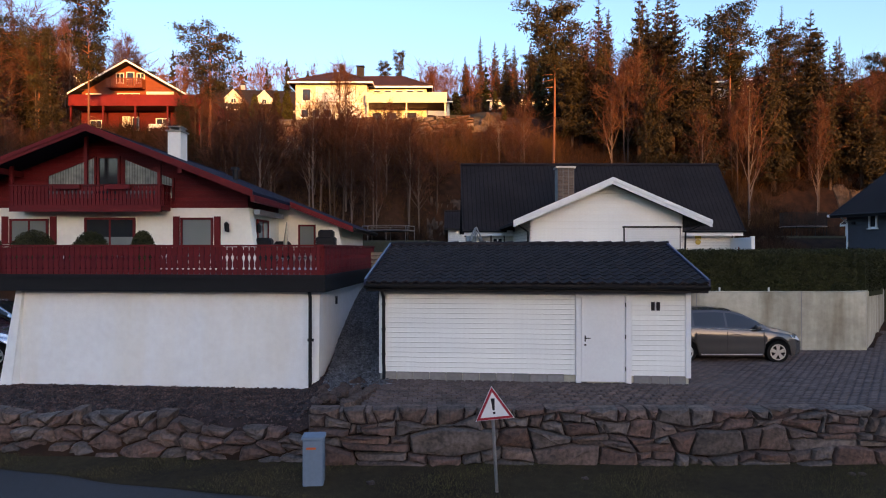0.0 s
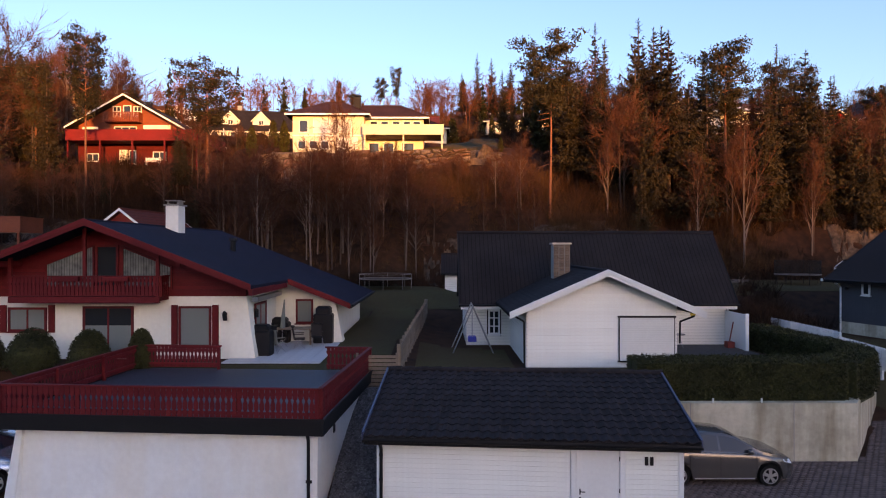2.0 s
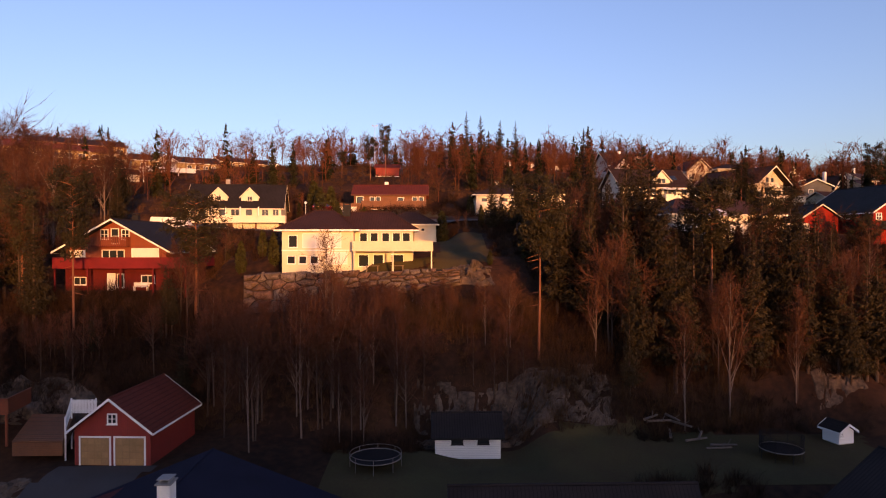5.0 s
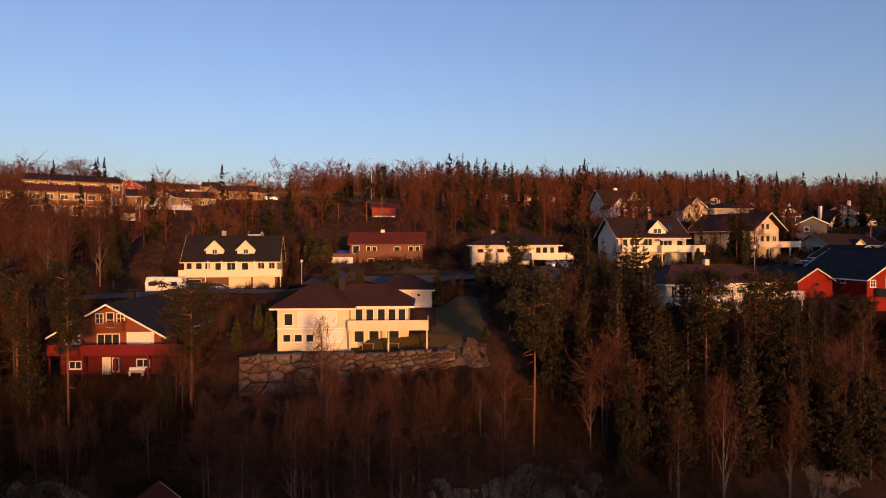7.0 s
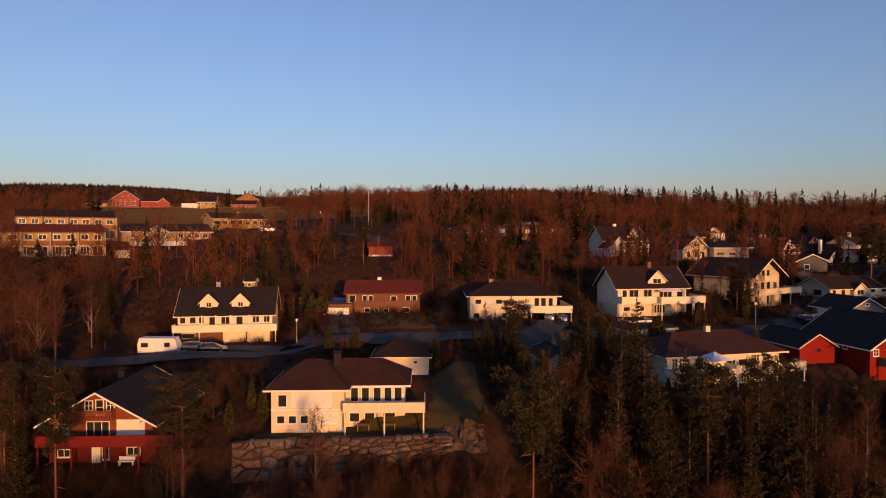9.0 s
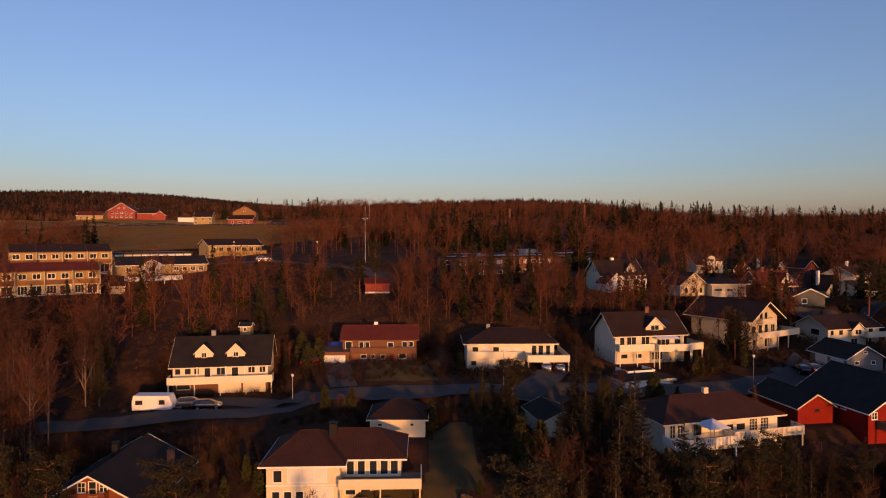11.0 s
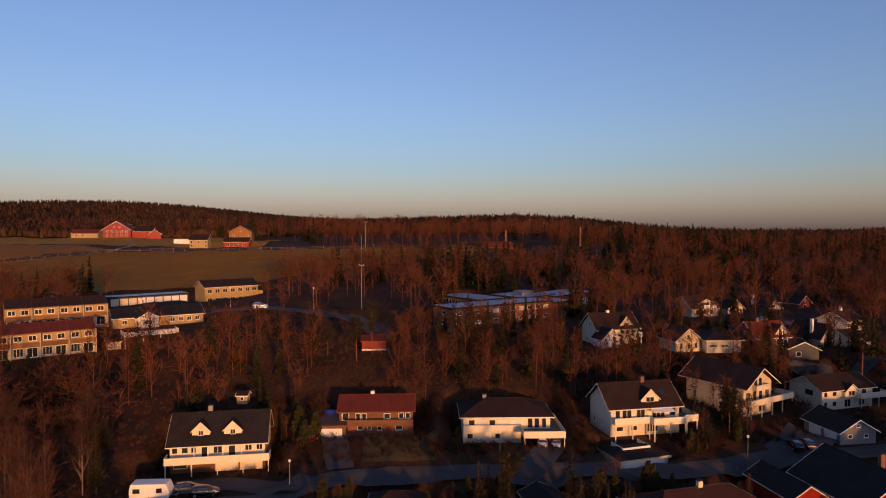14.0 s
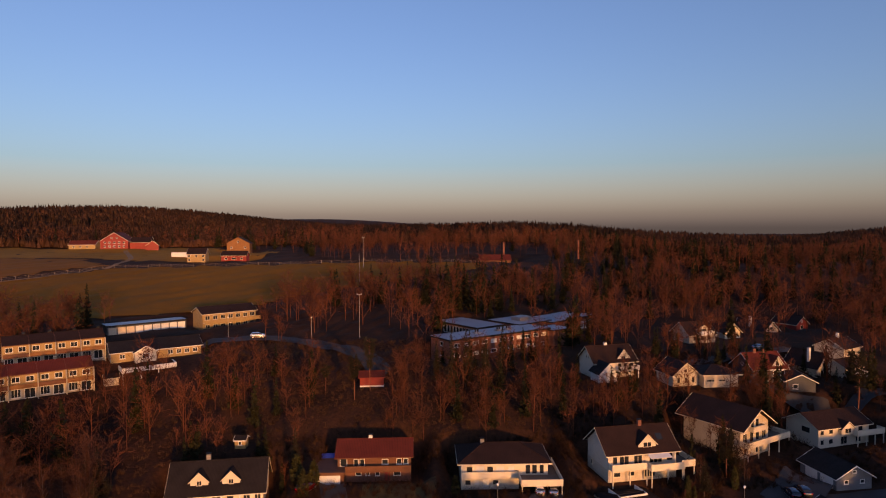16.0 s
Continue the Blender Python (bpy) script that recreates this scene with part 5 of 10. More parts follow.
SLAT.materials.append(M_RED)


def slat_run(parent, a, b, z0=RZ0, z1=RZ1, mesh=SLAT, pitch=0.145, rail=M_RED):
    """A railing run from a to b: boards, two stringers, a hand rail and posts."""
    L, yaw = math.hypot(b[0] - a[0], b[1] - a[1]), math.degrees(math.atan2(b[1] - a[1], b[0] - a[0]))
    m = pose(a[0], a[1], 0, 0, 0, yaw)
    n = round(L / pitch)
    for i in range(n):
        part("slat", mesh, None, parent, m=m @ pose((i + 0.5) * L / n, 0, z0))
    part("hand_rail", G().box(-0.05, -0.06, z1 - 0.05, L + 0.05, 0.06, z1).box(0, 0.012, z0 + 0.1, L, 0.05, z0 + 0.18).box(0, 0.012, z1 - 0.22, L, 0.05, z1 - 0.14), rail, parent, m=m)
    for i in range(int(L / 2) + 1):
        x = min(L, i * L / max(1, int(L / 2)))
        part("rail_post", G().box(x - 0.045, 0.05, z0 - 0.05, x + 0.045, 0.14, z1 - 0.05), rail, parent, m=m)


slat_run(carport, (-0.12, -0.2), (CW + 0.12, -0.2))
slat_run(carport, (CW + 0.12, -0.2), (CW + 0.12, CD))
slat_run(carport, (-0.12, CD), (-0.12, -0.2))
slat_run(carport, (3.0, CD), (-0.12, CD))
slat_run(carport, (CW + 0.12, CD), (CW - 1.5, CD))
part("downpipe", G().path([(CW - 0.2, -0.28, 2.5), (CW - 0.2, -0.17, 2.3), (CW - 0.2, -0.17, -0.3)], 0.045, 8), M_TRIMD, carport, "black steel downpipe")
part("air_vent", G().box(CW - 0.28, -0.14, 1.2, CW - 0.12, -0.11, 1.27), M_TRIMD, carport)
for yv in (1.6, 5.2):
    part("air_vent", G().box(CW, yv, 2.0, CW + 0.03, yv + 0.14, 2.22), M_TRIMD, carport)

# ---------------------------------------------------------------- red-brown chalet
RZ = 2.4
red = thing("chalet", "red-brown and white chalet with blue-black roof and carved balcony", "house", pose(-13.9, 26, RZ))
pad(-13.9, 26, 0, -9, 8.5, -2, 15, RZ, 1.0)
part("ground_floor_wall", G().prism([(-8.6, -0.5), (5.8, -0.5), (5.8, 2.6), (-7.5, 2.6), (-8.6, 2.1)], "y", 0, 13), M_CREAM, red, "white rendered ground floor")
part("upper_wall", G().prism([(-8.2, 2.6), (5.8, 2.6), (5.8, 3.25), (0, 5.55), (-7.9, 2.68)], "y", 0.05, 13), M_REDB, red)
planks(red, -8.0, 5.8, 2.62, 5.3, 0.05, 0.14, M_RED, top=lambda z: (max(-8.0, -(5.5 - z) / 0.396), min(5.8, (5.5 - z) / 0.396)))
part("corner_pillar", G().add([(5.2, -0.25, -0.5), (6.35, -0.25, -0.5), (6.35, 0.5, -0.5), (5.2, 0.5, -0.5), (5.2, -0.05, 2.6), (5.85, -0.05, 2.6), (5.85, 0.5, 2.6), (5.2, 0.5, 2.6)],
                              [(3, 2, 1, 0), (4, 5, 6, 7), (0, 1, 5, 4), (1, 2, 6, 5), (2, 3, 7, 6), (3, 0, 4, 7)]), M_CREAM, red)
part("back_wing_wall", G().prism([(5.8, -0.5), (8.6, -0.5), (8.9, 0.3), (8.9, 2.05), (5.8, 3.2)], "y", 4.9, 13), M_CREAM, red)
part("wing_pillar", G().add([(8.3, 4.2, -0.5), (9.3, 4.2, -0.5), (9.3, 4.95, -0.5), (8.3, 4.95, -0.5), (8.4, 4.4, 2.1), (8.8, 4.4, 2.0), (8.8, 4.95, 2.0), (8.4, 4.95, 2.1)],
                            [(3, 2, 1, 0), (4, 5, 6, 7), (0, 1, 5, 4), (1, 2, 6, 5), (2, 3, 7, 6), (3, 0, 4, 7)]), M_CREAM, red)
rz = lambda x: 5.72 - 0.396 * abs(x)
part("roof", G().slab([(x, y, rz(x)) for x, y in ((-9.6, -1.6), (0, -1.6), (0, 14), (-9.6, 14))], 0.14), M_SHINGLE, red)
part("roof", G().slab([(x, y, rz(x)) for x, y in ((0, -1.6), (6.5, -1.6), (6.6, 4.0), (0, 4.0))], 0.14), M_SHINGLE, red)
part("roof", G().slab([(x, y, rz(x)) for x, y in ((0, 4.0), (9.6, 4.0), (9.6, 14), (0, 14))], 0.14), M_SHINGLE, red)
part("ridge_cap", G().tube((0, -1.6, 5.70), (0, 14, 5.70), 0.08, 0.08, 6), M_SHINGLE, red)


def verge(parent, x0, x1, y, mat=M_RED, depth=0.26, t=0.06):
    part("barge_board", G().slab([(x0, y - t, rz(x0) + 0.04), (x1, y - t, rz(x1) + 0.04), (x1, y, rz(x1) + 0.04), (x0, y, rz(x0) + 0.04)], depth), mat, parent)
    part("barge_board", G().slab([(x0, y - t - 0.03, rz(x0) + 0.06), (x1, y - t - 0.03, rz(x1) + 0.06), (x1, y - t, rz(x1) + 0.06), (x0, y - t, rz(x0) + 0.06)], depth * 0.55), mat, parent)


verge(red, -9.6, 0, -1.6)
verge(red, 0, 6.5, -1.6)
verge(red, 6.6, 9.6, 4.0)
part("soffit_beam", G().box(6.4, -1.6, rz(6.5) - 0.4, 6.56, 4.0, rz(6.5) - 0.14), M_RED, red)
for x in (-7.2, -3.6, 3.6):
    part("roof_beam", G().box(x - 0.09, -1.5, rz(x) - 0.42, x + 0.09, 0.1, rz(x) - 0.2), M_RED, red)
part("fascia", G().box(9.58, 4.0, rz(9.6) - 0.2, 9.64, 14, rz(9.6) - 0.02), M_TRIMD, red)
part("gutter", G().tube((9.7, 4.0, rz(9.6) - 0.06), (9.7, 14, rz(9.6) - 0.06), 0.06, 0.06, 8), M_TRIMD, red)
ch = part("chimney", G().box(0.2, 5.2, 4.6, 0.84, 6.0, 6.75), M_RENDER, red, "white rendered chimney")
part("chimney_cap", G().box(0.12, 5.1, 6.75, 0.92, 6.1, 6.82).box(0.24, 5.3, 6.82, 0.32, 5.9, 6.98).box(0.72, 5.3, 6.82, 0.80, 5.9, 6.98).box(0.18, 5.2, 6.98, 0.86, 6.0, 7.03), M_BLOCK, ch)
part("roof_vent", G().tube((3.1, 6.6, 4.3), (3.1, 6.6, 5.0), 0.14, 0.14, 10).tube((3.1, 6.6, 5.0), (3.1, 6.6, 5.14), 0.24, 0.2, 10), M_TRIMD, red)
part("roof_vent", G().tube((-3.3, 4.8, 4.2), (-3.3, 4.8, 5.1), 0.14, 0.14, 10).tube((-3.3, 4.8, 5.1), (-3.3, 4.8, 5.24), 0.26, 0.26, 10), M_TRIMD, red)
# carved balcony under the gable
bal = part("balcony", G().box(-3.5, -0.85, 2.48, 2.6, 0.05, 2.66).box(-3.5, -0.87, 2.40, 2.6, -0.81, 2.62), M_RED, red)
BSLAT = notched_slat(0.13, 0.78)
BSLAT.materials.append(M_RED)
slat_run(bal, (-3.5, -0.8), (2.6, -0.8), 2.68, 3.5, BSLAT, 0.155)
slat_run(bal, (2.6, -0.8), (2.6, 0.0), 2.68, 3.5, BSLAT, 0.155)
for x in (-3.45, -0.45, 2.5):
    part("balcony_post", G().box(x - 0.06, -0.84, 3.5, x + 0.06, -0.72, rz(x) - 0.1), M_RED, bal)
for x in (-1.6, 0.4):
    part("flower_box", G().bevel_box(x, -1.02, 3.3, x + 1.0, -0.86, 3.48, 0.01), M_RED, bal)
M_CURTAIN = material("pale_curtain_behind_glass", (0.22, 0.245, 0.235), (0.09, 0.10, 0.10), 0.12, 1, 4, 0.0, 0, bands=("X", 0.11, 0.55, 0.3))
for x0, x1, za, k in ((-2.45, -0.56, 3.92, 0.40), (0.72, 2.06, 4.60, -0.40), (2.22, 2.68, 3.99, -0.40)):
    zt = lambda x: za + (x - x0) * k
    part("gable_window", G().prism([(x0, 3.0), (x1, 3.0), (x1, zt(x1)), (x0, zt(x0))], "y", 0.0, 0.04), M_CURTAIN, red, "trapezoid window with pale vertical blinds")
    part("gable_window_frame", G().box(x0 - 0.08, -0.03, 2.9, x0, 0.06, zt(x0) + 0.05).box(x1, -0.03, 2.9, x1 + 0.08, 0.06, zt(x1) + 0.05).box(x0, -0.03, 2.92, x1, 0.06, 3.0)
         .slab([(x0, -0.03, zt(x0) + 0.08), (x1, -0.03, zt(x1) + 0.08), (x1, 0.06, zt(x1) + 0.08), (x0, 0.06, zt(x0) + 0.08)], 0.08), M_RED, red)
window(red, pose(0.05, 0.0, 2.75), 0.95, 2.0, M_RED, M_GLASS)
# ground floor openings
window(red, pose(-3.25, 0, 1.15), 1.6, 1.0, M_RED, M_GLASSL, 2)
window(red, pose(0.1, 0, 0.1), 2.1, 2.1, M_RED, M_GLASS, 2, name="patio_door")
part("frosted_panel", G().box(-0.86, -0.035, 0.18, 0.07, -0.028, 1.4).box(0.14, -0.035, 0.18, 1.06, -0.028, 1.4), M_GLASSL, red, "frosted lower glass of the patio door")
window(red, pose(3.7, 0, 0.5), 1.35, 1.7, M_RED, M_GLASSL)
for x in (-4.25, -2.25, 2.85, 4.55):
    z0, hh = (1.1, 1.15) if x < 0 else (0.45, 1.8)
    part("shutter", G().box(x - 0.13, -0.06, z0, x + 0.13, -0.002, z0 + hh).box(x - 0.09, -0.075, z0 + 0.1, x + 0.09, -0.06, z0 + hh / 2 - 0.05).box(x - 0.09, -0.075, z0 + hh / 2 + 0.05, x + 0.09, -0.06, z0 + hh - 0.1), M_RED, red)
for x, y in ((5.0, -0.05), (5.95, 1.2)):
    part("wall_lamp", G().box(x - 0.05, y - 0.06, 1.6, x + 0.05, y, 1.95).tube((x, y - 0.06, 1.9), (x, y - 0.2, 1.95), 0.015).tube((x, y - 0.2, 1.62), (x, y - 0.2, 1.92), 0.07, 0.1, 6).tube((x, y - 0.2, 1.92), (x, y - 0.2, 2.02), 0.12, 0.02, 6), M_TRIMD, red, "black lantern wall lamp")
# side wall on the patio: doors and window
window(red, pose(5.83, 2.0, 0.1, 0, 0, 90), 1.7, 2.1, M_RED, M_GLASSL, 2, name="patio_door")
window(red, pose(7.2, 4.9, 0.9), 0.85, 1.2, M_RED, M_GLASSL)
part("awning_box", G().box(6.0, 0.2, 2.35, 6.25, 4.2, 2.55), M_METAL, red, "folded grey awning")
# patio and its furniture
M_SLABS = material("pale_patio_paving", (0.46, 0.48, 0.50), (0.36, 0.38, 0.40), 0.85, 0.8, 8, 0.2, 30)
pat = thing("patio", "pale paved patio by the chalet's terrace doors", "patio", pose(-13.9, 26, RZ + 0.02), kind="structure")
slabm = G().bevel_box(0, 0, 0, 0.485, 0.485, 0.05, 0.008).mesh("paving_slab")
slabm.materials.append(M_SLABS)
for i in range(8):
    for j in range(12):
        x, y = 5.2 + i * 0.49, -1.2 + j * 0.49
        if x > 5.85 or y < -0.5:
            part("paving_slab", slabm, None, pat, m=pose(x, y, -0.01))


def patio_chair(x, y, yaw, mat, label):
    ob = thing("patio_chair", label, "chair", pose(x, y, RZ + 0.07, 0, 0, yaw), "chairs on the patio")
    part("seat", G().bevel_box(-0.24, -0.24, 0.40, 0.24, 0.24, 0.45, 0.01), mat, ob)
    part("backrest", G().slab([(-0.24, 0.22, 1.0), (0.24, 0.22, 1.0), (0.24, 0.36, 1.02), (-0.24, 0.36, 1.02)], 0.05).add([(-0.24, 0.2, 0.45), (0.24, 0.2, 0.45), (0.24, 0.3, 1.0), (-0.24, 0.3, 1.0), (-0.24, 0.24, 0.45), (0.24, 0.24, 0.45), (0.24, 0.34, 1.0), (-0.24, 0.34, 1.0)], [(0, 1, 2, 3), (7, 6, 5, 4), (1, 5, 6, 2), (0, 3, 7, 4)]), mat, ob)
    for sx in (-1, 1):
        part("leg", G().tube((sx * 0.22, -0.2, 0.4), (sx * 0.25, 0.26, 0), 0.014, 0.014, 6), M_METAL, ob)
        part("leg", G().tube((sx * 0.22, 0.2, 0.45), (sx * 0.25, -0.26, 0), 0.014, 0.014, 6), M_METAL, ob)
        part("armrest", G().box(sx * 0.26 - 0.025, -0.2, 0.64, sx * 0.26 + 0.025, 0.24, 0.67), mat, ob)


patio_chair(-7.1, 27.2, 150, M_GLASSL, "folding garden chair with pale fabric on the patio")
patio_chair(-6.4, 28.4, 100, M_TRIMD, "black woven garden chair beside the table")
patio_chair(-5.7, 29.0, 20, M_TRIMD, "black woven garden chair beside the table")
patio_chair(-7.3, 28.5, 80, M_TRIMD, "black woven garden chair beside the table")
tb = thing("patio_table", "dark wooden patio table under the roof overhang", "table", pose(-6.9, 29.8, RZ + 0.07))
part("tabletop", G().bevel_box(-0.9, -0.5, 0.7, 0.9, 0.5, 0.75, 0.01), M_WOOD, tb)
for sx in (-0.8, 0.8):
    for sy in (-0.4, 0.4):
        part("leg", G().box(sx - 0.04, sy - 0.04, 0, sx + 0.04, sy + 0.04, 0.7), M_WOOD, tb)
for x, y, h in ((-5.6, 30.1, 1.75), (-7.6, 26.6, 1.3), (-7.75, 30.3, 1.2)):
    gb = G().bevel_box(-0.45, -0.35, 0, 0.45, 0.35, h * 0.8, 0.06).bevel_box(-0.36, -0.3, h * 0.8, 0.36, 0.3, h, 0.1)
    single("covered_grill", "barbecue under a black weather cover on the patio", "grill", gb, M_TRIMD, pose(x, y, RZ + 0.07))
pr = thing("folded_parasol", "folded pale parasol leaning by the patio doors", "parasol", pose(-7.5, 29.7, RZ + 0.07))
part("canopy", G().tube((0, 0, 0.7), (0.1, 0, 2.1), 0.14, 0.03, 8), M_GLASSL, pr)
part("pole", G().tube((0, 0, 0), (0, 0, 0.75), 0.025, 0.025, 8), M_METAL, pr)

# ---------------------------------------------------------------- white gabled house
WZ = 2.1
wh = thing("white_house", "white boarded house with black tile roof and front gable", "house", pose(6.75, 25.5, WZ))
pad(6.75, 25.5, 0, -6, 8.5, 0, 12, WZ, 3.0)
part("front_gable_wall", G().prism([(-3.2, -0.5), (3.0, -0.5), (3.0, 2.66), (0, 3.86), (-3.2, 2.58)], "y", 0.02, 6.5), M_BOARD, wh)
planks(wh, -3.15, 2.95, 0.05, 3.75, 0.02, 0.145, M_PLANK, top=lambda z: (max(-3.15, -(3.82 - z) / 0.39), min(2.95, (3.82 - z) / 0.39)))
part("main_wall", G().prism([(6.1, -0.5), (11.3, -0.5), (11.3, 2.2), (8.6, 5.3), (6.1, 2.3)], "x", -5.4, 7.8), M_BOARD, wh)
mzr = 5.78
part("roof", G().slab([(-5.75, 5.55, 2.18), (8.15, 5.55, 2.18), (8.15, 8.6, mzr), (-5.75, 8.6, mzr)], 0.12), M_TILEB, wh)
part("roof", G().slab([(8.15, 11.65, 2.18), (-5.75, 11.65, 2.18), (-5.75, 8.6, mzr), (8.15, 8.6, mzr)], 0.12), M_TILEB, wh)
part("ridge_tile", G().tube((-5.8, 8.6, mzr - 0.02), (8.2, 8.6, mzr - 0.02), 0.1, 0.1, 8), M_TILE, wh)
for x in (-5.8, 8.13):
    part("barge_board", G().slab([(x, 5.5, 2.2), (x + 0.05, 5.5, 2.2), (x + 0.05, 8.6, mzr + 0.04), (x, 8.6, mzr + 0.04)], 0.26), M_TRIMD, wh)
gzr = 3.98
for sgn in (-1, 1):
    e = sgn * 3.95
    q = [(e, -0.55, 2.27), (0, -0.55, gzr), (0, 7.1, gzr), (e, 5.6, 2.27)]
    part("gable_roof", G().slab(q if sgn < 0 else q[::-1], 0.12), M_TILEB, wh)
    for k, (dp, yy) in enumerate(((0.26, -0.62), (0.14, -0.66))):
        q = [(e, yy, 2.33 + 0.02 * k), (0, yy, gzr + 0.06 + 0.02 * k), (0, yy + 0.06, gzr + 0.06 + 0.02 * k), (e, yy + 0.06, 2.33 + 0.02 * k)]
        part("barge_board", G().slab(q if sgn < 0 else q[::-1], dp), M_WHITE, wh, "white barge board")
part("ridge_tile", G().tube((0, -0.5, gzr), (0, 7.1, gzr), 0.09, 0.09, 8), M_TILE, wh)
part("gutter", G().tube((-5.8, 5.45, 2.08), (-3.6, 5.45, 2.08), 0.06, 0.06, 8), M_TRIMD, wh)
part("gutter", G().tube((3.6, 5.45, 2.08), (8.2, 5.45, 2.08), 0.06, 0.06, 8), M_TRIMD, wh)
part("eaves_board", G().box(-5.7, 5.52, 1.86, -3.3, 5.56, 2.12).box(3.1, 5.52, 1.86, 8.1, 5.56, 2.12).box(-5.7, 5.56, 1.9, 8.1, 6.1, 1.93), M_WHITE, wh)
part("downpipe", G().path([(-3.7, -0.3, 2.15), (-3.3, -0.05, 1.9), (-3.28, -0.05, -0.2)], 0.04, 8), M_TRIMD, wh, "black steel downpipe")
part("downpipe", G().path([(3.6, -0.3, 2.15), (3.1, -0.05, 1.9), (3.08, -0.05, 1.0)], 0.04, 8), M_TRIMD, wh, "black steel downpipe")
part("downpipe", G().path([(7.95, 5.5, 2.05), (7.85, 6.0, 1.85), (7.85, 6.0, -0.2)], 0.04, 8), M_WHITE, wh, "white downpipe")
part("roller_shutter", G().box(0.62, -0.08, 0.3, 2.85, 0.0, 2.05), M_BLIND, wh, "white roller shutter over the window")
part("shutter_frame", G().box(0.585, -0.085, 0.26, 0.62, 0.0, 2.1).box(2.85, -0.085, 0.26, 2.885, 0.0, 2.1).box(0.55, -0.11, 2.06, 2.92, 0.0, 2.13).box(0.55, -0.1, 0.24, 2.92, 0.0, 0.30), M_TRIMD, wh)
ch = part("chimney", G().box(-1.25, 4.6, 2.8, -0.45, 5.3, 5.1), M_BLOCK, wh, "grey-brown brick chimney")
part("chimney_cap", G().box(-1.32, 4.53, 5.1, -0.38, 5.37, 5.16).box(-1.3, 4.6, 5.16, -0.4, 5.3, 5.18), M_METAL, ch)
brk = G().bevel_box(0, 0, 0, 0.24, 0.02, 0.07, 0.006).mesh("brick")
brk.materials.append(material("grey_brown_brick", (0.19, 0.125, 0.092), (0.11, 0.074, 0.056), 0.9, 3, 14, 0.3, 40, vary=0.25))
for j in range(26):
    for i in range(3):
        part("brick", brk, None, ch, m=pose(-1.25 + 0.265 * i + 0.012, 4.585, 3.05 + j * 0.078))
window(wh, pose(-4.0, 6.1, 0.55), 0.6, 1.25, M_WHITE, M_GLASS, 2, 3)
part("window_trim", G().box(-4.36, 6.07, 0.45, -4.3, 6.1, 1.9).box(-3.7, 6.07, 0.45, -3.64, 6.1, 1.9), M_TRIMD, wh)
part("front_door", G().box(3.7, 6.03, 0.05, 4.6, 6.1, 2.0), M_WHITE, wh, "white side door")
part("wall_ornament", G().tube((6.1, 6.06, 1.55), (6.1, 6.1, 1.55), 0.14, 0.14, 12).box(5.95, 6.05, 1.7, 6.25, 6.1, 1.85), material("yellow_ceramic", (0.55, 0.38, 0.05), None, 0.4), wh, "yellow round wall ornament")
part("privacy_screen", G().box(7.75, 3.9, 0.0, 7.82, 6.1, 1.75).box(7.7, 3.86, 0.0, 7.86, 3.98, 1.8), M_WHITE, wh, "white privacy screen")
single("wheelbarrow_rake", "red garden tools leaning on the white screen", "garden tools", G().tube((14.2, 30.6, WZ), (14.4, 30.5, WZ + 1.3), 0.03).bevel_box(14.0, 30.2, WZ, 14.35, 30.6, WZ + 0.35), M_BARN)
ct = thing("cafe_table", "small round metal garden table by the white house", "table", pose(11.6, 30.3, WZ))
part("tabletop", G().tube((0, 0, 0.70), (0, 0, 0.73), 0.35, 0.35, 16), M_METAL, ct)
for k in range(3):
    a = 2.1 * k
    part("leg", G().tube((0.05 * math.cos(a), 0.05 * math.sin(a), 0.7), (0.28 * math.cos(a), 0.28 * math.sin(a), 0), 0.012), M_METAL, ct)
# swing set
sw = thing("swing_frame", "grey metal A-frame swing with a blue seat on the lawn", "swing", pose(1.55, 29.9, gz(1.55, 29.9)))
for sx in (-0.75, 0.75):
    for sy in (-1, 1):
        part("leg", G().tube((0, sx * 1.2, 2.2), (sy * 0.95, sx * 1.3, 0), 0.03), M_METAL, sw)
part("cross_bar", G().tube((0, -0.95, 2.2), (0, 0.95, 2.2), 0.03), M_METAL, sw)
part("swing_seat", G().bevel_box(-0.2, -0.25, 0.45, 0.2, 0.25, 0.7, 0.05), M_TARP, sw, "blue toddler swing seat")
part("rope", G().tube((0, -0.22, 0.6), (0, -0.22, 2.2), 0.01).tube((0, 0.22, 0.6), (0, 0.22, 2.2), 0.01), M_METAL, sw)

# dark grey house at the right
gh = house("dark_grey_house", "dark grey boarded house with black roof and white window", 24.75, 28.85, 2.0, -75, 14.0, 10, 3.45, "x", 3.1, M_DKGREY, M_TILEB, M_TRIMD, 0.6, 0.55,
           wins=[("F", -5.35, 2.42, 0.5, 0.78), ("F", -1.0, 1.2, 1.2, 1.1), ("F", 3, 1.2, 1.2, 1.1)], wframe=M_WHITE, reach=3, below=1.0, padz=2.2)
part("foundation_wall", G().box(-7.0, -0.04, -0.2, 7.0, 0.0, 0.85), M_CONC, gh)
part("gutter", G().tube((-7.5, -0.66, 3.2), (7.5, -0.66, 3.2), 0.06, 0.06, 8), M_TRIMD, gh)
part("gutter_end", G().box(-7.62, -0.74, 3.12, -7.5, -0.56, 3.26), M_WHITE, gh, "white gutter end")
part("downpipe", G().path([(-6.9, -0.6, 3.15), (-6.9, -0.08, 2.8), (-6.9, -0.08, 0)], 0.045), M_WHITE, gh, "white downpipe")
part("wall_lamp", G().tube((-6.5, -0.02, 2.75), (-6.5, -0.14, 2.75), 0.07, 0.09, 8), M_TRIMD, gh)

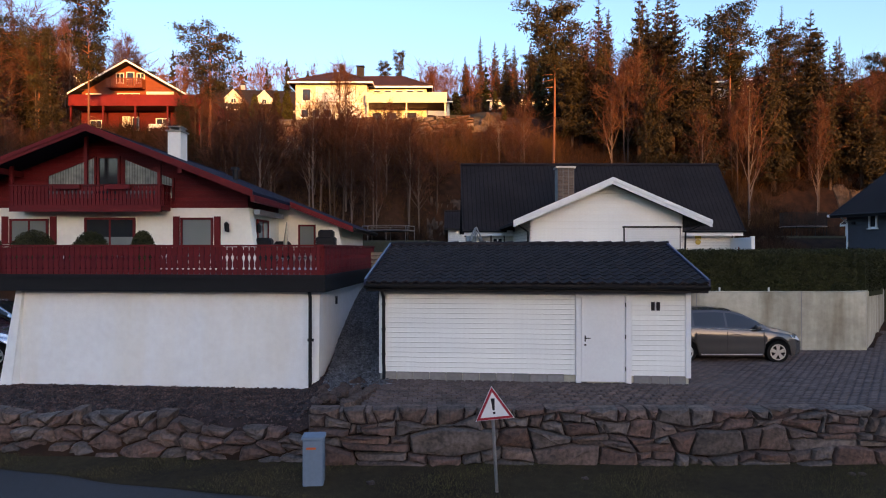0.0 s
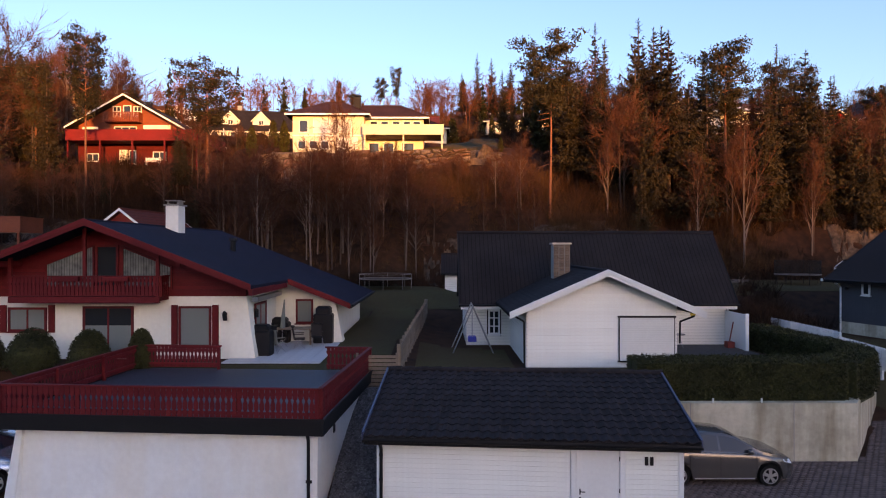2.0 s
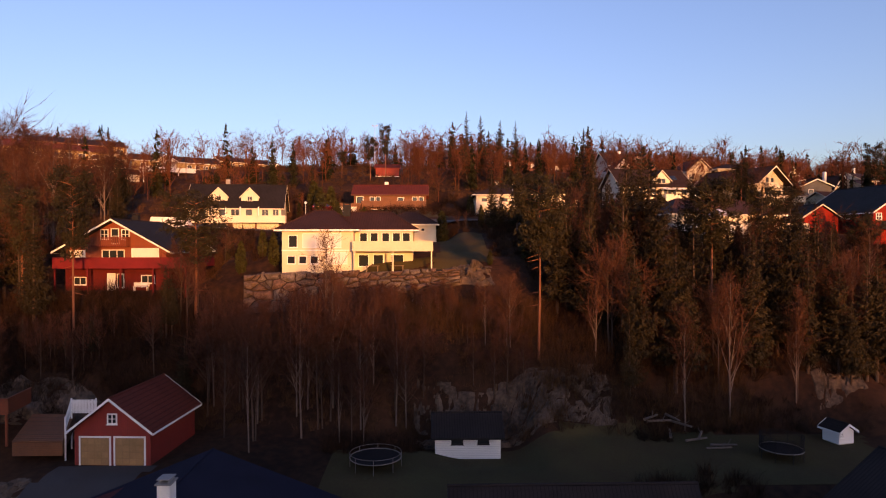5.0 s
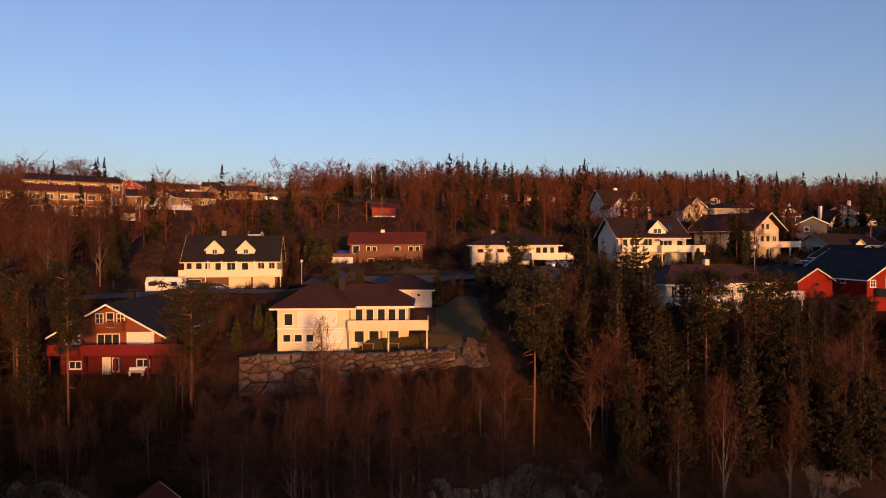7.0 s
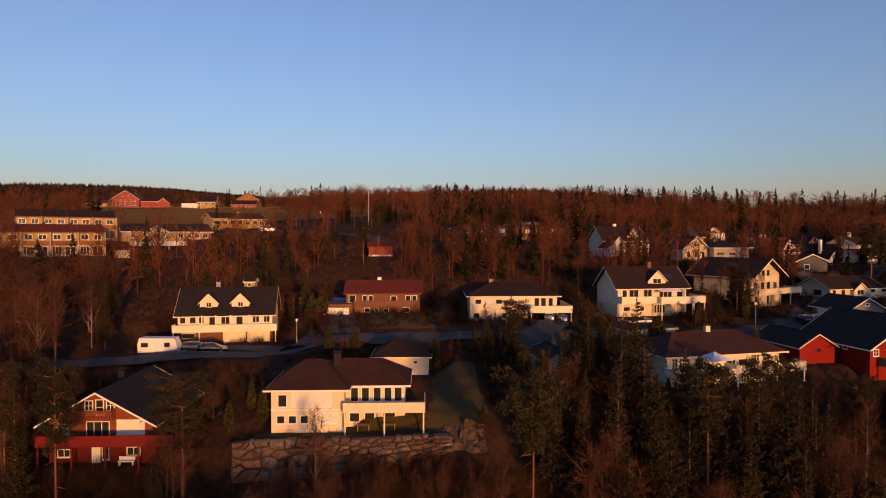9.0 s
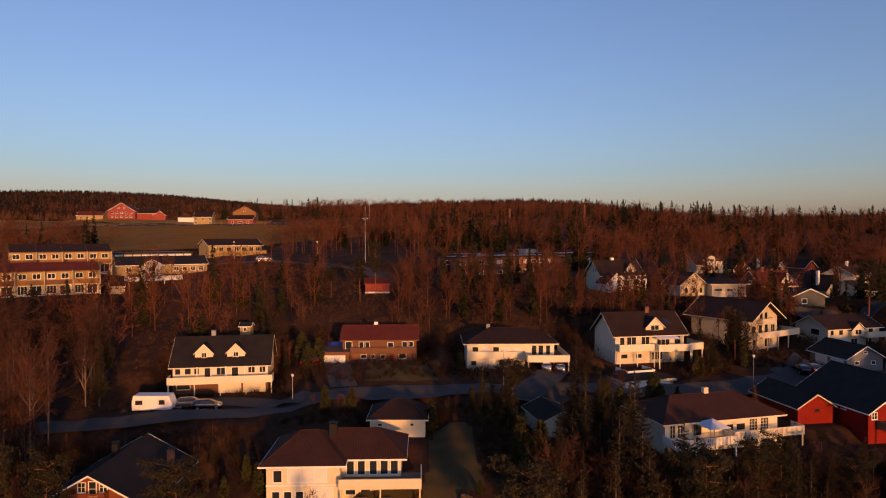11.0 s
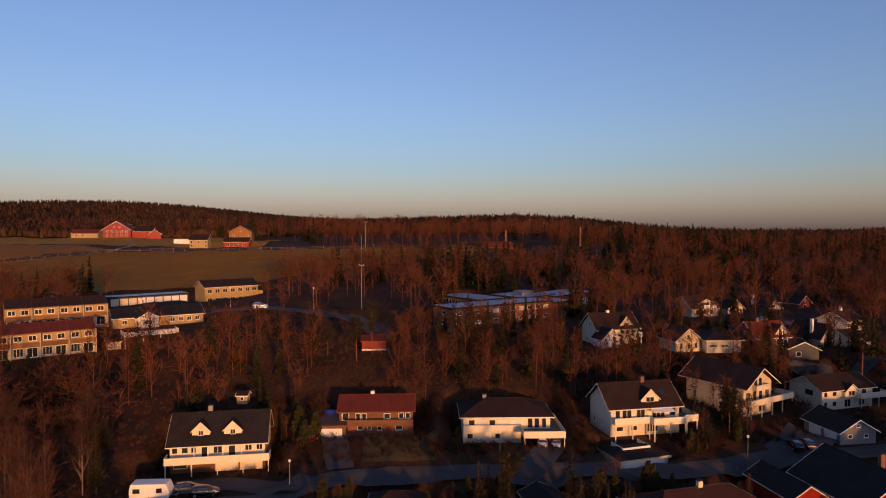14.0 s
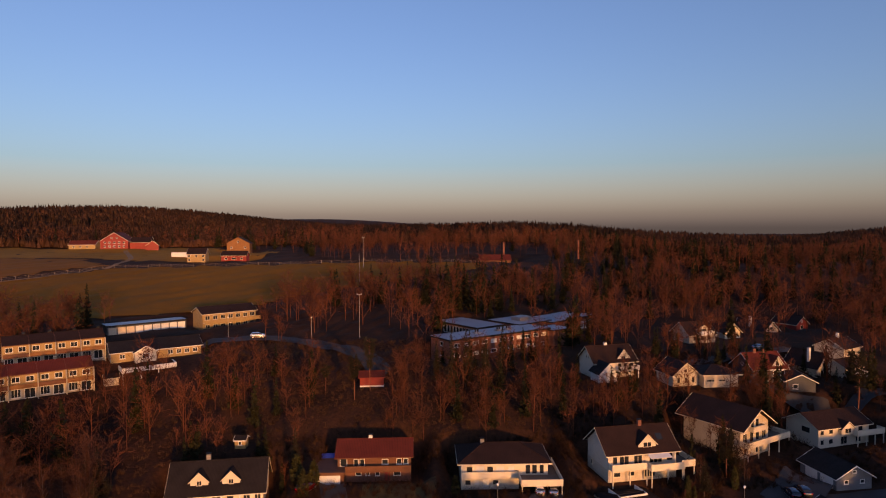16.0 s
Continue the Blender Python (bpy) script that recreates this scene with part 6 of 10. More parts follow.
# small white shed behind, red double garage, neighbours
sd = house("garden_shed", "white boarded garden shed with black roof", 3.2, 52.0, 3.1, 0, 5.5, 3.8, 2.0, "x", 1.3, M_BOARD, M_TILEB, M_TRIMD, 0.35, 0.3, category="shed", wins=[("F", -0.9, 1.25, 1.0, 0.4), ("F", 1.3, 1.25, 1.0, 0.4)], reach=4)
rg = house("red_garage", "red double garage with white-trimmed gable and oak doors", -23.4, 46.2, 4.9, -3, 5.7, 7.6, 2.7, "y", 2.2, M_BARN, M_REDT, M_WHITE, 0.4, 0.5, category="garage", wins=[("F", 0, 3.05, 0.75, 0.8, 2, 2)], wframe=M_WHITE, reach=5)
M_OAK = material("oak_garage_door", (0.36, 0.20, 0.085), (0.26, 0.145, 0.06), 0.6, 1, 12, 0.2, 40, vary=0.1)
for u in (-1.3, 1.3):
    gd = part("garage_door", G().box(u - 1.08, -0.03, 0.02, u + 1.08, 0.0, 2.05), M_OAK, rg, "oak panelled garage door")
    for i in range(4):
        for j in range(4):
            part("door_panel", G().bevel_box(u - 1.0 + 0.51 * i, -0.05, 0.1 + 0.49 * j, u - 0.55 + 0.51 * i, -0.031, 0.5 + 0.49 * j, 0.006), M_OAK, gd)
    part("door_casing", G().box(u - 1.2, -0.06, 0, u - 1.08, 0.0, 2.15).box(u + 1.08, -0.06, 0, u + 1.2, 0.0, 2.15).box(u - 1.2, -0.065, 2.05, u + 1.2, 0.0, 2.17), M_WHITE, rg)
oh = house("orange_house", "orange-red boarded house with raised front terrace", -47.5, 49.4, 6.4, 8, 11, 9, 4.2, "x", 2.6, M_ORANGE, M_DKBROWN, M_RED, 0.6, 0.6, wins=[("F", 0, 2.6, 1.4, 1.2)], wframe=M_WHITE, reach=4)
balcony(oh, 3.0, 15.0, -3.6, 0.0, 2.1, 1.0, M_ORANGE, M_WOOD, n_posts=4)
wf = thing("white_fence", "white board fence along the ramp beside the red garage", "fence", pose(-28.4, 49.8, 7.7))
for i in range(17):
    part("board", G().box(i * 0.115, 0, 0.12, i * 0.115 + 0.09, 0.02, 1.2), M_WHITE, wf)
for i in range(10):
    u = i / 21
    part("board", G().box(0.0 + 1.9 * u, -0.2 - 5.0 * u, 0.12 - 1.7 * u, 0.02 + 1.9 * u, -0.11 - 5.0 * u, 1.15 - 1.7 * u), M_WHITE, wf)
part("rail", G().box(-0.05, 0.02, 0.3, 2.0, 0.05, 0.4).box(-0.05, 0.02, 0.95, 2.0, 0.05, 1.05), M_WHITE, wf)
part("rail", G().tube((0.03, -0.1, 0.95), (0.87, -2.38, 0.16), 0.04, 0.04, 4).tube((0.03, -0.1, 0.3), (0.87, -2.38, -0.49), 0.04, 0.04, 4), M_WHITE, wf)
for px, py, pz in ((0, 0, 1.3), (1.92, 0, 1.3), (0.9, -2.42, 0.5)):
    part("post", G().box(px - 0.05, py - 0.05, pz - 4.0, px + 0.05, py + 0.05, pz), M_WHITE, wf)
rp = thing("plank_ramp", "weathered brown plank ramp beside the red garage", "ramp", pose(-31.9, 50.6, 7.6))
part("ramp_base", G().slab([(0.0, 0, -0.1), (3.4, -0.2, -0.1), (4.5, -3.8, -1.15), (0.8, -3.8, -1.15)], 1.0), M_TIMBER, rp)
for i in range(15):
    u = i / 15
    part("plank", G().slab([(0.8 * u, -0.05 - 3.8 * u, -1.05 * u), (3.4 + 1.1 * u, -0.2 - 3.65 * u, -1.05 * u), (3.47 + 1.1 * u, -0.43 - 3.65 * u, -0.065 - 1.05 * u), (0.05 + 0.8 * u, -0.28 - 3.8 * u, -0.065 - 1.05 * u)], 0.05), M_TIMBER, rp)
ph = house("playhouse", "small white playhouse with dark roof in the garden", 35.1, 51.5, 4.3, 15, 1.6, 1.6, 1.05, "y", 0.5, M_WHITE, M_TILEB, M_WHITE, 0.2, 0.3, category="playhouse", wins=[("F", -0.5, 0.5, 0.4, 0.5, 2, 2)], reach=3, below=0.3)


M_DRIFT = material("weathered_grey_timber", (0.13, 0.10, 0.08), (0.07, 0.052, 0.042), 0.9, 1, 10, 0.5, 30)
rl = np.random.RandomState(12)
for i in range(9):
    lx, ly, la = 19.6 + 0.62 * i, 55.2 - 0.5 * i + rl.uniform(-0.9, 0.9), rl.uniform(-85, 85)
    single("log", "weathered grey felled log at the edge of the wood", "log", G().tube((-1.1, 0, 0.12), (1.1, 0, 0.14), 0.12, 0.09, 8).tube((0.3, 0, 0.15), (0.7, 0.25, 0.55), 0.035, 0.02, 5), M_DRIFT, pose(lx, ly, gz(lx, ly), 0, 0, la), "felled logs")
M_DULL = material("dull_galvanised_tube", (0.17, 0.15, 0.14), (0.11, 0.10, 0.09), 0.6, 1, 12, 0.05, 0)


def trampoline(x, y, r, net):
    z = gz(x, y)
    ob = thing("trampoline", "round black trampoline with safety net" if net else "round trampoline with grey rim on the lawn", "trampoline", pose(x, y, z))
    rim = G()
    mat_ = G().prism([(r * 0.93 * math.cos(2 * math.pi * i / 20), r * 0.93 * math.sin(2 * math.pi * i / 20)) for i in range(20)], "z", 0.76, 0.79)
    for i in range(20):
        a0, a1 = 2 * math.pi * i / 20, 2 * math.pi * (i + 1) / 20
        rim.tube((r * math.cos(a0), r * math.sin(a0), 0.8), (r * math.cos(a1), r * math.sin(a1), 0.8), 0.04, 0.04, 6)
    part("rim", rim, M_DULL, ob)
    part("jumping_mat", mat_, M_TRIMD, ob)
    for i in range(8):
        a = 2 * math.pi * i / 8
        part("leg", G().tube((r * math.cos(a), r * math.sin(a), 0), (r * math.cos(a), r * math.sin(a), 1.9 if net else 1.15), 0.025, 0.025, 6), M_TRIMD if net else M_DULL, ob)
    if not net:
        top = G()
        for i in range(20):
            a0, a1 = 2 * math.pi * i / 20, 2 * math.pi * (i + 1) / 20
            top.tube((r * math.cos(a0), r * math.sin(a0), 1.15), (r * math.cos(a1), r * math.sin(a1), 1.15), 0.02, 0.02, 5)
        part("top_rail", top, M_DULL, ob)
    if net:
        nt = G()
        for i in range(70):
            a0 = 2 * math.pi * i / 70
            nt.tube((r * math.cos(a0), r * math.sin(a0), 0.85), (r * math.cos(a0 + 0.3), r * math.sin(a0 + 0.3), 1.9), 0.012, 0.012, 4).tube((r * math.cos(a0), r * math.sin(a0), 0.85), (r * math.cos(a0 - 0.3), r * math.sin(a0 - 0.3), 1.9), 0.012, 0.012, 4)
        part("safety_net", nt, M_TRIMD, ob)


# ---------------------------------------------------------------- walls, fences, hedges
cw = tagged(part("retaining_wall", G().box(5.6, 20.3, -0.6, 13.7, 20.62, 1.92).add([(13.7, 20.3, -0.6), (19.0, 27.0, -0.6), (18.75, 27.2, -0.6), (13.5, 20.62, -0.6), (13.7, 20.3, 1.92), (19.0, 27.0, 2.0), (18.75, 27.2, 2.0), (13.5, 20.62, 1.92)],
     [(3, 2, 1, 0), (4, 5, 6, 7), (0, 1, 5, 4), (1, 2, 6, 5), (2, 3, 7, 6), (3, 0, 4, 7)]), M_CONC), "stained cast concrete retaining wall below the hedge", "wall", kind="structure")
for x in (8.2, 11.6):
    part("wall_joint", G().box(x, 20.285, 0, x + 0.02, 20.3, 1.92), M_BLOCK, cw)
for x in (9.0, 10.6):
    part("marker_pin", G().tube((x, 20.4, 1.9), (x, 20.4, 2.05), 0.03), M_WHITE, cw)


def leafy(name, label, path, w, h, n, mat, z_of, leaf=0.09, seed=1):
    """A clipped hedge along a path: many small leaves in a rounded-box shell over a dark core."""
    rnd = np.random.RandomState(seed)
    pts = np.array(path, float)
    seg = np.hypot(*np.diff(pts, axis=0).T)
    cum = np.concatenate([[0], np.cumsum(seg)])
    s = rnd.uniform(-0.1, cum[-1] + 0.1, n)
    px, py = np.interp(s, cum, pts[:, 0]), np.interp(s, cum, pts[:, 1])
    ds = 0.05
    tx, ty = np.interp(s + ds, cum, pts[:, 0]) - np.interp(s - ds, cum, pts[:, 0]), np.interp(s + ds, cum, pts[:, 1]) - np.interp(s - ds, cum, pts[:, 1])
    ln = np.hypot(tx, ty) + 1e-6
    nx, ny = -ty / ln, tx / ln
    u = rnd.uniform(0, 2 * h + w, n)
    off = np.where(u < h, -w / 2, np.where(u < h + w, u - h - w / 2, w / 2)) + rnd.normal(0, 0.05, n)
    zz = np.where(u < h, u, np.where(u < h + w, h, 2 * h + w - u)) + rnd.normal(0, 0.04, n)
    c = np.stack([px + nx * off, py + ny * off, z_of(px, py) + np.maximum(zz, 0.02)], 1)
    a, b = rnd.normal(0, leaf, (n, 3)), rnd.normal(0, leaf, (n, 3))
    v = np.stack([c + a, c + b, c - (a + b) * 0.6], 1).reshape(-1, 3)
    ob = new(name, arr_mesh(name, v, np.arange(3 * n).reshape(-1, 3)))
    ob.data.materials.append(mat)
    core = G()
    for (x0, y0), (x1, y1) in zip(path, path[1:]):
        d = math.hypot(x1 - x0, y1 - y0)
        ux, uy = -(y1 - y0) / d * (w / 2 - 0.06), (x1 - x0) / d * (w / 2 - 0.06)
        z0, z1 = float(z_of(x0, y0)), float(z_of(x1, y1))
        vs = [(x0 + ux, y0 + uy, z0 - 0.2), (x0 - ux, y0 - uy, z0 - 0.2), (x1 - ux, y1 - uy, z1 - 0.2), (x1 + ux, y1 + uy, z1 - 0.2)]
        vs += [(vx, vy, (z0 if k in (0, 1) else z1) + h - 0.06) for k, (vx, vy, _) in enumerate(vs)]
        core.add(vs, [(3, 2, 1, 0), (4, 5, 6, 7), (0, 1, 5, 4), (1, 2, 6, 5), (2, 3, 7, 6), (3, 0, 4, 7)])
    part("hedge_core", core, mat, ob)
    return tagged(ob, label, "hedge")


leafy("hedge", "clipped dark green hedge above the concrete wall", [(6.6, 21.28), (13.7, 21.28), (15.2, 22.6), (16.0, 24.0), (15.6, 31.0)], 1.2, 1.3, 72000, M_HEDGE, lambda x, y: 1.9 + 0 * x, 0.026, 3)
for x0, y0, x1, y1 in ((18.6, 35.0, 18.6, 29.0), (17.75, 27.5, 17.3, 23.6)):
    L = math.hypot(x1 - x0, y1 - y0)
    pf = thing("picket_fence", "white picket fence along the drive", "fence", pose(x0, y0, 2.15 if y0 > 28 else 2.1, 0, 0, math.degrees(math.atan2(y1 - y0, x1 - x0))), "white picket fences")
    for i in range(int(L / 0.12)):
        part("picket", G().prism([(i * 0.12, 0.1), (i * 0.12 + 0.08, 0.1), (i * 0.12 + 0.08, 0.95), (i * 0.12 + 0.04, 1.0), (i * 0.12, 0.95)], "y", 0, 0.02), M_WHITE, pf)
    part("rail", G().box(0, 0.02, 0.25, L, 0.05, 0.33).box(0, 0.02, 0.7, L, 0.05, 0.78), M_WHITE, pf)
    for i in range(int(L / 1.5) + 1):
        part("post", G().box(i * 1.5, 0.02, -0.3, i * 1.5 + 0.09, 0.11, 0.95), M_WHITE, pf)
fn = thing("garden_fence", "weathered plank fence between the two gardens", "fence", pose(-1.5, 22.0, 0, 0, 0, 87.8))
for i in range(0, 18):
    y = 22.0 + i
    z = gz(-1.5 + 0.04 * i, y)
    for k in range(3):
        part("board", G().box(i * 1.0, -0.02, z + 0.25 + k * 0.32, i * 1.0 + 0.99, 0.02, z + 0.53 + k * 0.32), M_WOOD, fn)
    part("post", G().box(i * 1.0 - 0.05, 0.02, z - 0.2, i * 1.0 + 0.05, 0.12, z + 1.25), M_WOOD, fn)
sf = thing("slat_fence", "horizontal slat fence beside the carport", "fence", pose(-3.0, 22.2, 1.9))
for k in range(9):
    part("slat", G().box(0, 0, 0.05 + k * 0.14, 1.5, 0.025, 0.16 + k * 0.14), M_WOOD, sf)
for x in (0.0, 1.42):
    part("post", G().box(x, 0.025, -0.3, x + 0.08, 0.1, 1.35), M_WOOD, sf)

# ---------------------------------------------------------------- road sign and cabinet
M_SIGNR = material("red_sign_film", (0.40, 0.012, 0.025), (0.36, 0.011, 0.022), 0.35, 1, 10, 0, 0)
M_SIGNW = material("white_sign_film", (0.78, 0.78, 0.76), (0.72, 0.72, 0.70), 0.35, 1, 10, 0, 0)
SG = pose(0.92, 11.35, -1.12, 0, 0, -4)
sign = thing("road_sign", "triangular red-bordered warning sign on a grey pole", "road sign", SG)
part("pole", G().tube((0.075, 0, -0.3), (-0.045, 0, 1.86), 0.03, 0.03, 10), M_METAL, sign)


def tri(s, cz):
    a = radians(6.5)
    return [(x * math.cos(a) - z * math.sin(a), cz + x * math.sin(a) + z * math.cos(a)) for x, z in ((-s / 2, -s * 0.289), (s / 2, -s * 0.289), (0, s * 0.577))]


pl = part("sign_plate", G().prism(tri(0.70, 1.545), "y", -0.05, -0.035), M_SIGNW, sign)
part("red_border", G().prism(tri(0.675, 1.545), "y", -0.054, -0.0505), M_SIGNR, pl)
part("white_field", G().prism(tri(0.52, 1.545), "y", -0.058, -0.0545), M_SIGNW, pl)
part("exclamation_mark", G().prism([(-0.022, 1.51), (0.016, 1.515), (0.012, 1.73), (-0.058, 1.725)], "y", -0.062, -0.0585).prism([(-0.014, 1.445), (0.030, 1.45), (0.026, 1.49), (-0.018, 1.485)], "y", -0.062, -0.0585), M_TRIMD, pl)
part("bracket", G().box(-0.06, -0.035, 1.42, 0.04, 0.035, 1.46).box(-0.06, -0.035, 1.56, 0.04, 0.035, 1.60), M_METAL, sign)
M_CAB = material("blue_grey_steel_cabinet", (0.135, 0.20, 0.265), (0.11, 0.165, 0.22), 0.6, 1, 12, 0.1, 40)
cb = thing("utility_cabinet", "blue-grey steel utility cabinet on the verge", "cabinet", pose(-2.42, 11.75, -1.15, 0, 0, 4))
part("body", G().bevel_box(-0.19, -0.15, -0.1, 0.19, 0.17, 0.92, 0.015), M_CAB, cb)
part("lid", G().bevel_box(-0.21, -0.17, 0.92, 0.21, 0.19, 0.97, 0.015), M_CAB, cb)
part("cabinet_door", G().bevel_box(-0.175, -0.165, 0.0, 0.175, -0.151, 0.9, 0.006), M_CAB, cb)
part("warning_label", G().box(-0.12, -0.17, 0.74, 0.06, -0.166, 0.78), material("orange_label", (0.65, 0.12, 0.03)), cb, "small orange label bar")

# ---------------------------------------------------------------- vehicles
M_TYRE = material("black_tyre", (0.012, 0.012, 0.012), (0.009, 0.009, 0.009), 0.9, 2, 20, 0.1, 0, spec=0.1)
M_RIM = material("alloy_rim", (0.75, 0.75, 0.75), (0.65, 0.65, 0.65), 0.3, 1, 10, 0, 0, metal=0.9)
M_LAMP = glass("headlight_glass", (0.5, 0.52, 0.55), 0.05)
M_TAIL = glass("tail_light_glass", (0.35, 0.01, 0.01), 0.1)
CAR_SETS = {}


def paint(name, c, metal=0.85):
    m = material(name, c, tuple(k * 0.92 for k in c), 0.24, 1, 6, 0, 0, metal=metal)
    m.node_tree.nodes["Principled BSDF"].inputs["Coat Weight"].default_value = 0.6
    return m


def car_body():
    """A hatchback lofted along its length: body, cabin glass by panes."""
    xs = np.unique(np.round(np.concatenate([np.linspace(-2.18, 2.18, 74), [-1.72, -0.92, 0.92, 1.72, -2.13, 2.13, 2.16, -2.16]]), 3))
    lut = lambda pts: np.interp(xs, [p[0] for p in pts], [p[1] for p in pts])
    zt = lut([(-2.18, 0.80), (-2.13, 1.0), (-2.05, 1.10), (-1.86, 1.36), (-1.70, 1.46), (-1.2, 1.535), (-0.4, 1.56), (0.1, 1.525), (0.42, 1.43), (1.12, 1.03), (1.5, 0.96), (1.9, 0.85), (2.08, 0.75), (2.15, 0.65), (2.18, 0.54)])
    zb = np.minimum(lut([(-2.18, 0.78), (-2.05, 1.03), (-1.2, 1.02), (0.6, 0.95), (1.15, 0.91), (1.9, 0.77), (2.18, 0.50)]), zt - 0.02)
    hw = lut([(-2.18, 0.70), (-2.08, 0.80), (-1.7, 0.875), (0, 0.895), (1.4, 0.875), (1.85, 0.80), (2.08, 0.66), (2.18, 0.54)])
    zl = lut([(-2.18, 0.34), (-2.0, 0.24), (-1.8, 0.20), (1.8, 0.19), (2.05, 0.22), (2.18, 0.30)])
    for cx in (1.34, -1.34):
        d = 0.385 ** 2 - (xs - cx) ** 2
        zl = np.where(d > 0, np.maximum(zl, 0.315 + np.sqrt(np.maximum(d, 0))), zl)
    k = np.clip((zt - zb) / 0.55, 0, 1)
    wr = hw * 0.93 - 0.24 * k
    rows = [(hw * 0.955, zl), (hw * 0.985, zl + 0.06), (hw, np.full_like(xs, 0.46)), (hw * 0.985, np.full_like(xs, 0.60) + 0.02 * xs * -1), (hw * 0.999, np.full_like(xs, 0.64) - 0.02 * xs), (hw * 0.975, zb - 0.04), (hw * 0.95, zb),
            (hw * 0.94 - 0.02 * k, zb + 0.05 * k), (wr + 0.035, zt - 0.11 * k), (wr - 0.02, zt - 0.045 * k), (wr * 0.6, zt), (wr * 0.0, zt + 0.012)]
    zs, m = [], len(rows)
    low = zl
    for i, (w, z) in enumerate(rows):
        low = np.maximum(z, low + (0.004 if i else 0))
        low = np.minimum(low, np.maximum(zt + 0.012, zl + 0.004 * i))
        zs.append(low)
    nx_ = len(xs)
    P_ = np.zeros((nx_, 2 * m - 1, 3))
    for i in range(m):
        P_[:, i] = np.stack([xs, -rows[i][0], zs[i]], 1)
        P_[:, 2 * m - 2 - i] = np.stack([xs, rows[i][0], zs[i]], 1)
    W = 2 * m - 1
    groups = collections.defaultdict(list)
    for a in range(nx_ - 1):
        xm = (xs[a] + xs[a + 1]) / 2
        for i in range(W - 1):
            lo = min(i, W - 2 - i)
            key = "body"
            if lo == 7:
                for n_, (p, q) in enumerate(((-1.66, -1.14), (-1.07, -0.16), (-0.09, 0.86))):
                    if p < xm < q:
                        key = ("side_window", n_, i < W / 2)
            elif lo >= 9 and 0.20 < xm < 1.06:
                key = ("windscreen", 0, 0)
            elif lo >= 9 and -2.03 < xm < -1.76:
                key = ("rear_window", 0, 0)
            groups[key].append((a * W + i, a * W + i + 1, (a + 1) * W + i + 1, (a + 1) * W + i))
    groups["body"] += [tuple(range(W))[::-1], tuple((nx_ - 1) * W + i for i in range(W))]
    V = P_.reshape(-1, 3)
    out = []
    for key, fs in groups.items():
        used = sorted({i for f in fs for i in f})
        at = {i: n_ for n_, i in enumerate(used)}
        g = G().add([tuple(V[i]) for i in used], [tuple(at[i] for i in f) for f in fs])
        out.append((key if key == "body" else key[0], g))
    return out


CAR_SHELL = []


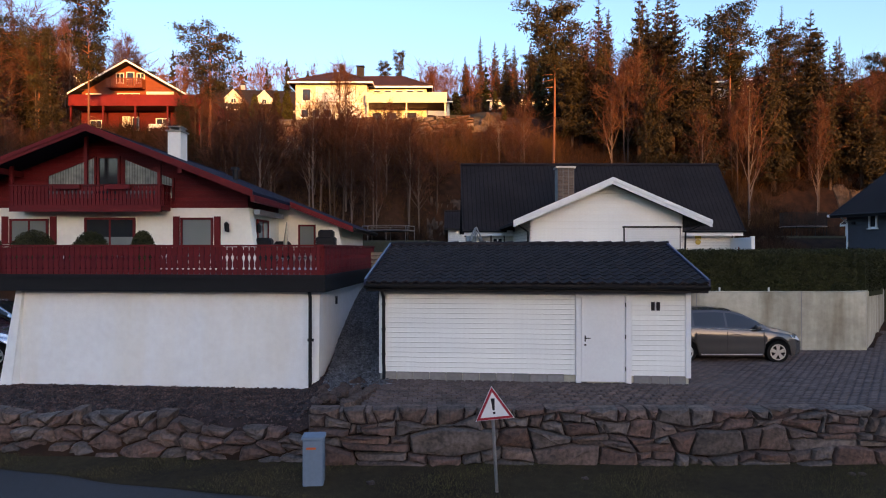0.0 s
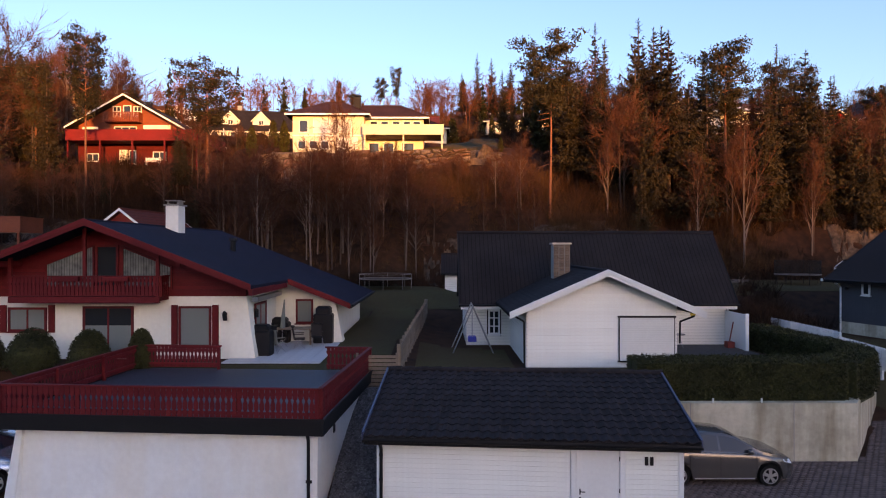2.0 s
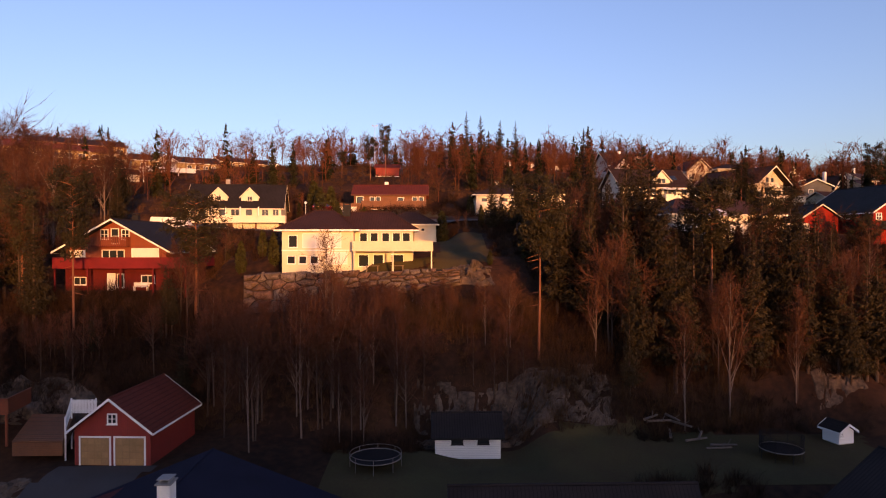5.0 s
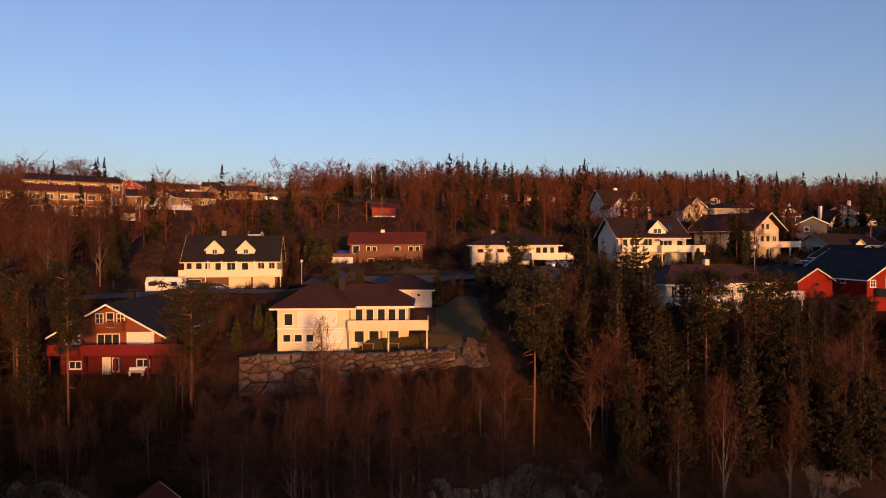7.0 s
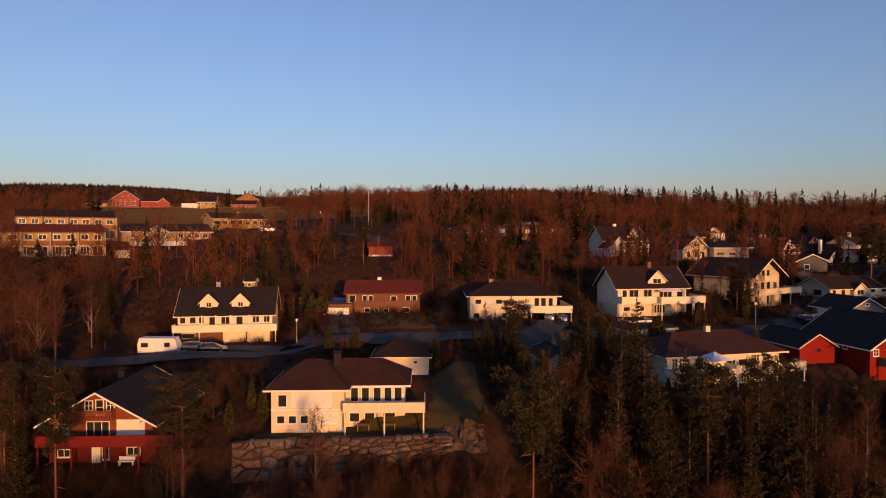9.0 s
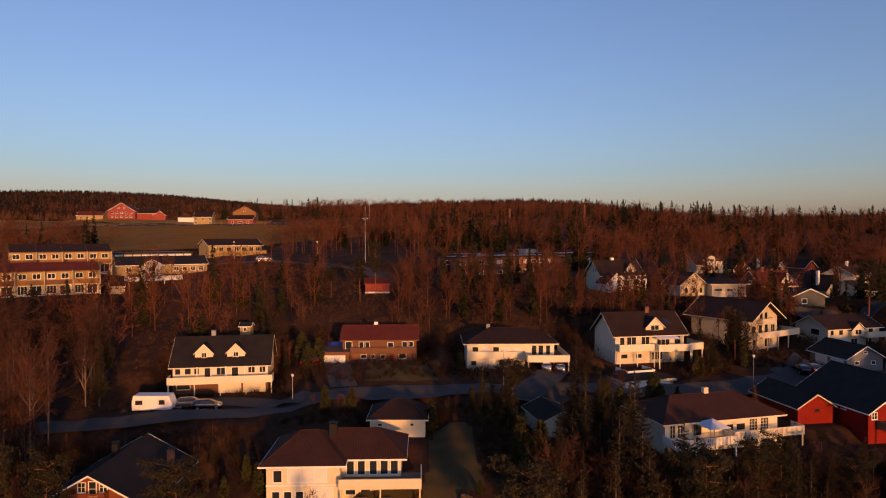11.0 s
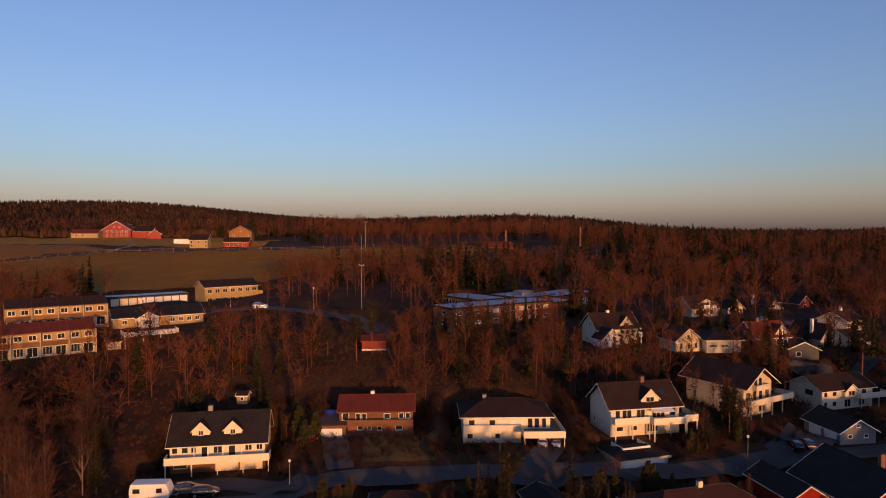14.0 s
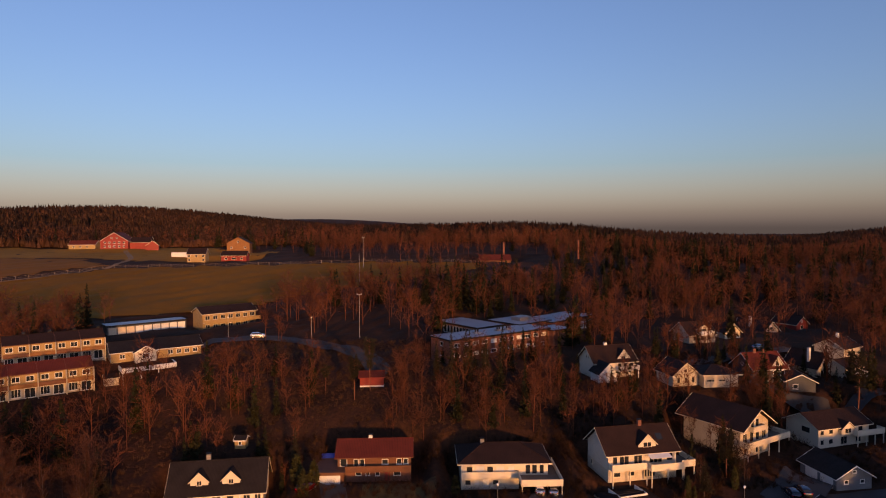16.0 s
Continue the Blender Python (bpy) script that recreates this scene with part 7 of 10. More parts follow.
def car(label, x, y, z, yaw, mat, group=""):
    """A hatchback: nose towards its own +x, wheels on z."""
    ob = thing("car", label, "car", pose(x, y, z, 0, 0, yaw), group)
    key = mat.name
    if not CAR_SHELL:
        CAR_SHELL.extend(car_body())
    if key not in CAR_SETS:
        extra = [(nm, g, mat if nm == "body" else M_GLASS) for nm, g in CAR_SHELL]
        for sy in (-1, 1):
            y0, y1 = sorted((sy * 0.48, sy * 0.74))
            lamp = G().add([(1.78, sy * 0.815, 0.72), (2.06, sy * 0.70, 0.63), (2.155, sy * 0.45, 0.62), (2.10, sy * 0.45, 0.72), (2.0, sy * 0.66, 0.76), (1.74, sy * 0.80, 0.79)], [(0, 1, 4, 5), (1, 2, 3, 4)])
            extra += [("headlight", lamp, M_LAMP), ("tail_light", G().bevel_box(-2.175, y0, 0.82, -2.02, y1 + 0.02, 0.98, 0.02), M_TAIL)]
            for hx in (0.06, -0.92):
                extra.append(("door_handle", G().bevel_box(hx, sy * 0.885 - 0.016, 0.82, hx + 0.2, sy * 0.885 + 0.016, 0.85, 0.006), mat))
            for hx in (0.93, -0.13, -1.02):
                extra.append(("door_gap", G().box(hx, sy * 0.888 - 0.006, 0.30, hx + 0.012, sy * 0.888 + 0.006, 0.90), M_TRIMD))
            extra.append(("sill_trim", G().box(-0.88, sy * 0.88 - 0.012, 0.235, 0.88, sy * 0.88 + 0.012, 0.265), M_RIM))
            extra.append(("window_trim", G().slab([(-1.7, sy * 0.845 - 0.008, 1.035), (0.95, sy * 0.845 - 0.008, 0.965), (0.95, sy * 0.845 + 0.008, 0.965), (-1.7, sy * 0.845 + 0.008, 1.035)], 0.015), M_RIM))
            y0, y1 = sorted((sy * 0.84, sy * 1.02))
            extra.append(("mirror", G().bevel_box(0.66, y0, 0.98, 0.80, y1, 1.11, 0.03), mat))
        extra += [("bumper_grille", G().box(2.10, -0.5, 0.31, 2.186, 0.5, 0.42), M_TRIMD), ("grille", G().box(2.1, -0.35, 0.52, 2.184, 0.35, 0.62), M_TRIMD), ("underbody", G().box(-1.95, -0.6, 0.2, 1.95, 0.6, 0.72), M_TRIMD)]
        tyre = G().tube((0, -0.1, 0), (0, 0.1, 0), 0.315, 0.315, 28)
        rim = G().tube((0, -0.104, 0), (0, 0.104, 0), 0.05, 0.05, 10)
        for i in range(5):
            a = 2 * math.pi * i / 5 + 0.3
            for s in (-1, 1):
                rim.add([(0.05 * math.cos(a - 0.8), s * 0.107, 0.05 * math.sin(a - 0.8)), (0.20 * math.cos(a - 0.3), s * 0.107, 0.20 * math.sin(a - 0.3)), (0.20 * math.cos(a + 0.3), s * 0.107, 0.20 * math.sin(a + 0.3)), (0.05 * math.cos(a + 0.8), s * 0.107, 0.05 * math.sin(a + 0.8))], [(0, 1, 2, 3)])
        for i in range(28):
            a0, a1 = 2 * math.pi * i / 28, 2 * math.pi * (i + 1) / 28
            for s in (-1, 1):
                rim.add([(0.195 * math.cos(a0), s * 0.108, 0.195 * math.sin(a0)), (0.23 * math.cos(a0), s * 0.108, 0.23 * math.sin(a0)), (0.23 * math.cos(a1), s * 0.108, 0.23 * math.sin(a1)), (0.195 * math.cos(a1), s * 0.108, 0.195 * math.sin(a1))], [(0, 1, 2, 3)])
        made = []
        for nm, g, mm in extra + [("wheel", tyre, M_TYRE), ("rim", rim, M_RIM)]:
            me = g.mesh(nm, nm in ("body", "mirror", "windscreen", "rear_window", "side_window"))
            me.materials.append(mm)
            if nm == "body":
                me.set_sharp_from_angle(angle=radians(32))
            made.append((nm, me))
        CAR_SETS[key] = made
    sets = dict(CAR_SETS[key])
    for nm, me in CAR_SETS[key]:
        if nm not in ("wheel", "rim"):
            part(nm, me, None, ob)
    for cx in (1.34, -1.34):
        for cy in (-0.77, 0.77):
            wh_ = part("wheel", sets["wheel"], None, ob, m=pose(cx, cy, 0.315))
            part("rim", sets["rim"], None, wh_)
    return ob


P_GREY = paint("grey_brown_metallic_paint", (0.095, 0.088, 0.085), 0.35)
P_SILVER = paint("pale_blue_silver_paint", (0.42, 0.48, 0.56))
P_WHITE = paint("white_car_paint", (0.7, 0.7, 0.7))
P_DARK = paint("dark_blue_car_paint", (0.03, 0.04, 0.07))
P_REDC = paint("red_car_paint", (0.35, 0.02, 0.02))
car("grey-brown metallic hatchback parked behind the garage", 8.35, 19.0, 0.0, 0, P_GREY)
car("pale silver-blue hatchback parked beside the rendered garage", -14.1, 18.75, gz(-14.1, 18.75) + 0.02, 0, P_SILVER)
car("white hatchback parked behind the silver-blue car", -15.2, 21.4, gz(-15.2, 21.4) + 0.02, 0, P_WHITE)
for lx, ly, yw, p, lb in ((22.0, 109.3, 80, P_WHITE, "white hatchback under the balcony carport"), (24.4, 109.6, 80, P_WHITE, "white hatchback parked in front of the carport"), (-35.2, 99.5, 10, P_GREY, "grey estate car beside the caravan"),
                          (-32.2, 98.2, 10, P_DARK, "dark blue car on the forecourt"), (-18.6, 110.5, 60, P_REDC, "red car beside the timber house"), (65.0, 106.0, 80, P_DARK, "dark car on the garage forecourt"), (67.6, 107.0, 80, P_DARK, "dark blue car on the garage forecourt"),
                          (56.5, 97.5, 20, P_SILVER, "pale blue car below the slope"), (-43.0, 176.0, 10, P_WHITE, "white car by the road"), (-66.0, 176.0, 20, P_SILVER, "silver car in front of the garage row"), (-69.0, 174.5, 20, P_SILVER, "silver car in front of the garage row"),
                          (15.0, 96.5, 30, P_WHITE, "white car on the drive"), (99.0, 139.0, 50, P_WHITE, "white car on the lane"), (98.0, 176.0, 30, P_SILVER, "silver car by the upper houses")):
    car(lb, lx, ly, gz(lx, ly) + 0.05, yw, p)
# caravan
M_CVN = material("white_caravan_shell", (0.74, 0.74, 0.72), (0.68, 0.68, 0.66), 0.4, 1, 8, 0.05, 0)
cvz = gz(-39.9, 97.6)
cv = thing("caravan", "white touring caravan parked on the forecourt", "caravan", pose(-39.9, 97.6, cvz, 0, 0, 3))
part("body", G().prism([(-2.9, 0.4), (2.7, 0.4), (2.9, 1.2), (2.4, 2.5), (-2.7, 2.6), (-2.95, 1.6)], "y", -1.1, 1.1), M_CVN, cv)
for u, ww in ((-1.9, 1.0), (1.4, 0.8)):
    window(cv, pose(u, -1.1, 1.3), ww, 0.6, M_TRIMD)
part("caravan_door", G().box(0.0, -1.13, 0.5, 0.65, -1.1, 2.3), M_WHITE, cv)
for yy in (-1.0, 1.0):
    part("wheel", G().tube((0, yy - 0.1, 0.32), (0, yy + 0.1, 0.32), 0.32, 0.32, 14), M_TYRE, cv)
part("drawbar", G().tube((2.6, 0, 0.45), (3.9, 0, 0.45), 0.05), M_METAL, cv)
part("jockey_wheel", G().tube((3.6, 0, 0), (3.6, 0, 0.5), 0.05), M_METAL, cv)
# long white trailers by the far farm
for x, y in ((-128.0, 352.0),):
    tl = single("farm_trailer", "long white trailer parked by the farm", "trailer", G().bevel_box(-5.5, -1.2, 0.5, 5.5, 1.2, 3.0, 0.1).tube((-3, -1.2, 0.5), (-3, 1.2, 0.5), 0.5, 0.5, 10).tube((3, -1.2, 0.5), (3, 1.2, 0.5), 0.5, 0.5, 10), M_CVN, pose(x, y, gz(x, y)))

# ---------------------------------------------------------------- the ground sheet, roads, lawns, fields
pad(-16.5, 71.0, 0, -4, 16, 2.0, 3.0, 17.7, 1.5)
pad(-4, 48, 0, -3, 3, -2, 3, 3.9, 4)
pad(29, 50.5, 0, -8, 8, -6, 4, 4.2, 4)


def spaced(a, lo, hi, b, fine, grow):
    """Grid lines: fine between lo and hi, growing outwards to a and b."""
    mid = list(np.arange(lo, hi + fine / 2, fine))
    out, s, x = [], fine, hi
    while x < b:
        s *= grow
        x += s
        out.append(min(x, b))
    left, s, x = [], fine, lo
    while x > a:
        s *= grow
        x -= s
        left.append(max(x, a))
    return np.array(left[::-1] + mid + out)


gx = np.concatenate([spaced(-2600, -32, 32, 2600, 0.5, 1.04)])
gy = np.unique(np.concatenate([spaced(-900, 10, 66, 4800, 0.5, 1.016), [12.75, 13.0]]))
XX, YY = np.meshgrid(gx, gy)
ZZ = ground(XX, YY)
v = np.stack([XX, YY, ZZ], 2).reshape(-1, 3)
nx, ny = len(gx), len(gy)
i0 = (np.arange(ny - 1)[:, None] * nx + np.arange(nx - 1)[None, :]).ravel()
tris = np.concatenate([np.stack([i0, i0 + 1, i0 + nx + 1], 1), np.stack([i0, i0 + nx + 1, i0 + nx], 1)])
M_GROUND = material("leaf_litter_and_dry_grass", (0.060, 0.027, 0.015), (0.019, 0.0105, 0.008), 0.95, 0.09, 1.6, 0.6, 8, world_space=True, spec=0.1)
gnd = new("ground", arr_mesh("ground", v, tris))
gnd.data.materials.append(M_GROUND)
gnd.data.shade_smooth()
tagged(gnd, "brown leaf-littered hillside and garden ground", "ground", kind="structure")


def drape(name, label, poly, mat, lift=0.03, step=0.5, category="ground"):
    """A sheet laid on the ground inside a polygon, cut along a grid."""
    p = np.array(poly, float)
    x0, y0, x1, y1 = p[:, 0].min(), p[:, 1].min(), p[:, 0].max(), p[:, 1].max()
    xs, ys = np.linspace(x0, x1, max(2, int((x1 - x0) / step) + 1)), np.linspace(y0, y1, max(2, int((y1 - y0) / step) + 1))
    cx, cy = np.meshgrid((xs[1:] + xs[:-1]) / 2, (ys[1:] + ys[:-1]) / 2)
    inside = np.zeros(cx.shape, bool)
    for (ax, ay), (bx, by) in zip(p, np.roll(p, -1, 0)):
        hit = ((ay > cy) != (by > cy)) & (cx < (bx - ax) * (cy - ay) / (by - ay + 1e-12) + ax)
        inside ^= hit
    vx, vy = np.meshgrid(xs, ys)
    vv = np.stack([vx, vy, ground(vx, vy) + lift], 2).reshape(-1, 3)
    n = len(xs)
    jj, ii = np.nonzero(inside)
    k = jj * n + ii
    ff = np.concatenate([np.stack([k, k + 1, k + n + 1], 1), np.stack([k, k + n + 1, k + n], 1)])
    ob = new(name, arr_mesh(name, vv, ff))
    ob.data.materials.append(mat)
    ob.data.shade_smooth()
    return tagged(ob, label, category, kind="structure")


def strip(name, label, pts, w, mat, lift=0.04, category="road"):
    """A road along a smooth line of points."""
    p = np.array(pts, float)
    s = np.concatenate([[0], np.cumsum(np.hypot(*np.diff(p, axis=0).T))])
    t = np.linspace(0, s[-1], max(2, int(s[-1] / 1.2)))
    c = np.stack([np.interp(t, s, p[:, 0]), np.interp(t, s, p[:, 1])], 1)
    for _ in range(6):
        c[1:-1] = (c[:-2] + 2 * c[1:-1] + c[2:]) / 4
    d = np.gradient(c, axis=0)
    d /= np.linalg.norm(d, axis=1)[:, None] + 1e-9
    nrm = np.stack([-d[:, 1], d[:, 0]], 1)
    m = 7
    us = np.linspace(-w / 2, w / 2, m)
    q = c[:, None, :] + nrm[:, None, :] * us[None, :, None]
    zc = ground(q[..., 0], q[..., 1])
    zz = np.maximum(zc, zc.mean(1, keepdims=True)) + lift
    vv = np.concatenate([q, zz[..., None]], 2).reshape(-1, 3)
    k = (np.arange(len(c) - 1)[:, None] * m + np.arange(m - 1)[None, :]).ravel()
    ff = np.concatenate([np.stack([k, k + m + 1, k + 1], 1), np.stack([k, k + m, k + m + 1], 1)])
    ob = new(name, arr_mesh(name, vv, ff))
    ob.data.materials.append(mat)
    return tagged(ob, label, category, kind="structure")


M_LAWN = material("winter_lawn", (0.064, 0.055, 0.024), (0.052, 0.036, 0.020), 0.95, 0.25, 5, 0.8, 40, world_space=True, spec=0.1)
M_FIELD = material("green_field", (0.230, 0.098, 0.007), (0.175, 0.076, 0.007), 0.95, 0.02, 0.3, 0.3, 3, world_space=True, spec=0.1)
M_PLOUGH = material("ploughed_field", (0.255, 0.100, 0.014), (0.190, 0.076, 0.012), 0.95, 0.02, 0.3, 0.3, 3, world_space=True, spec=0.1)
M_STUBBLE = material("stubble_field", (0.300, 0.140, 0.018), (0.240, 0.110, 0.016), 0.95, 0.02, 0.3, 0.3, 3, world_space=True, spec=0.1)
M_TRACK = material("pale_gravel_track", (0.27, 0.18, 0.11), (0.19, 0.125, 0.075), 0.95, 0.3, 3, 0.3, 10, world_space=True, spec=0.1)
M_VERGE = material("roadside_grass", (0.058, 0.042, 0.022), (0.030, 0.021, 0.014), 0.95, 0.5, 7, 0.9, 40, world_space=True, spec=0.1)
strip("road", "grey asphalt village road in the foreground", [(-60, 7.4), (-10, 7.6), (30, 7.2), (70, 6.0)], 6.6, M_ASPH, 0.03)


def ribbon(name, label, lower, upper, mat, lift, rows=10, step=0.25, category="ground"):
    """A sheet on the ground between two lines, each given as y over x."""
    xs = np.arange(lower[0][0], lower[-1][0] + 0.01, step)
    lo = np.interp(xs, [p[0] for p in lower], [p[1] for p in lower]) + 0.05 * np.sin(xs * 2.3) * np.sin(xs * 0.7)
    hi = np.interp(xs, [p[0] for p in upper], [p[1] for p in upper])
    t = np.linspace(0, 1, rows)[:, None]
    vy = lo[None] + (hi - lo)[None] * t
    vx = np.repeat(xs[None], rows, 0)
    v = np.stack([vx, vy, ground(vx, vy) + lift], 2).reshape(-1, 3)
    n = len(xs)
    k = (np.arange(rows - 1)[:, None] * n + np.arange(n - 1)[None, :]).ravel()
    ob = new(name, arr_mesh(name, v, np.concatenate([np.stack([k, k + 1, k + n + 1], 1), np.stack([k, k + n + 1, k + n], 1)])))
    ob.data.materials.append(mat)
    ob.data.shade_smooth()
    return tagged(ob, label, category, kind="structure")


EDGE = [(-40, 13.1), (-16, 12.85), (-8.9, 12.5), (-6.0, 11.75), (-3.7, 11.2), (-1.0, 10.75), (40, 10.4)]
ribbon("verge", "short roadside grass below the stone walls", EDGE, [(-40, 13.9), (-11, 13.7), (-2.6, 12.75), (40, 12.75)], M_VERGE, 0.05)
ribbon("side_road", "grey asphalt mouth of the side road", [(-40, 9.0), (40, 9.0)], [(p[0], p[1] + 0.3) for p in EDGE], M_ASPH, 0.034, 6, 0.4, "road")
ribbon("mulch_bed", "dark bark mulch bed in front of the rendered garage", [(-16, 14.35), (-9, 13.65), (-2.5, 12.95)], [(-16, 17.0), (-2.9, 16.2), (-2.5, 14.6)], M_MULCH, 0.03, 14, 0.2)
drape("gravel_strip", "grey gravel strip between the two garages", [(-3.0, 15.2), (-1.3, 14.6), (-1.2, 22.2), (-3.0, 22.2)], M_GRAVEL, 0.04, 0.25)
drape("lawn", "short winter lawn beside the chalet", [(-13, 23.2), (-2.0, 23.0), (-1.6, 46), (-5, 46), (-5, 24.5), (-13, 24.3)], M_LAWN, 0.03, 0.5)
drape("lawn", "short winter lawn in front of the white house", [(-1.0, 21.2), (14.5, 21.8), (14.8, 31), (10.5, 31), (10, 25.3), (3.3, 25.3), (3.2, 30), (-0.8, 31)], M_LAWN, 0.03, 0.5)
drape("lawn", "lawn behind the white house", [(-8, 41), (34, 44), (38, 54), (20, 55), (-8, 52)], M_LAWN, 0.03, 0.6)
drape("lawn", "lawn beside the dark grey house", [(18.8, 24), (30, 21), (30, 27), (23, 32), (21, 40), (19, 40)], M_LAWN, 0.03, 0.6)
drape("drive", "grey asphalt drive beside the white house", [(10.2, 25.6), (14.7, 25.6), (14.7, 31.4), (10.2, 31.4)], M_ASPH, 0.05, 0.5)
drape("drive", "paved forecourt of the red garage", [(-29, 36), (-22, 36), (-20, 46), (-27, 46)], M_ASPH, 0.04, 0.6)
drape("lawn", "lawn terrace of the villa", [(-19, 72.4), (2, 72.6), (8, 76), (7, 90), (2, 90), (1, 77), (-19, 73.8)], M_LAWN, 0.04, 0.6)
drape("lawn", "lawn below the timber house", [(-9, 104), (3, 104), (4, 114), (-9, 114)], M_LAWN, 0.05, 0.8)
strip("village_road", "grey asphalt lane between the houses", [(-75, 84), (-40.5, 91), (-28, 94), (-20.8, 95.5), (-15.4, 97.9), (-10, 99.6), (-3, 99.9), (5.5, 100.2), (18, 100.5), (30, 100.5), (44, 99.6), (58, 102.5), (72, 104.5), (90, 107), (125, 122)], 5.0, M_ASPH, 0.08)
strip("drive", "asphalt drive of the timber house", [(-12.0, 102), (-13.5, 108), (-14.8, 114)], 4.4, M_ASPH, 0.1)
strip("drive", "forecourt of the dormer house", [(-42, 100.5), (-30, 103.0), (-24, 101), (-17, 98)], 5.0, M_ASPH, 0.1)
strip("drive", "asphalt drive of the hipped house", [(17, 100), (22, 105), (24, 110)], 5.0, M_ASPH, 0.1)
strip("drive", "forecourt of the double garage", [(34, 99), (38, 103)], 7.5, M_ASPH, 0.1)
strip("drive", "forecourt of the grey garage", [(62, 103), (70, 110), (74, 114)], 8.0, M_ASPH, 0.1)
strip("upper_road", "grey asphalt road above the wooded slope", [(-80, 172), (-52, 176), (-34, 175), (-20, 166), (-12, 158), (-8, 150)], 6.0, M_ASPH, 0.12)
strip("upper_lane", "asphalt lane through the upper hamlet", [(135, 140), (104, 142), (84, 146), (70, 160), (90, 170), (110, 180)], 4.5, M_ASPH, 0.12)
drape("field", "green winter field below the farm", [(-330, 205), (-120, 200), (-60, 212), (-40, 240), (35, 300), (30, 314), (-20, 318), (-78, 308), (-141, 299), (-175, 262), (-330, 225)], M_FIELD, 0.25, 3)
drape("field", "brown ploughed field beside the farm track", [(-420, 240), (-182, 272), (-148, 312), (-180, 345), (-420, 365)], M_PLOUGH, 0.25, 4)
drape("field", "pale stubble field in front of the farm", [(-470, 368), (-180, 348), (-140, 330), (-90, 330), (-80, 375), (-150, 425), (-470, 440)], M_STUBBLE, 0.25, 4)
strip("farm_track", "pale gravel farm track between the fields", [(-260, 222), (-175, 262), (-143, 298), (-150, 340), (-178, 395)], 2.6, M_TRACK, 0.3)
tf = thing("field_fence", "long wooden post fence along the farm track", "fence", pose(0, 0, 0))
line = [(-250, 226), (-176, 264), (-144, 300), (-78, 309), (-20, 319), (34, 316)]
P = np.array(line, float)
S = np.concatenate([[0], np.cumsum(np.hypot(*np.diff(P, axis=0).T))])
for s in np.arange(0, S[-1], 5.0):
    x, y = float(np.interp(s, S, P[:, 0])), float(np.interp(s, S, P[:, 1]))
    z = gz(x, y)
    part("post", G().box(x - 0.08, y - 0.08, z - 0.3, x + 0.08, y + 0.08, z + 1.5), M_WOOD, tf)
rl = G()
for s in np.arange(0, S[-1] - 5, 5.0):
    a = [(float(np.interp(k, S, P[:, 0])), float(np.interp(k, S, P[:, 1]))) for k in (s, s + 5)]
    for h in (0.7, 1.35):
        rl.tube((a[0][0], a[0][1], gz(*a[0]) + h), (a[1][0], a[1][1], gz(*a[1]) + h), 0.04, 0.04, 4)
part("rail", rl, M_WOOD, tf)

# ---------------------------------------------------------------- trees
def slivers(base, tip, w, rnd):
    """Thin triangles from base points to tips."""
    n = len(base)
    side = np.cross(tip - base, rnd.normal(0, 1, (n, 3)))
    side /= np.linalg.norm(side, axis=1)[:, None] + 1e-9
    v = np.stack([base - side * w[:, None], base + side * w[:, None], tip], 1).reshape(-1, 3)
    return v, np.arange(3 * n).reshape(-1, 3)


def join(items):
    vs, fs, k = [], [], 0
    for v, f in items:
        vs.append(v)
        fs.append(f + k)
        k += len(v)
    return np.concatenate(vs), np.concatenate(fs)


def trunk_arr(h, r, n=7, bend=0.0, rnd=None, top=0.04):
    """A tapered, slightly bent trunk."""
    m = 7
    t = np.linspace(0, 1, m)
    ox, oy = bend * np.sin(t * 2.2 + 0.4), bend * 0.7 * np.sin(t * 3.1)
    ox, oy = ox - ox[0], oy - oy[0]
    rad = r * (1 - t) ** 0.8 + top * r
    a = np.linspace(0, 2 * np.pi, n, endpoint=False)
    v = np.stack([ox[:, None] + rad[:, None] * np.cos(a), oy[:, None] + rad[:, None] * np.sin(a), np.repeat((t * h)[:, None] - 0.3 * (t[:, None] == 0), n, 1)], 2).reshape(-1, 3)
    f = []
    for i in range(m - 1):
        for j in range(n):
            p, q = i * n + j, i * n + (j + 1) % n
            f += [(p, q, q + n), (p, q + n, p + n)]
    return v, np.array(f)


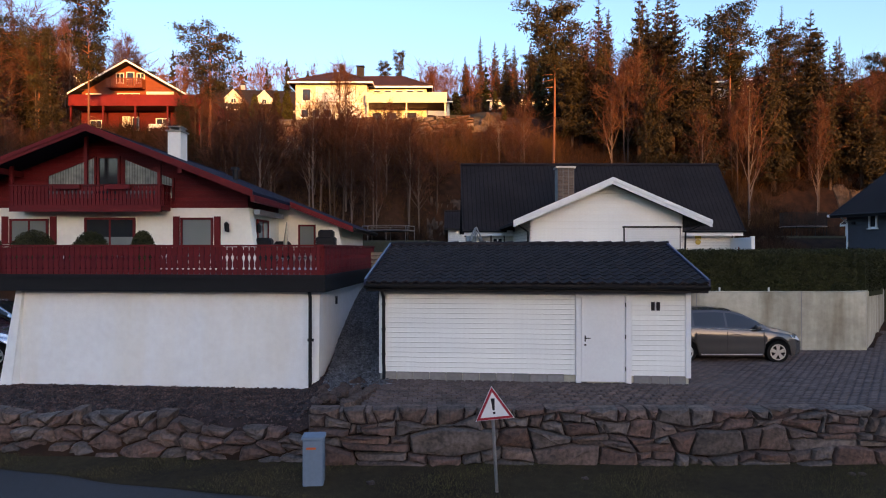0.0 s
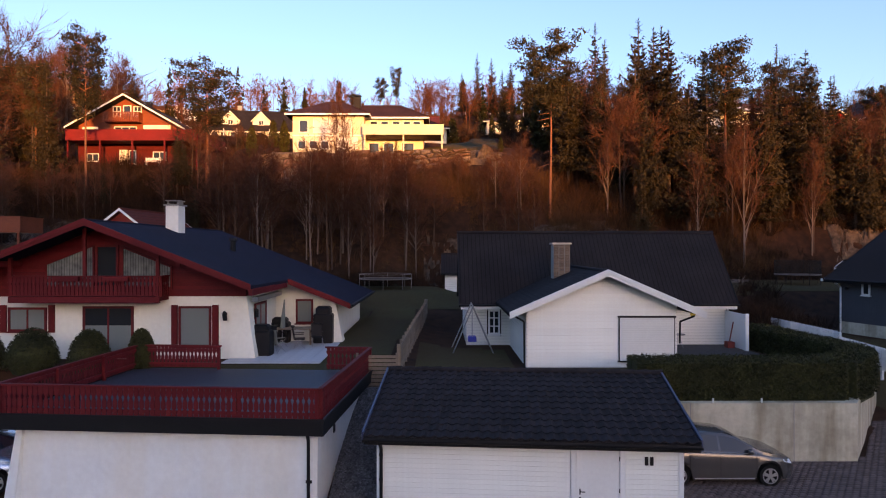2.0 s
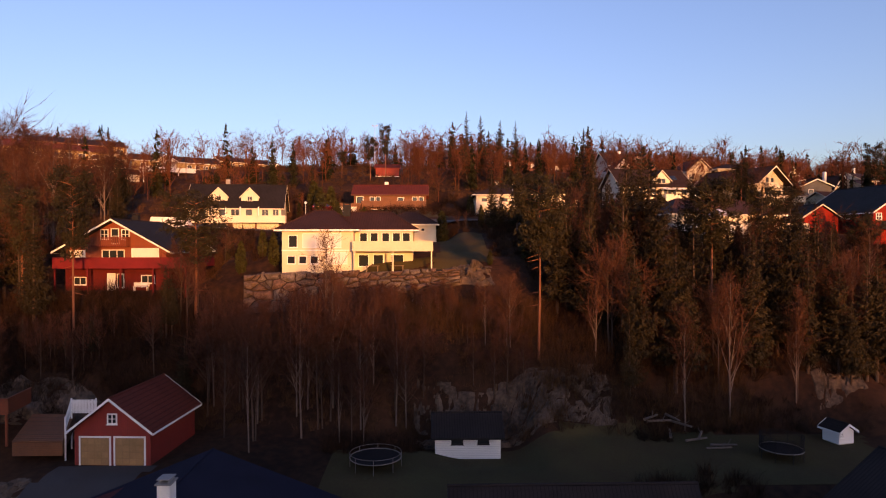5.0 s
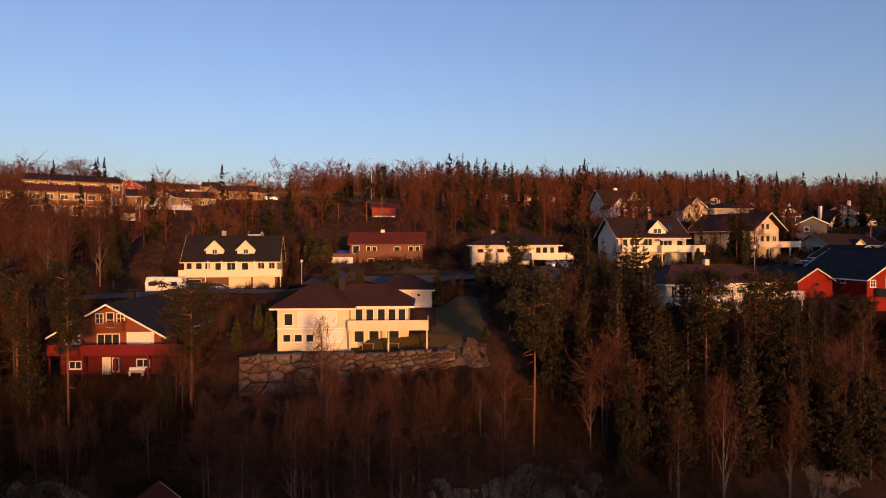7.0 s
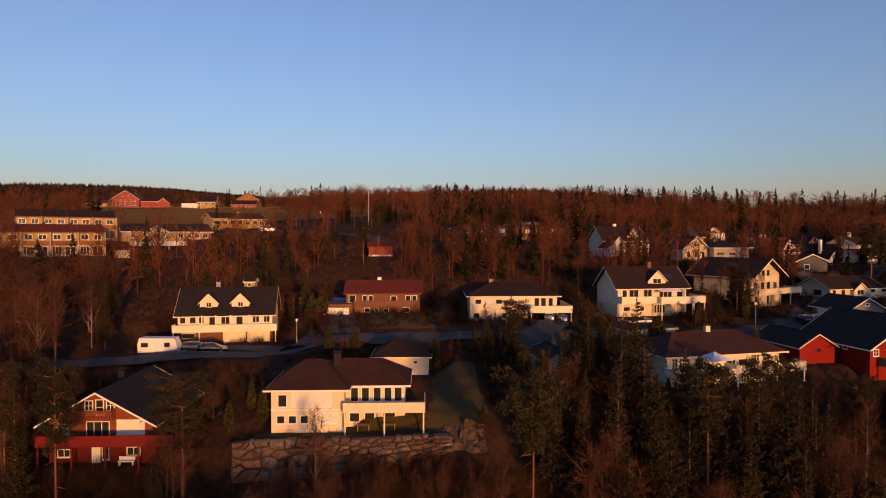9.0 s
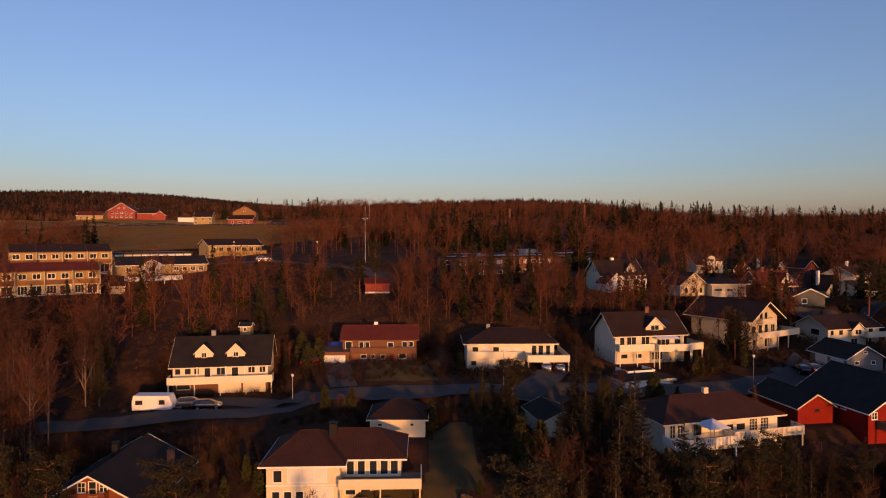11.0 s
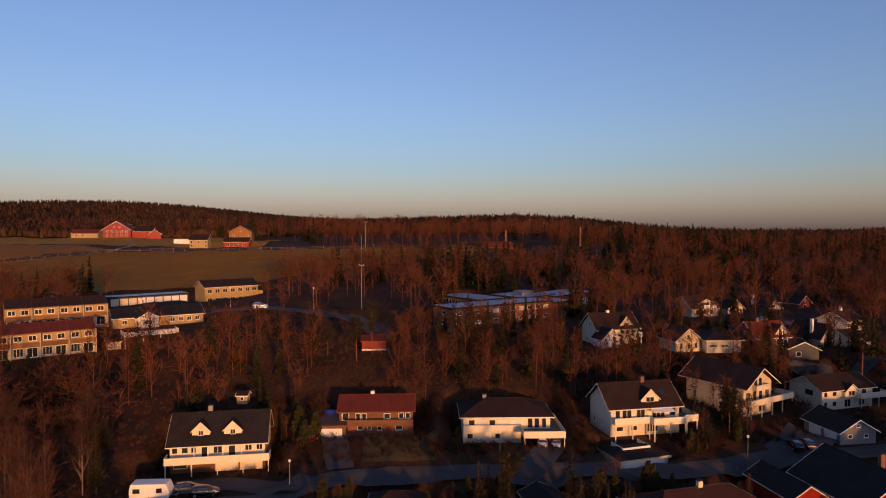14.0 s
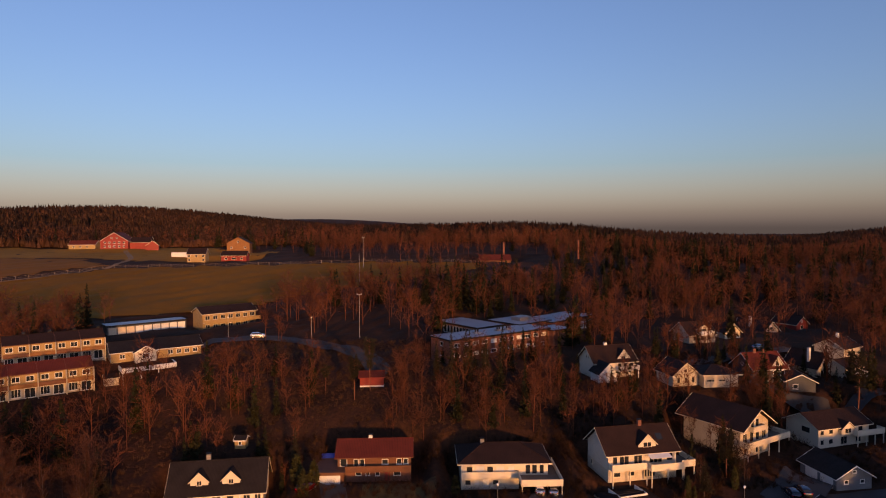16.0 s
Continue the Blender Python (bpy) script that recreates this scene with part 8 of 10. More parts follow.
def spruce_fine(seed, boughs=330, per=20, wide=0.17, start=0.06, ragged=0.35):
    """A spruce of height 1: boughs in loose whorls, each hung with slim needle sprays."""
    rnd = np.random.RandomState(seed)
    t = start + (0.985 - start) * (1 - np.sqrt(rnd.uniform(0.0, 1.0, boughs)))
    t = np.round(t * 34) / 34 * 0.6 + t * 0.4
    a = rnd.uniform(0, 2 * np.pi, boughs)
    side = 1 + ragged * 0.6 * np.sin(a + seed) + ragged * np.sin(t * 23 + seed * 1.7) * 0.4
    R = (wide * (1 - t) ** 0.8 * rnd.uniform(0.45, 1.2, boughs) * side + 0.012) * np.where(t < 0.2, 0.55 + 2.2 * t, 1.0)
    u = (np.arange(per)[None, :] + rnd.uniform(0, 1, (boughs, per))) / per
    fall = rnd.uniform(0.1, 0.55, (boughs, 1)) * (1.2 - t[:, None])
    z = t[:, None] + R[:, None] * (0.25 * u - fall * u + 0.28 * u ** 4)
    r = R[:, None] * u
    c = np.stack([r * np.cos(a)[:, None], r * np.sin(a)[:, None], z], 2).reshape(-1, 3)
    n = len(c)
    out = np.repeat(np.stack([np.cos(a), np.sin(a), -0.5 + 0 * a], 1), per, 0)
    L = (0.010 + 0.20 * R[:, None] * (1.05 - 0.55 * u)).reshape(-1, 1) * rnd.uniform(0.6, 1.25, (n, 1))
    cross = np.stack([-out[:, 1], out[:, 0], np.zeros(n)], 1) * rnd.choice([-1.0, 1.0], (n, 1))
    tip = c + (out * 0.45 + cross * rnd.uniform(0.1, 1.0, (n, 1)) + np.array([0, 0, -0.35]) + rnd.normal(0, 0.22, (n, 3))) * L
    v, f = slivers(c, tip, 0.0021 + 0.13 * L[:, 0], rnd)
    k = 90
    tt = rnd.uniform(0.9, 0.995, k)
    b = np.stack([rnd.normal(0, 0.0012, k), rnd.normal(0, 0.0012, k), tt], 1)
    e = b + rnd.normal(0, 1, (k, 3)) * (0.016 * (1.02 - tt) / 0.12 + 0.003)[:, None] + np.array([0, 0, 0.008])
    return join([(v, f), slivers(b, e, np.full(k, 0.0016), rnd)])


def spruce(seed, boughs=330, clumps=8, wide=0.175, start=0.05, size=1.0):
    """A far spruce of height 1: drooping boughs at random heights, each a string of ragged needle sprays."""
    rnd = np.random.RandomState(seed)
    t = start + (1 - start) * (1 - np.sqrt(rnd.uniform(0.0, 1.0, boughs)))
    lump = 0.8 + 0.3 * np.sin(t * 40 + seed) * (1 - t)
    a = rnd.uniform(0, 2 * np.pi, boughs)
    R = (wide * (1 - t) ** 0.78 * rnd.uniform(0.55, 1.15, boughs) * lump + 0.010) * np.where(t < 0.2, 0.6 + 2 * t, 1.0)
    u = (np.arange(clumps)[None, :] + rnd.uniform(0.1, 1.0, (boughs, clumps))) / clumps
    r = R[:, None] * u
    z = t[:, None] + R[:, None] * (0.12 * u - 0.42 * u * u) + rnd.normal(0, 0.006, u.shape)
    c = np.stack([r * np.cos(a)[:, None], r * np.sin(a)[:, None], z], 2).reshape(-1, 3)
    w = (0.010 + 0.020 * (R[:, None] / wide) * (1.15 - 0.5 * u)).reshape(-1, 1) * size
    n = len(c)
    e1, e2, e3 = (rnd.normal(0, 1, (n, 3)) * w * np.array([1, 1, 0.8]) for _ in range(3))
    e3[:, 2] -= w[:, 0] * 0.9
    v = np.stack([c + e1, c + e2, c + e3], 1).reshape(-1, 3)
    k = 40
    tt = rnd.uniform(0.9, 1.02, k)
    tc = np.stack([np.zeros(k), np.zeros(k), tt], 1)
    tw_ = rnd.normal(0, 1, (k, 3, 3)) * np.array([1, 1, 1.6]) * (0.012 * (1.06 - tt) / 0.12 + 0.002)[:, None, None]
    v = np.concatenate([v, (tc[:, None, :] + tw_).reshape(-1, 3)])
    return v, np.arange(len(v)).reshape(-1, 3)


def pine(seed, limbs=30, clumps=6, per=46, bottom=0.45, wide=0.15, trunk=0.0115):
    """A pine of height 1: returns trunk with limbs, and the needle clumps."""
    rnd = np.random.RandomState(seed)
    tv, tf_ = trunk_arr(0.98, trunk, 7, 0.014)
    W, N = [(tv, tf_)], []
    for i in range(limbs):
        t = bottom + (0.97 - bottom) * (i / limbs) ** 0.9
        a = i * 2.4 + rnd.uniform(-0.5, 0.5)
        L = wide * (0.35 + 0.9 * np.sin(np.pi * min(1, 0.18 + 0.8 * (1 - (t - bottom) / (1 - bottom))) ** 0.8)) * rnd.uniform(0.55, 1.1)
        d = np.array([np.cos(a), np.sin(a), rnd.uniform(0.0, 0.45)])
        p0, p1 = np.array([0, 0, t]), np.array([0, 0, t]) + d * L
        b, f = slivers(np.array([p0, p0]), np.array([p1, p1]), np.array([0.005, 0.004]), rnd)
        W.append((b, f))
        for k in range(clumps):
            c = p0 + (p1 - p0) * rnd.uniform(0.45, 1.1) + rnd.normal(0, 0.018, 3)
            q = c + rnd.normal(0, 1, (per, 3)) * np.array([0.024, 0.024, 0.013])
            e1, e2 = rnd.normal(0, 0.0032, (per, 3)), rnd.normal(0, 0.0092, (per, 3))
            N.append(np.stack([q + e1, q + e2, q - e1 - e2 * 0.5], 1).reshape(-1, 3))
    for i in range(9):
        t, a = rnd.uniform(0.25, bottom + 0.05), rnd.uniform(0, 6.28)
        p0 = np.array([0, 0, t])
        W.append(slivers(np.array([p0]), np.array([p0 + np.array([np.cos(a), np.sin(a), -0.2]) * rnd.uniform(0.04, 0.11)]), np.array([0.003]), rnd))
    n = np.concatenate(N)
    return join(W), (n, np.arange(len(n)).reshape(-1, 3))


def bare(seed, limbs=22, br=9, tw=9, wide=0.22, low=0.18, spread=0.75, trunk_r=0.0085, fat=1.0):
    """A leafless broad-leaved tree of height 1: trunk with limbs, and twigs."""
    rnd = np.random.RandomState(seed)
    W, T = [trunk_arr(0.93, trunk_r, 6, 0.02)], []
    for i in range(limbs):
        t = low + (0.9 - low) * (i + rnd.rand()) / limbs
        a = rnd.uniform(0, 6.28)
        L = wide * (1.15 - 0.8 * t) * rnd.uniform(0.7, 1.4)
        up = rnd.uniform(0.7, 1.6)
        d = np.array([np.cos(a) * spread, np.sin(a) * spread, up])
        p0 = np.array([0.015 * np.sin(t * 2.2), 0, t * 0.93])
        p1 = p0 + d * L
        p1[2] = min(p1[2], 0.99)
        W.append(slivers(np.array([p0, p0]), np.array([p1, p1]), np.array([0.0045, 0.0045]) * (1.2 - t), rnd))
        for j in range(br):
            q0 = p0 + (p1 - p0) * rnd.uniform(0.25, 1.0)
            q1 = q0 + (d * 0.5 + rnd.normal(0, 0.55, 3)) * L * rnd.uniform(0.35, 0.7)
            q1[2] = min(q1[2], 1.0)
            T.append(slivers(np.array([q0]), np.array([q1]), np.array([0.0022 * fat]), rnd))
            b = q0 + (q1 - q0) * rnd.uniform(0.2, 1, (tw, 1))
            e = b + ((q1 - q0) * 0.5 + rnd.normal(0, 0.03, (tw, 3)) + np.array([0, 0, 0.012])) * rnd.uniform(0.5, 1.2, (tw, 1))
            T.append(slivers(b, e, np.full(tw, 0.0011 * fat), rnd))
    return join(W), join(T)


def thuja(seed, n=900):
    rnd = np.random.RandomState(seed)
    t = rnd.uniform(0, 1, n) ** 1.1
    a = rnd.uniform(0, 6.28, n)
    R = 0.17 * np.sin(np.pi * np.clip(0.12 + 0.88 * t, 0, 1)) ** 0.7 * (1.05 - 0.45 * t) * rnd.uniform(0.75, 1.1, n)
    c = np.stack([R * np.cos(a), R * np.sin(a), t * 0.96], 1)
    e1, e2 = rnd.normal(0, 0.022, (n, 3)), rnd.normal(0, 0.022, (n, 3)) + np.array([0, 0, 0.02])
    v = np.stack([c + e1, c - e1, c + e2 * 1.6], 1).reshape(-1, 3)
    return v, np.arange(3 * n).reshape(-1, 3)


def proto(name, arrs, mat):
    me = arr_mesh(name, *arrs)
    me.materials.append(mat)
    return me


SPRUCE_ARR = [spruce_fine(11 + k, 300 + 30 * k, 20, 0.135 + 0.014 * k, 0.07 + 0.05 * k, 0.5) for k in range(4)]
PINE_ARR = [pine(21 + k, bottom=0.42 + 0.08 * k) for k in range(3)] + [pine(27, 28, 6, 46, 0.60, 0.14, 0.0088)]
BARE_ARR = [bare(31 + k, limbs=19 + 2 * k, low=0.2 + 0.05 * k, spread=0.55 + 0.1 * k) for k in range(4)]
THUJA_ARR = [thuja(41)]
T_TRUNK = proto("trunk", trunk_arr(0.96, 0.015), M_BARK)
T_SPRUCE = [proto("crown", a, M_SPRUCE) for a in SPRUCE_ARR]
T_PINE = [(proto("trunk", a, M_PBARK), proto("crown", b, M_PINE)) for a, b in PINE_ARR]
T_BARE = [(proto("trunk", a, M_BARK if k % 2 else M_BIRCH), proto("crown", b, M_TWIG)) for k, (a, b) in enumerate(BARE_ARR)]
T_THUJA = [proto("crown", a, M_THUJA) for a in THUJA_ARR]
rt = np.random.RandomState(77)
LABELS = {"spruce": "dark green spruce tree with drooping boughs on the slope", "pine": "tall pine tree with bare orange trunk and high crown", "birch": "leafless birch tree with pale thin trunk", "bare": "leafless broad-leaved tree with reddish-brown twigs", "thuja": "narrow evergreen garden conifer"}


def tree(kind, x, y, h, z=None, wide=1.0, k=None):
    z = gz(x, y) if z is None else z
    k = rt.randint(0, 12) if k is None else k
    s = Matrix.Diagonal((h * wide, h * wide, h, 1))
    ob = thing(kind + "_tree", LABELS[kind], "tree", pose(x, y, z, 0, 0, rt.uniform(0, 360)))
    if kind == "spruce":
        tr, cr = T_TRUNK, T_SPRUCE[k % 4]
    elif kind == "pine":
        tr, cr = T_PINE[3 if k == 33 else k % 3]
    elif kind == "thuja":
        tr, cr = T_TRUNK, T_THUJA[0]
    elif kind == "birch":
        tr, cr = T_BARE[(k % 2) * 2]
    else:
        tr, cr = T_BARE[(k % 2) * 2 + 1]
    part("trunk", tr, None, ob, m=s)
    part("crown", cr, None, ob, m=s)
    return ob


# trees that stand out: kind, x, y, height of the top over the datum, spread
for kind, x, y, top, wd, k in (("pine", 10.6, 60.5, 27.4, 0.95, 33), ("pine", -35.0, 62.0, 28.4, 0.7, 1), ("pine", -24.6, 66.0, 26.4, 1.15, 1), ("spruce", 19.9, 80.0, 36.0, 0.95, 0), ("spruce", 19.4, 62.0, 28.0, 0.95, 1),
                           ("spruce", 22.9, 62.5, 29.0, 0.9, 2), ("spruce", 16.4, 63.5, 25.5, 0.9, 1), ("pine", 29.3, 64.0, 27.6, 1.0, 2), ("spruce", 33.5, 62.0, 27.4, 0.85, 0), ("spruce", 35.2, 60.0, 26.2, 0.95, 2), ("spruce", 25.9, 60.5, 23.5, 1.0, 0),
                           ("spruce", 18.3, 56.5, 15.0, 1.1, 1), ("spruce", 30.8, 58.5, 22.0, 0.9, 1), ("spruce", 13.6, 66.0, 25.0, 1.0, 2), ("spruce", 38.6, 61.0, 24.0, 1.0, 0), ("spruce", 8.3, 139.0, 50.5, 0.9, 0), ("spruce", 11.6, 141.0, 50.0, 1.0, 1), ("spruce", 15.8, 139.0, 48.5, 1.0, 2), ("spruce", 19.6, 141.5, 49.0, 0.9, 0),
                           ("spruce", 5.0, 142.0, 47.0, 0.9, 2), ("pine", -12.9, 138.0, 44.5, 0.9, 1), ("pine", -9.8, 141.0, 48.0, 0.7, 0), ("pine", -19.6, 141.0, 42.0, 1.0, 2), ("pine", 13.6, 91.0, 31.4, 1.2, 2), ("pine", 56.0, 111.0, 35.8, 1.15, 0), ("pine", 102.0, 141.0, 43.5, 0.9, 1),
                           ("spruce", 20.6, 78.0, 33.2, 1.0, 1), ("spruce", 25.5, 74.5, 33.5, 1.1, 1), ("spruce", 23.6, 72.5, 30.5, 1.1, 2), ("spruce", 34.8, 72.0, 25.0, 1.2, 0), ("spruce", 43.7, 72.0, 24.5, 1.1, 1), ("spruce", 29.5, 70.0, 29.0, 1.0, 2), ("spruce", 21.0, 66.0, 31.5, 1.0, 0), ("spruce", 39.0, 70.0, 25.0, 1.1, 2), ("spruce", 48.0, 73.0, 24.0, 1.1, 0), ("birch", -10.9, 66.0, 23.2, 0.9, 0), ("birch", -8.6, 55.5, 20.0, 0.9, 0), ("birch", 27.3, 55.8, 19.0, 0.8, 0), ("birch", 23.0, 55.2, 16.0, 0.9, 2), ("birch", -19.6, 57.0, 17.5, 0.8, 2), ("birch", -14.6, 50.5, 15.5, 0.8, 0),
                           ("spruce", -39.5, 63.0, 26.0, 0.9, 1), ("spruce", -44.0, 61.0, 24.5, 0.9, 0), ("thuja", -22.2, 74.0, 21.6, 1.0, 0), ("thuja", -20.6, 77.5, 23.0, 1.0, 0), ("thuja", -18.9, 76.0, 22.6, 1.0, 0), ("thuja", 7.3, 75.0, 20.4, 1.2, 0), ("thuja", 1.8, 90.5, 26.0, 1.2, 0),
                           ("thuja", -19.0, 109.0, 31.0, 1.3, 0), ("thuja", -20.6, 112.5, 32.5, 1.3, 0), ("thuja", -17.6, 112.0, 31.5, 1.3, 0), ("spruce", -21.5, 116.0, 36.5, 0.9, 1), ("thuja", 7.2, 109.0, 29.5, 1.2, 0), ("bare", -66.0, 95.6, 44.0, 1.2, 1), ("bare", -62.0, 98.0, 40.5, 1.1, 3), ("spruce", 37.0, 74.0, 24.4, 1.1, 3), ("spruce", 41.2, 74.0, 24.2, 1.1, 1), ("spruce", 46.2, 74.0, 24.4, 1.1, 0), ("bare", -71.0, 93.0, 39.0, 1.1, 1),
                           ("pine", 36.6, 68.0, 27.3, 0.85, 0), ("pine", 39.9, 69.0, 27.2, 0.8, 1), ("spruce", 23.6, 66.5, 30.8, 1.15, 1), ("pine", 47.6, 68.0, 24.6, 0.8, 2)):
    z = gz(x, y)
    tree(kind, x, y, top - z, z, wd, k)


def clear(x, y, margin=1.5):
    """Away from houses, roads and open ground?"""
    for px, py, hw, hd, c, s, pz, reach in PADS:
        dx, dy = x - px, y - py
        if abs(c * dx + s * dy) < hw + margin and abs(-s * dx + c * dy) < hd + margin:
            return False
    return True


LANE = np.array([(-75, 84), (-40.5, 91), (-28, 94), (-20.8, 95.5), (-15.4, 97.9), (-10, 99.6), (-3, 99.9), (5.5, 100.2), (18, 100.5), (30, 100.5), (44, 99.6), (58, 102.5), (72, 104.5), (90, 107), (125, 122)], float)


def on_lane(x, y):
    return abs(y - np.interp(x, LANE[:, 0], LANE[:, 1])) < 5 and -75 < x < 125


FAR_SP, FAR_BA = [], []
# woods near by, each tree a thing: (x0, x1, y0, y1, count, kinds, height low, height high)
# first row: trees added out of view at the right, to shade the grey garage
WOODS = [(78, 125, 55, 95, 60, ("spruce", "spruce", "pine"), 10, 15), (-15, 6, 65.5, 70.8, 60, ("bare", "birch", "bare"), 3.5, 8), (-22, 9, 57, 70, 78, ("bare", "bare", "bare", "birch"), 3.5, 9), (-24, -1, 52, 58, 30, ("birch", "bare", "bare"), 7, 12), (12, 46, 57, 70, 46, ("spruce", "birch", "spruce", "bare", "spruce"), 8, 15), (14, 60, 66, 78, 44, ("spruce", "spruce", "bare", "birch"), 7, 13), (34, 64, 54, 64, 20, ("bare", "birch", "spruce"), 8, 13),
         (-64, -38, 50, 72, 54, ("spruce", "bare", "bare", "pine"), 8, 14), (-52, -36, 44, 60, 18, ("spruce", "bare"), 8, 13), (-36, -22, 55, 67, 24, ("bare", "bare", "spruce"), 6, 9), (60, 116, 138, 168, 26, ("spruce", "bare", "pine"), 6, 10), (-44, -24, 72, 92, 10, ("bare", "spruce"), 6, 10), (-100, -46, 84, 112, 56, ("bare", "birch", "bare", "spruce"), 9, 15), (-100, -44, 112, 148, 64, ("bare", "bare", "birch", "spruce"), 9, 14), (-44, -22, 122, 150, 30, ("bare", "bare", "spruce"), 7, 11),
         (-6, 8, 124, 152, 26, ("birch", "bare", "bare"), 6, 10), (8, 34, 124, 152, 40, ("bare", "bare", "spruce"), 7, 11), (26, 60, 124, 144, 40, ("bare", "spruce", "birch"), 5, 9), (54, 96, 132, 148, 26, ("spruce", "bare"), 7, 11), (44, 62, 74, 82, 14, ("pine", "spruce", "bare"), 6, 9), (48, 60, 104, 122, 14, ("spruce", "bare"), 6, 9), (8, 32, 76, 96, 14, ("spruce", "thuja"), 6, 10), (-74, -47, 79, 95, 26, ("birch",), 9, 14), (-75, -25, 80, 93, 46, ("bare", "bare", "birch", "spruce"), 5, 9), (-20, 16, 92, 97, 22, ("bare", "thuja"), 2, 4), (20, 60, 90, 97, 20, ("bare", "spruce", "thuja"), 3, 6), (-46, -22, 112, 124, 16, ("bare", "bare", "spruce"), 5, 8), (44, 64, 100, 108, 8, ("bare", "thuja"), 2, 4), (60, 120, 126, 142, 26, ("bare", "spruce", "birch"), 4, 8), (0, 40, 150, 166, 46, ("bare", "spruce", "bare", "birch"), 4, 8), (60, 118, 160, 176, 20, ("bare", "spruce"), 4, 8)]
for x0, x1, y0, y1, n, kinds, h0, h1 in WOODS:
    done, tries = 0, 0
    while done < n and tries < n * 12:
        tries += 1
        x, y = rt.uniform(x0, x1), rt.uniform(y0, y1)
        if clear(x, y) and not on_lane(x, y) and not (-9 < x < 4 and 103 < y < 114):
            h = rt.uniform(h0, h1)
            cap = 14.6 if -23 < x < -15.5 and 62 < y < 72 else 17.3 if -15.5 <= x < 7 and 62 < y < 72 else 17.2 if -22 < x < 7 and y < 72 else 15.4 if -43 < x < -26 and y < 69 else 23.6 if -47 < x < -22 and 71 < y < 104 else 24.0 if 27 < x < 62 and 72.5 < y < 82 else 25.8 if 27 < x < 62 and 64 < y <= 72.5 else min(99, 22.5 - 0.14 * max(0.0, x - 30)) if 11 < x < 66 and 53 < y <= 64 else 99
            if gz(x, y) + h > cap:
                h = max(1.6, cap - gz(x, y) - rt.uniform(0, 1.5))
            kind, wd = kinds[rt.randint(len(kinds))], rt.uniform(0.8, 1.15)
            if y > 112 and kind != "thuja":
                (FAR_SP if kind in ("spruce", "pine") else FAR_BA).append((x, y, h, wd))
            else:
                tree(kind, x, y, h, None, wd)
            done += 1


# far woods: one joined object a kind
def forest(name, label, spots, arrs, mat, seed):
    rnd = np.random.RandomState(seed)
    vs, fs, k = [], [], 0
    for x, y, h, w in spots:
        v, f = arrs[rnd.randint(len(arrs))]
        a = rnd.uniform(0, 6.28)
        c, s = np.cos(a), np.sin(a)
        q = np.stack([(v[:, 0] * c - v[:, 1] * s) * h * w + x, (v[:, 0] * s + v[:, 1] * c) * h * w + y, v[:, 2] * h + gz(x, y)], 1)
        vs.append(q)
        fs.append(f + k)
        k += len(v)
    ob = new(name, arr_mesh(name, np.concatenate(vs), np.concatenate(fs)))
    ob.data.materials.append(mat)
    return tagged(ob, label, "woods", kind="stuff")


def in_poly(x, y, poly):
    r = False
    for (ax, ay), (bx, by) in zip(poly, poly[1:] + poly[:1]):
        if (ay > y) != (by > y) and x < (bx - ax) * (y - ay) / (by - ay) + ax:
            r = not r
    return r


OPEN = [[(-330, 195), (-120, 195), (-60, 205), (-36, 236), (40, 296), (38, 322), (-20, 322), (-60, 345), (-75, 380), (-150, 432), (-470, 445), (-470, 235)], [(20, 262), (68, 268), (68, 346), (20, 346)]]
M_FSPRUCE = island_vary(material("far_spruce", (0.024, 0.023, 0.010), (0.012, 0.014, 0.007), 0.9, 0.02, 0.3, 0, 0, world_space=True, spec=0.1), 0.25)
M_FBARE = island_vary(material("far_bare_wood", (0.130, 0.047, 0.025), (0.075, 0.029, 0.017), 0.9, 0.02, 0.3, 0, 0, world_space=True, spec=0.1), 0.3)
sp_near, ba_near = FAR_SP, FAR_BA
for _ in range(4200):
    y = rt.uniform(0, 1) ** 1.3 * 330 + 150
    x = rt.uniform(-1, 1) * (y * 0.78 + 20)
    if any(in_poly(x, y, o) for o in OPEN) or not clear(x, y, 3) or (y < 166 and abs(x) < 62) or (-90 < x < -44 and 150 < y < 205) or (62 < x < 135 and 140 < y < 212 and rt.rand() < 0.72):
        continue
    if (-34 < x < -4 and 146 < y < 180) or (x < -44 and y < 160) or (y > 440 and rt.rand() < 0.5):
        continue
    if y < 215 and -60 < x < 6 and rt.rand() < 0.6:
        continue
    mix = 0.0 if y < 215 and -60 < x < 6 else 0.2 + 0.25 * np.sin(x * 0.02 + 2 * np.sin(y * 0.011)) + 0.2 * (x > 130)
    h = rt.uniform(8, 14)
    if rt.rand() < mix:
        sp_near.append((x, y, h, rt.uniform(0.8, 1.2)))
    else:
        ba_near.append((x, y, h * 0.95, rt.uniform(0.9, 1.4)))
mid_spruce = [spruce(61 + k, 90, 4, wide=0.19, size=1.8) for k in range(3)]
mid_bare = [join(bare(81 + k, 12, 7, 5, wide=0.25, trunk_r=0.0075, fat=2.3)) for k in range(3)]


forest("spruce_wood", "dark spruces in the woods above the village", sp_near, mid_spruce, M_FSPRUCE, 1)
forest("bare_wood", "leafless reddish-brown woods above the village", ba_near, mid_bare, M_FBARE, 2)


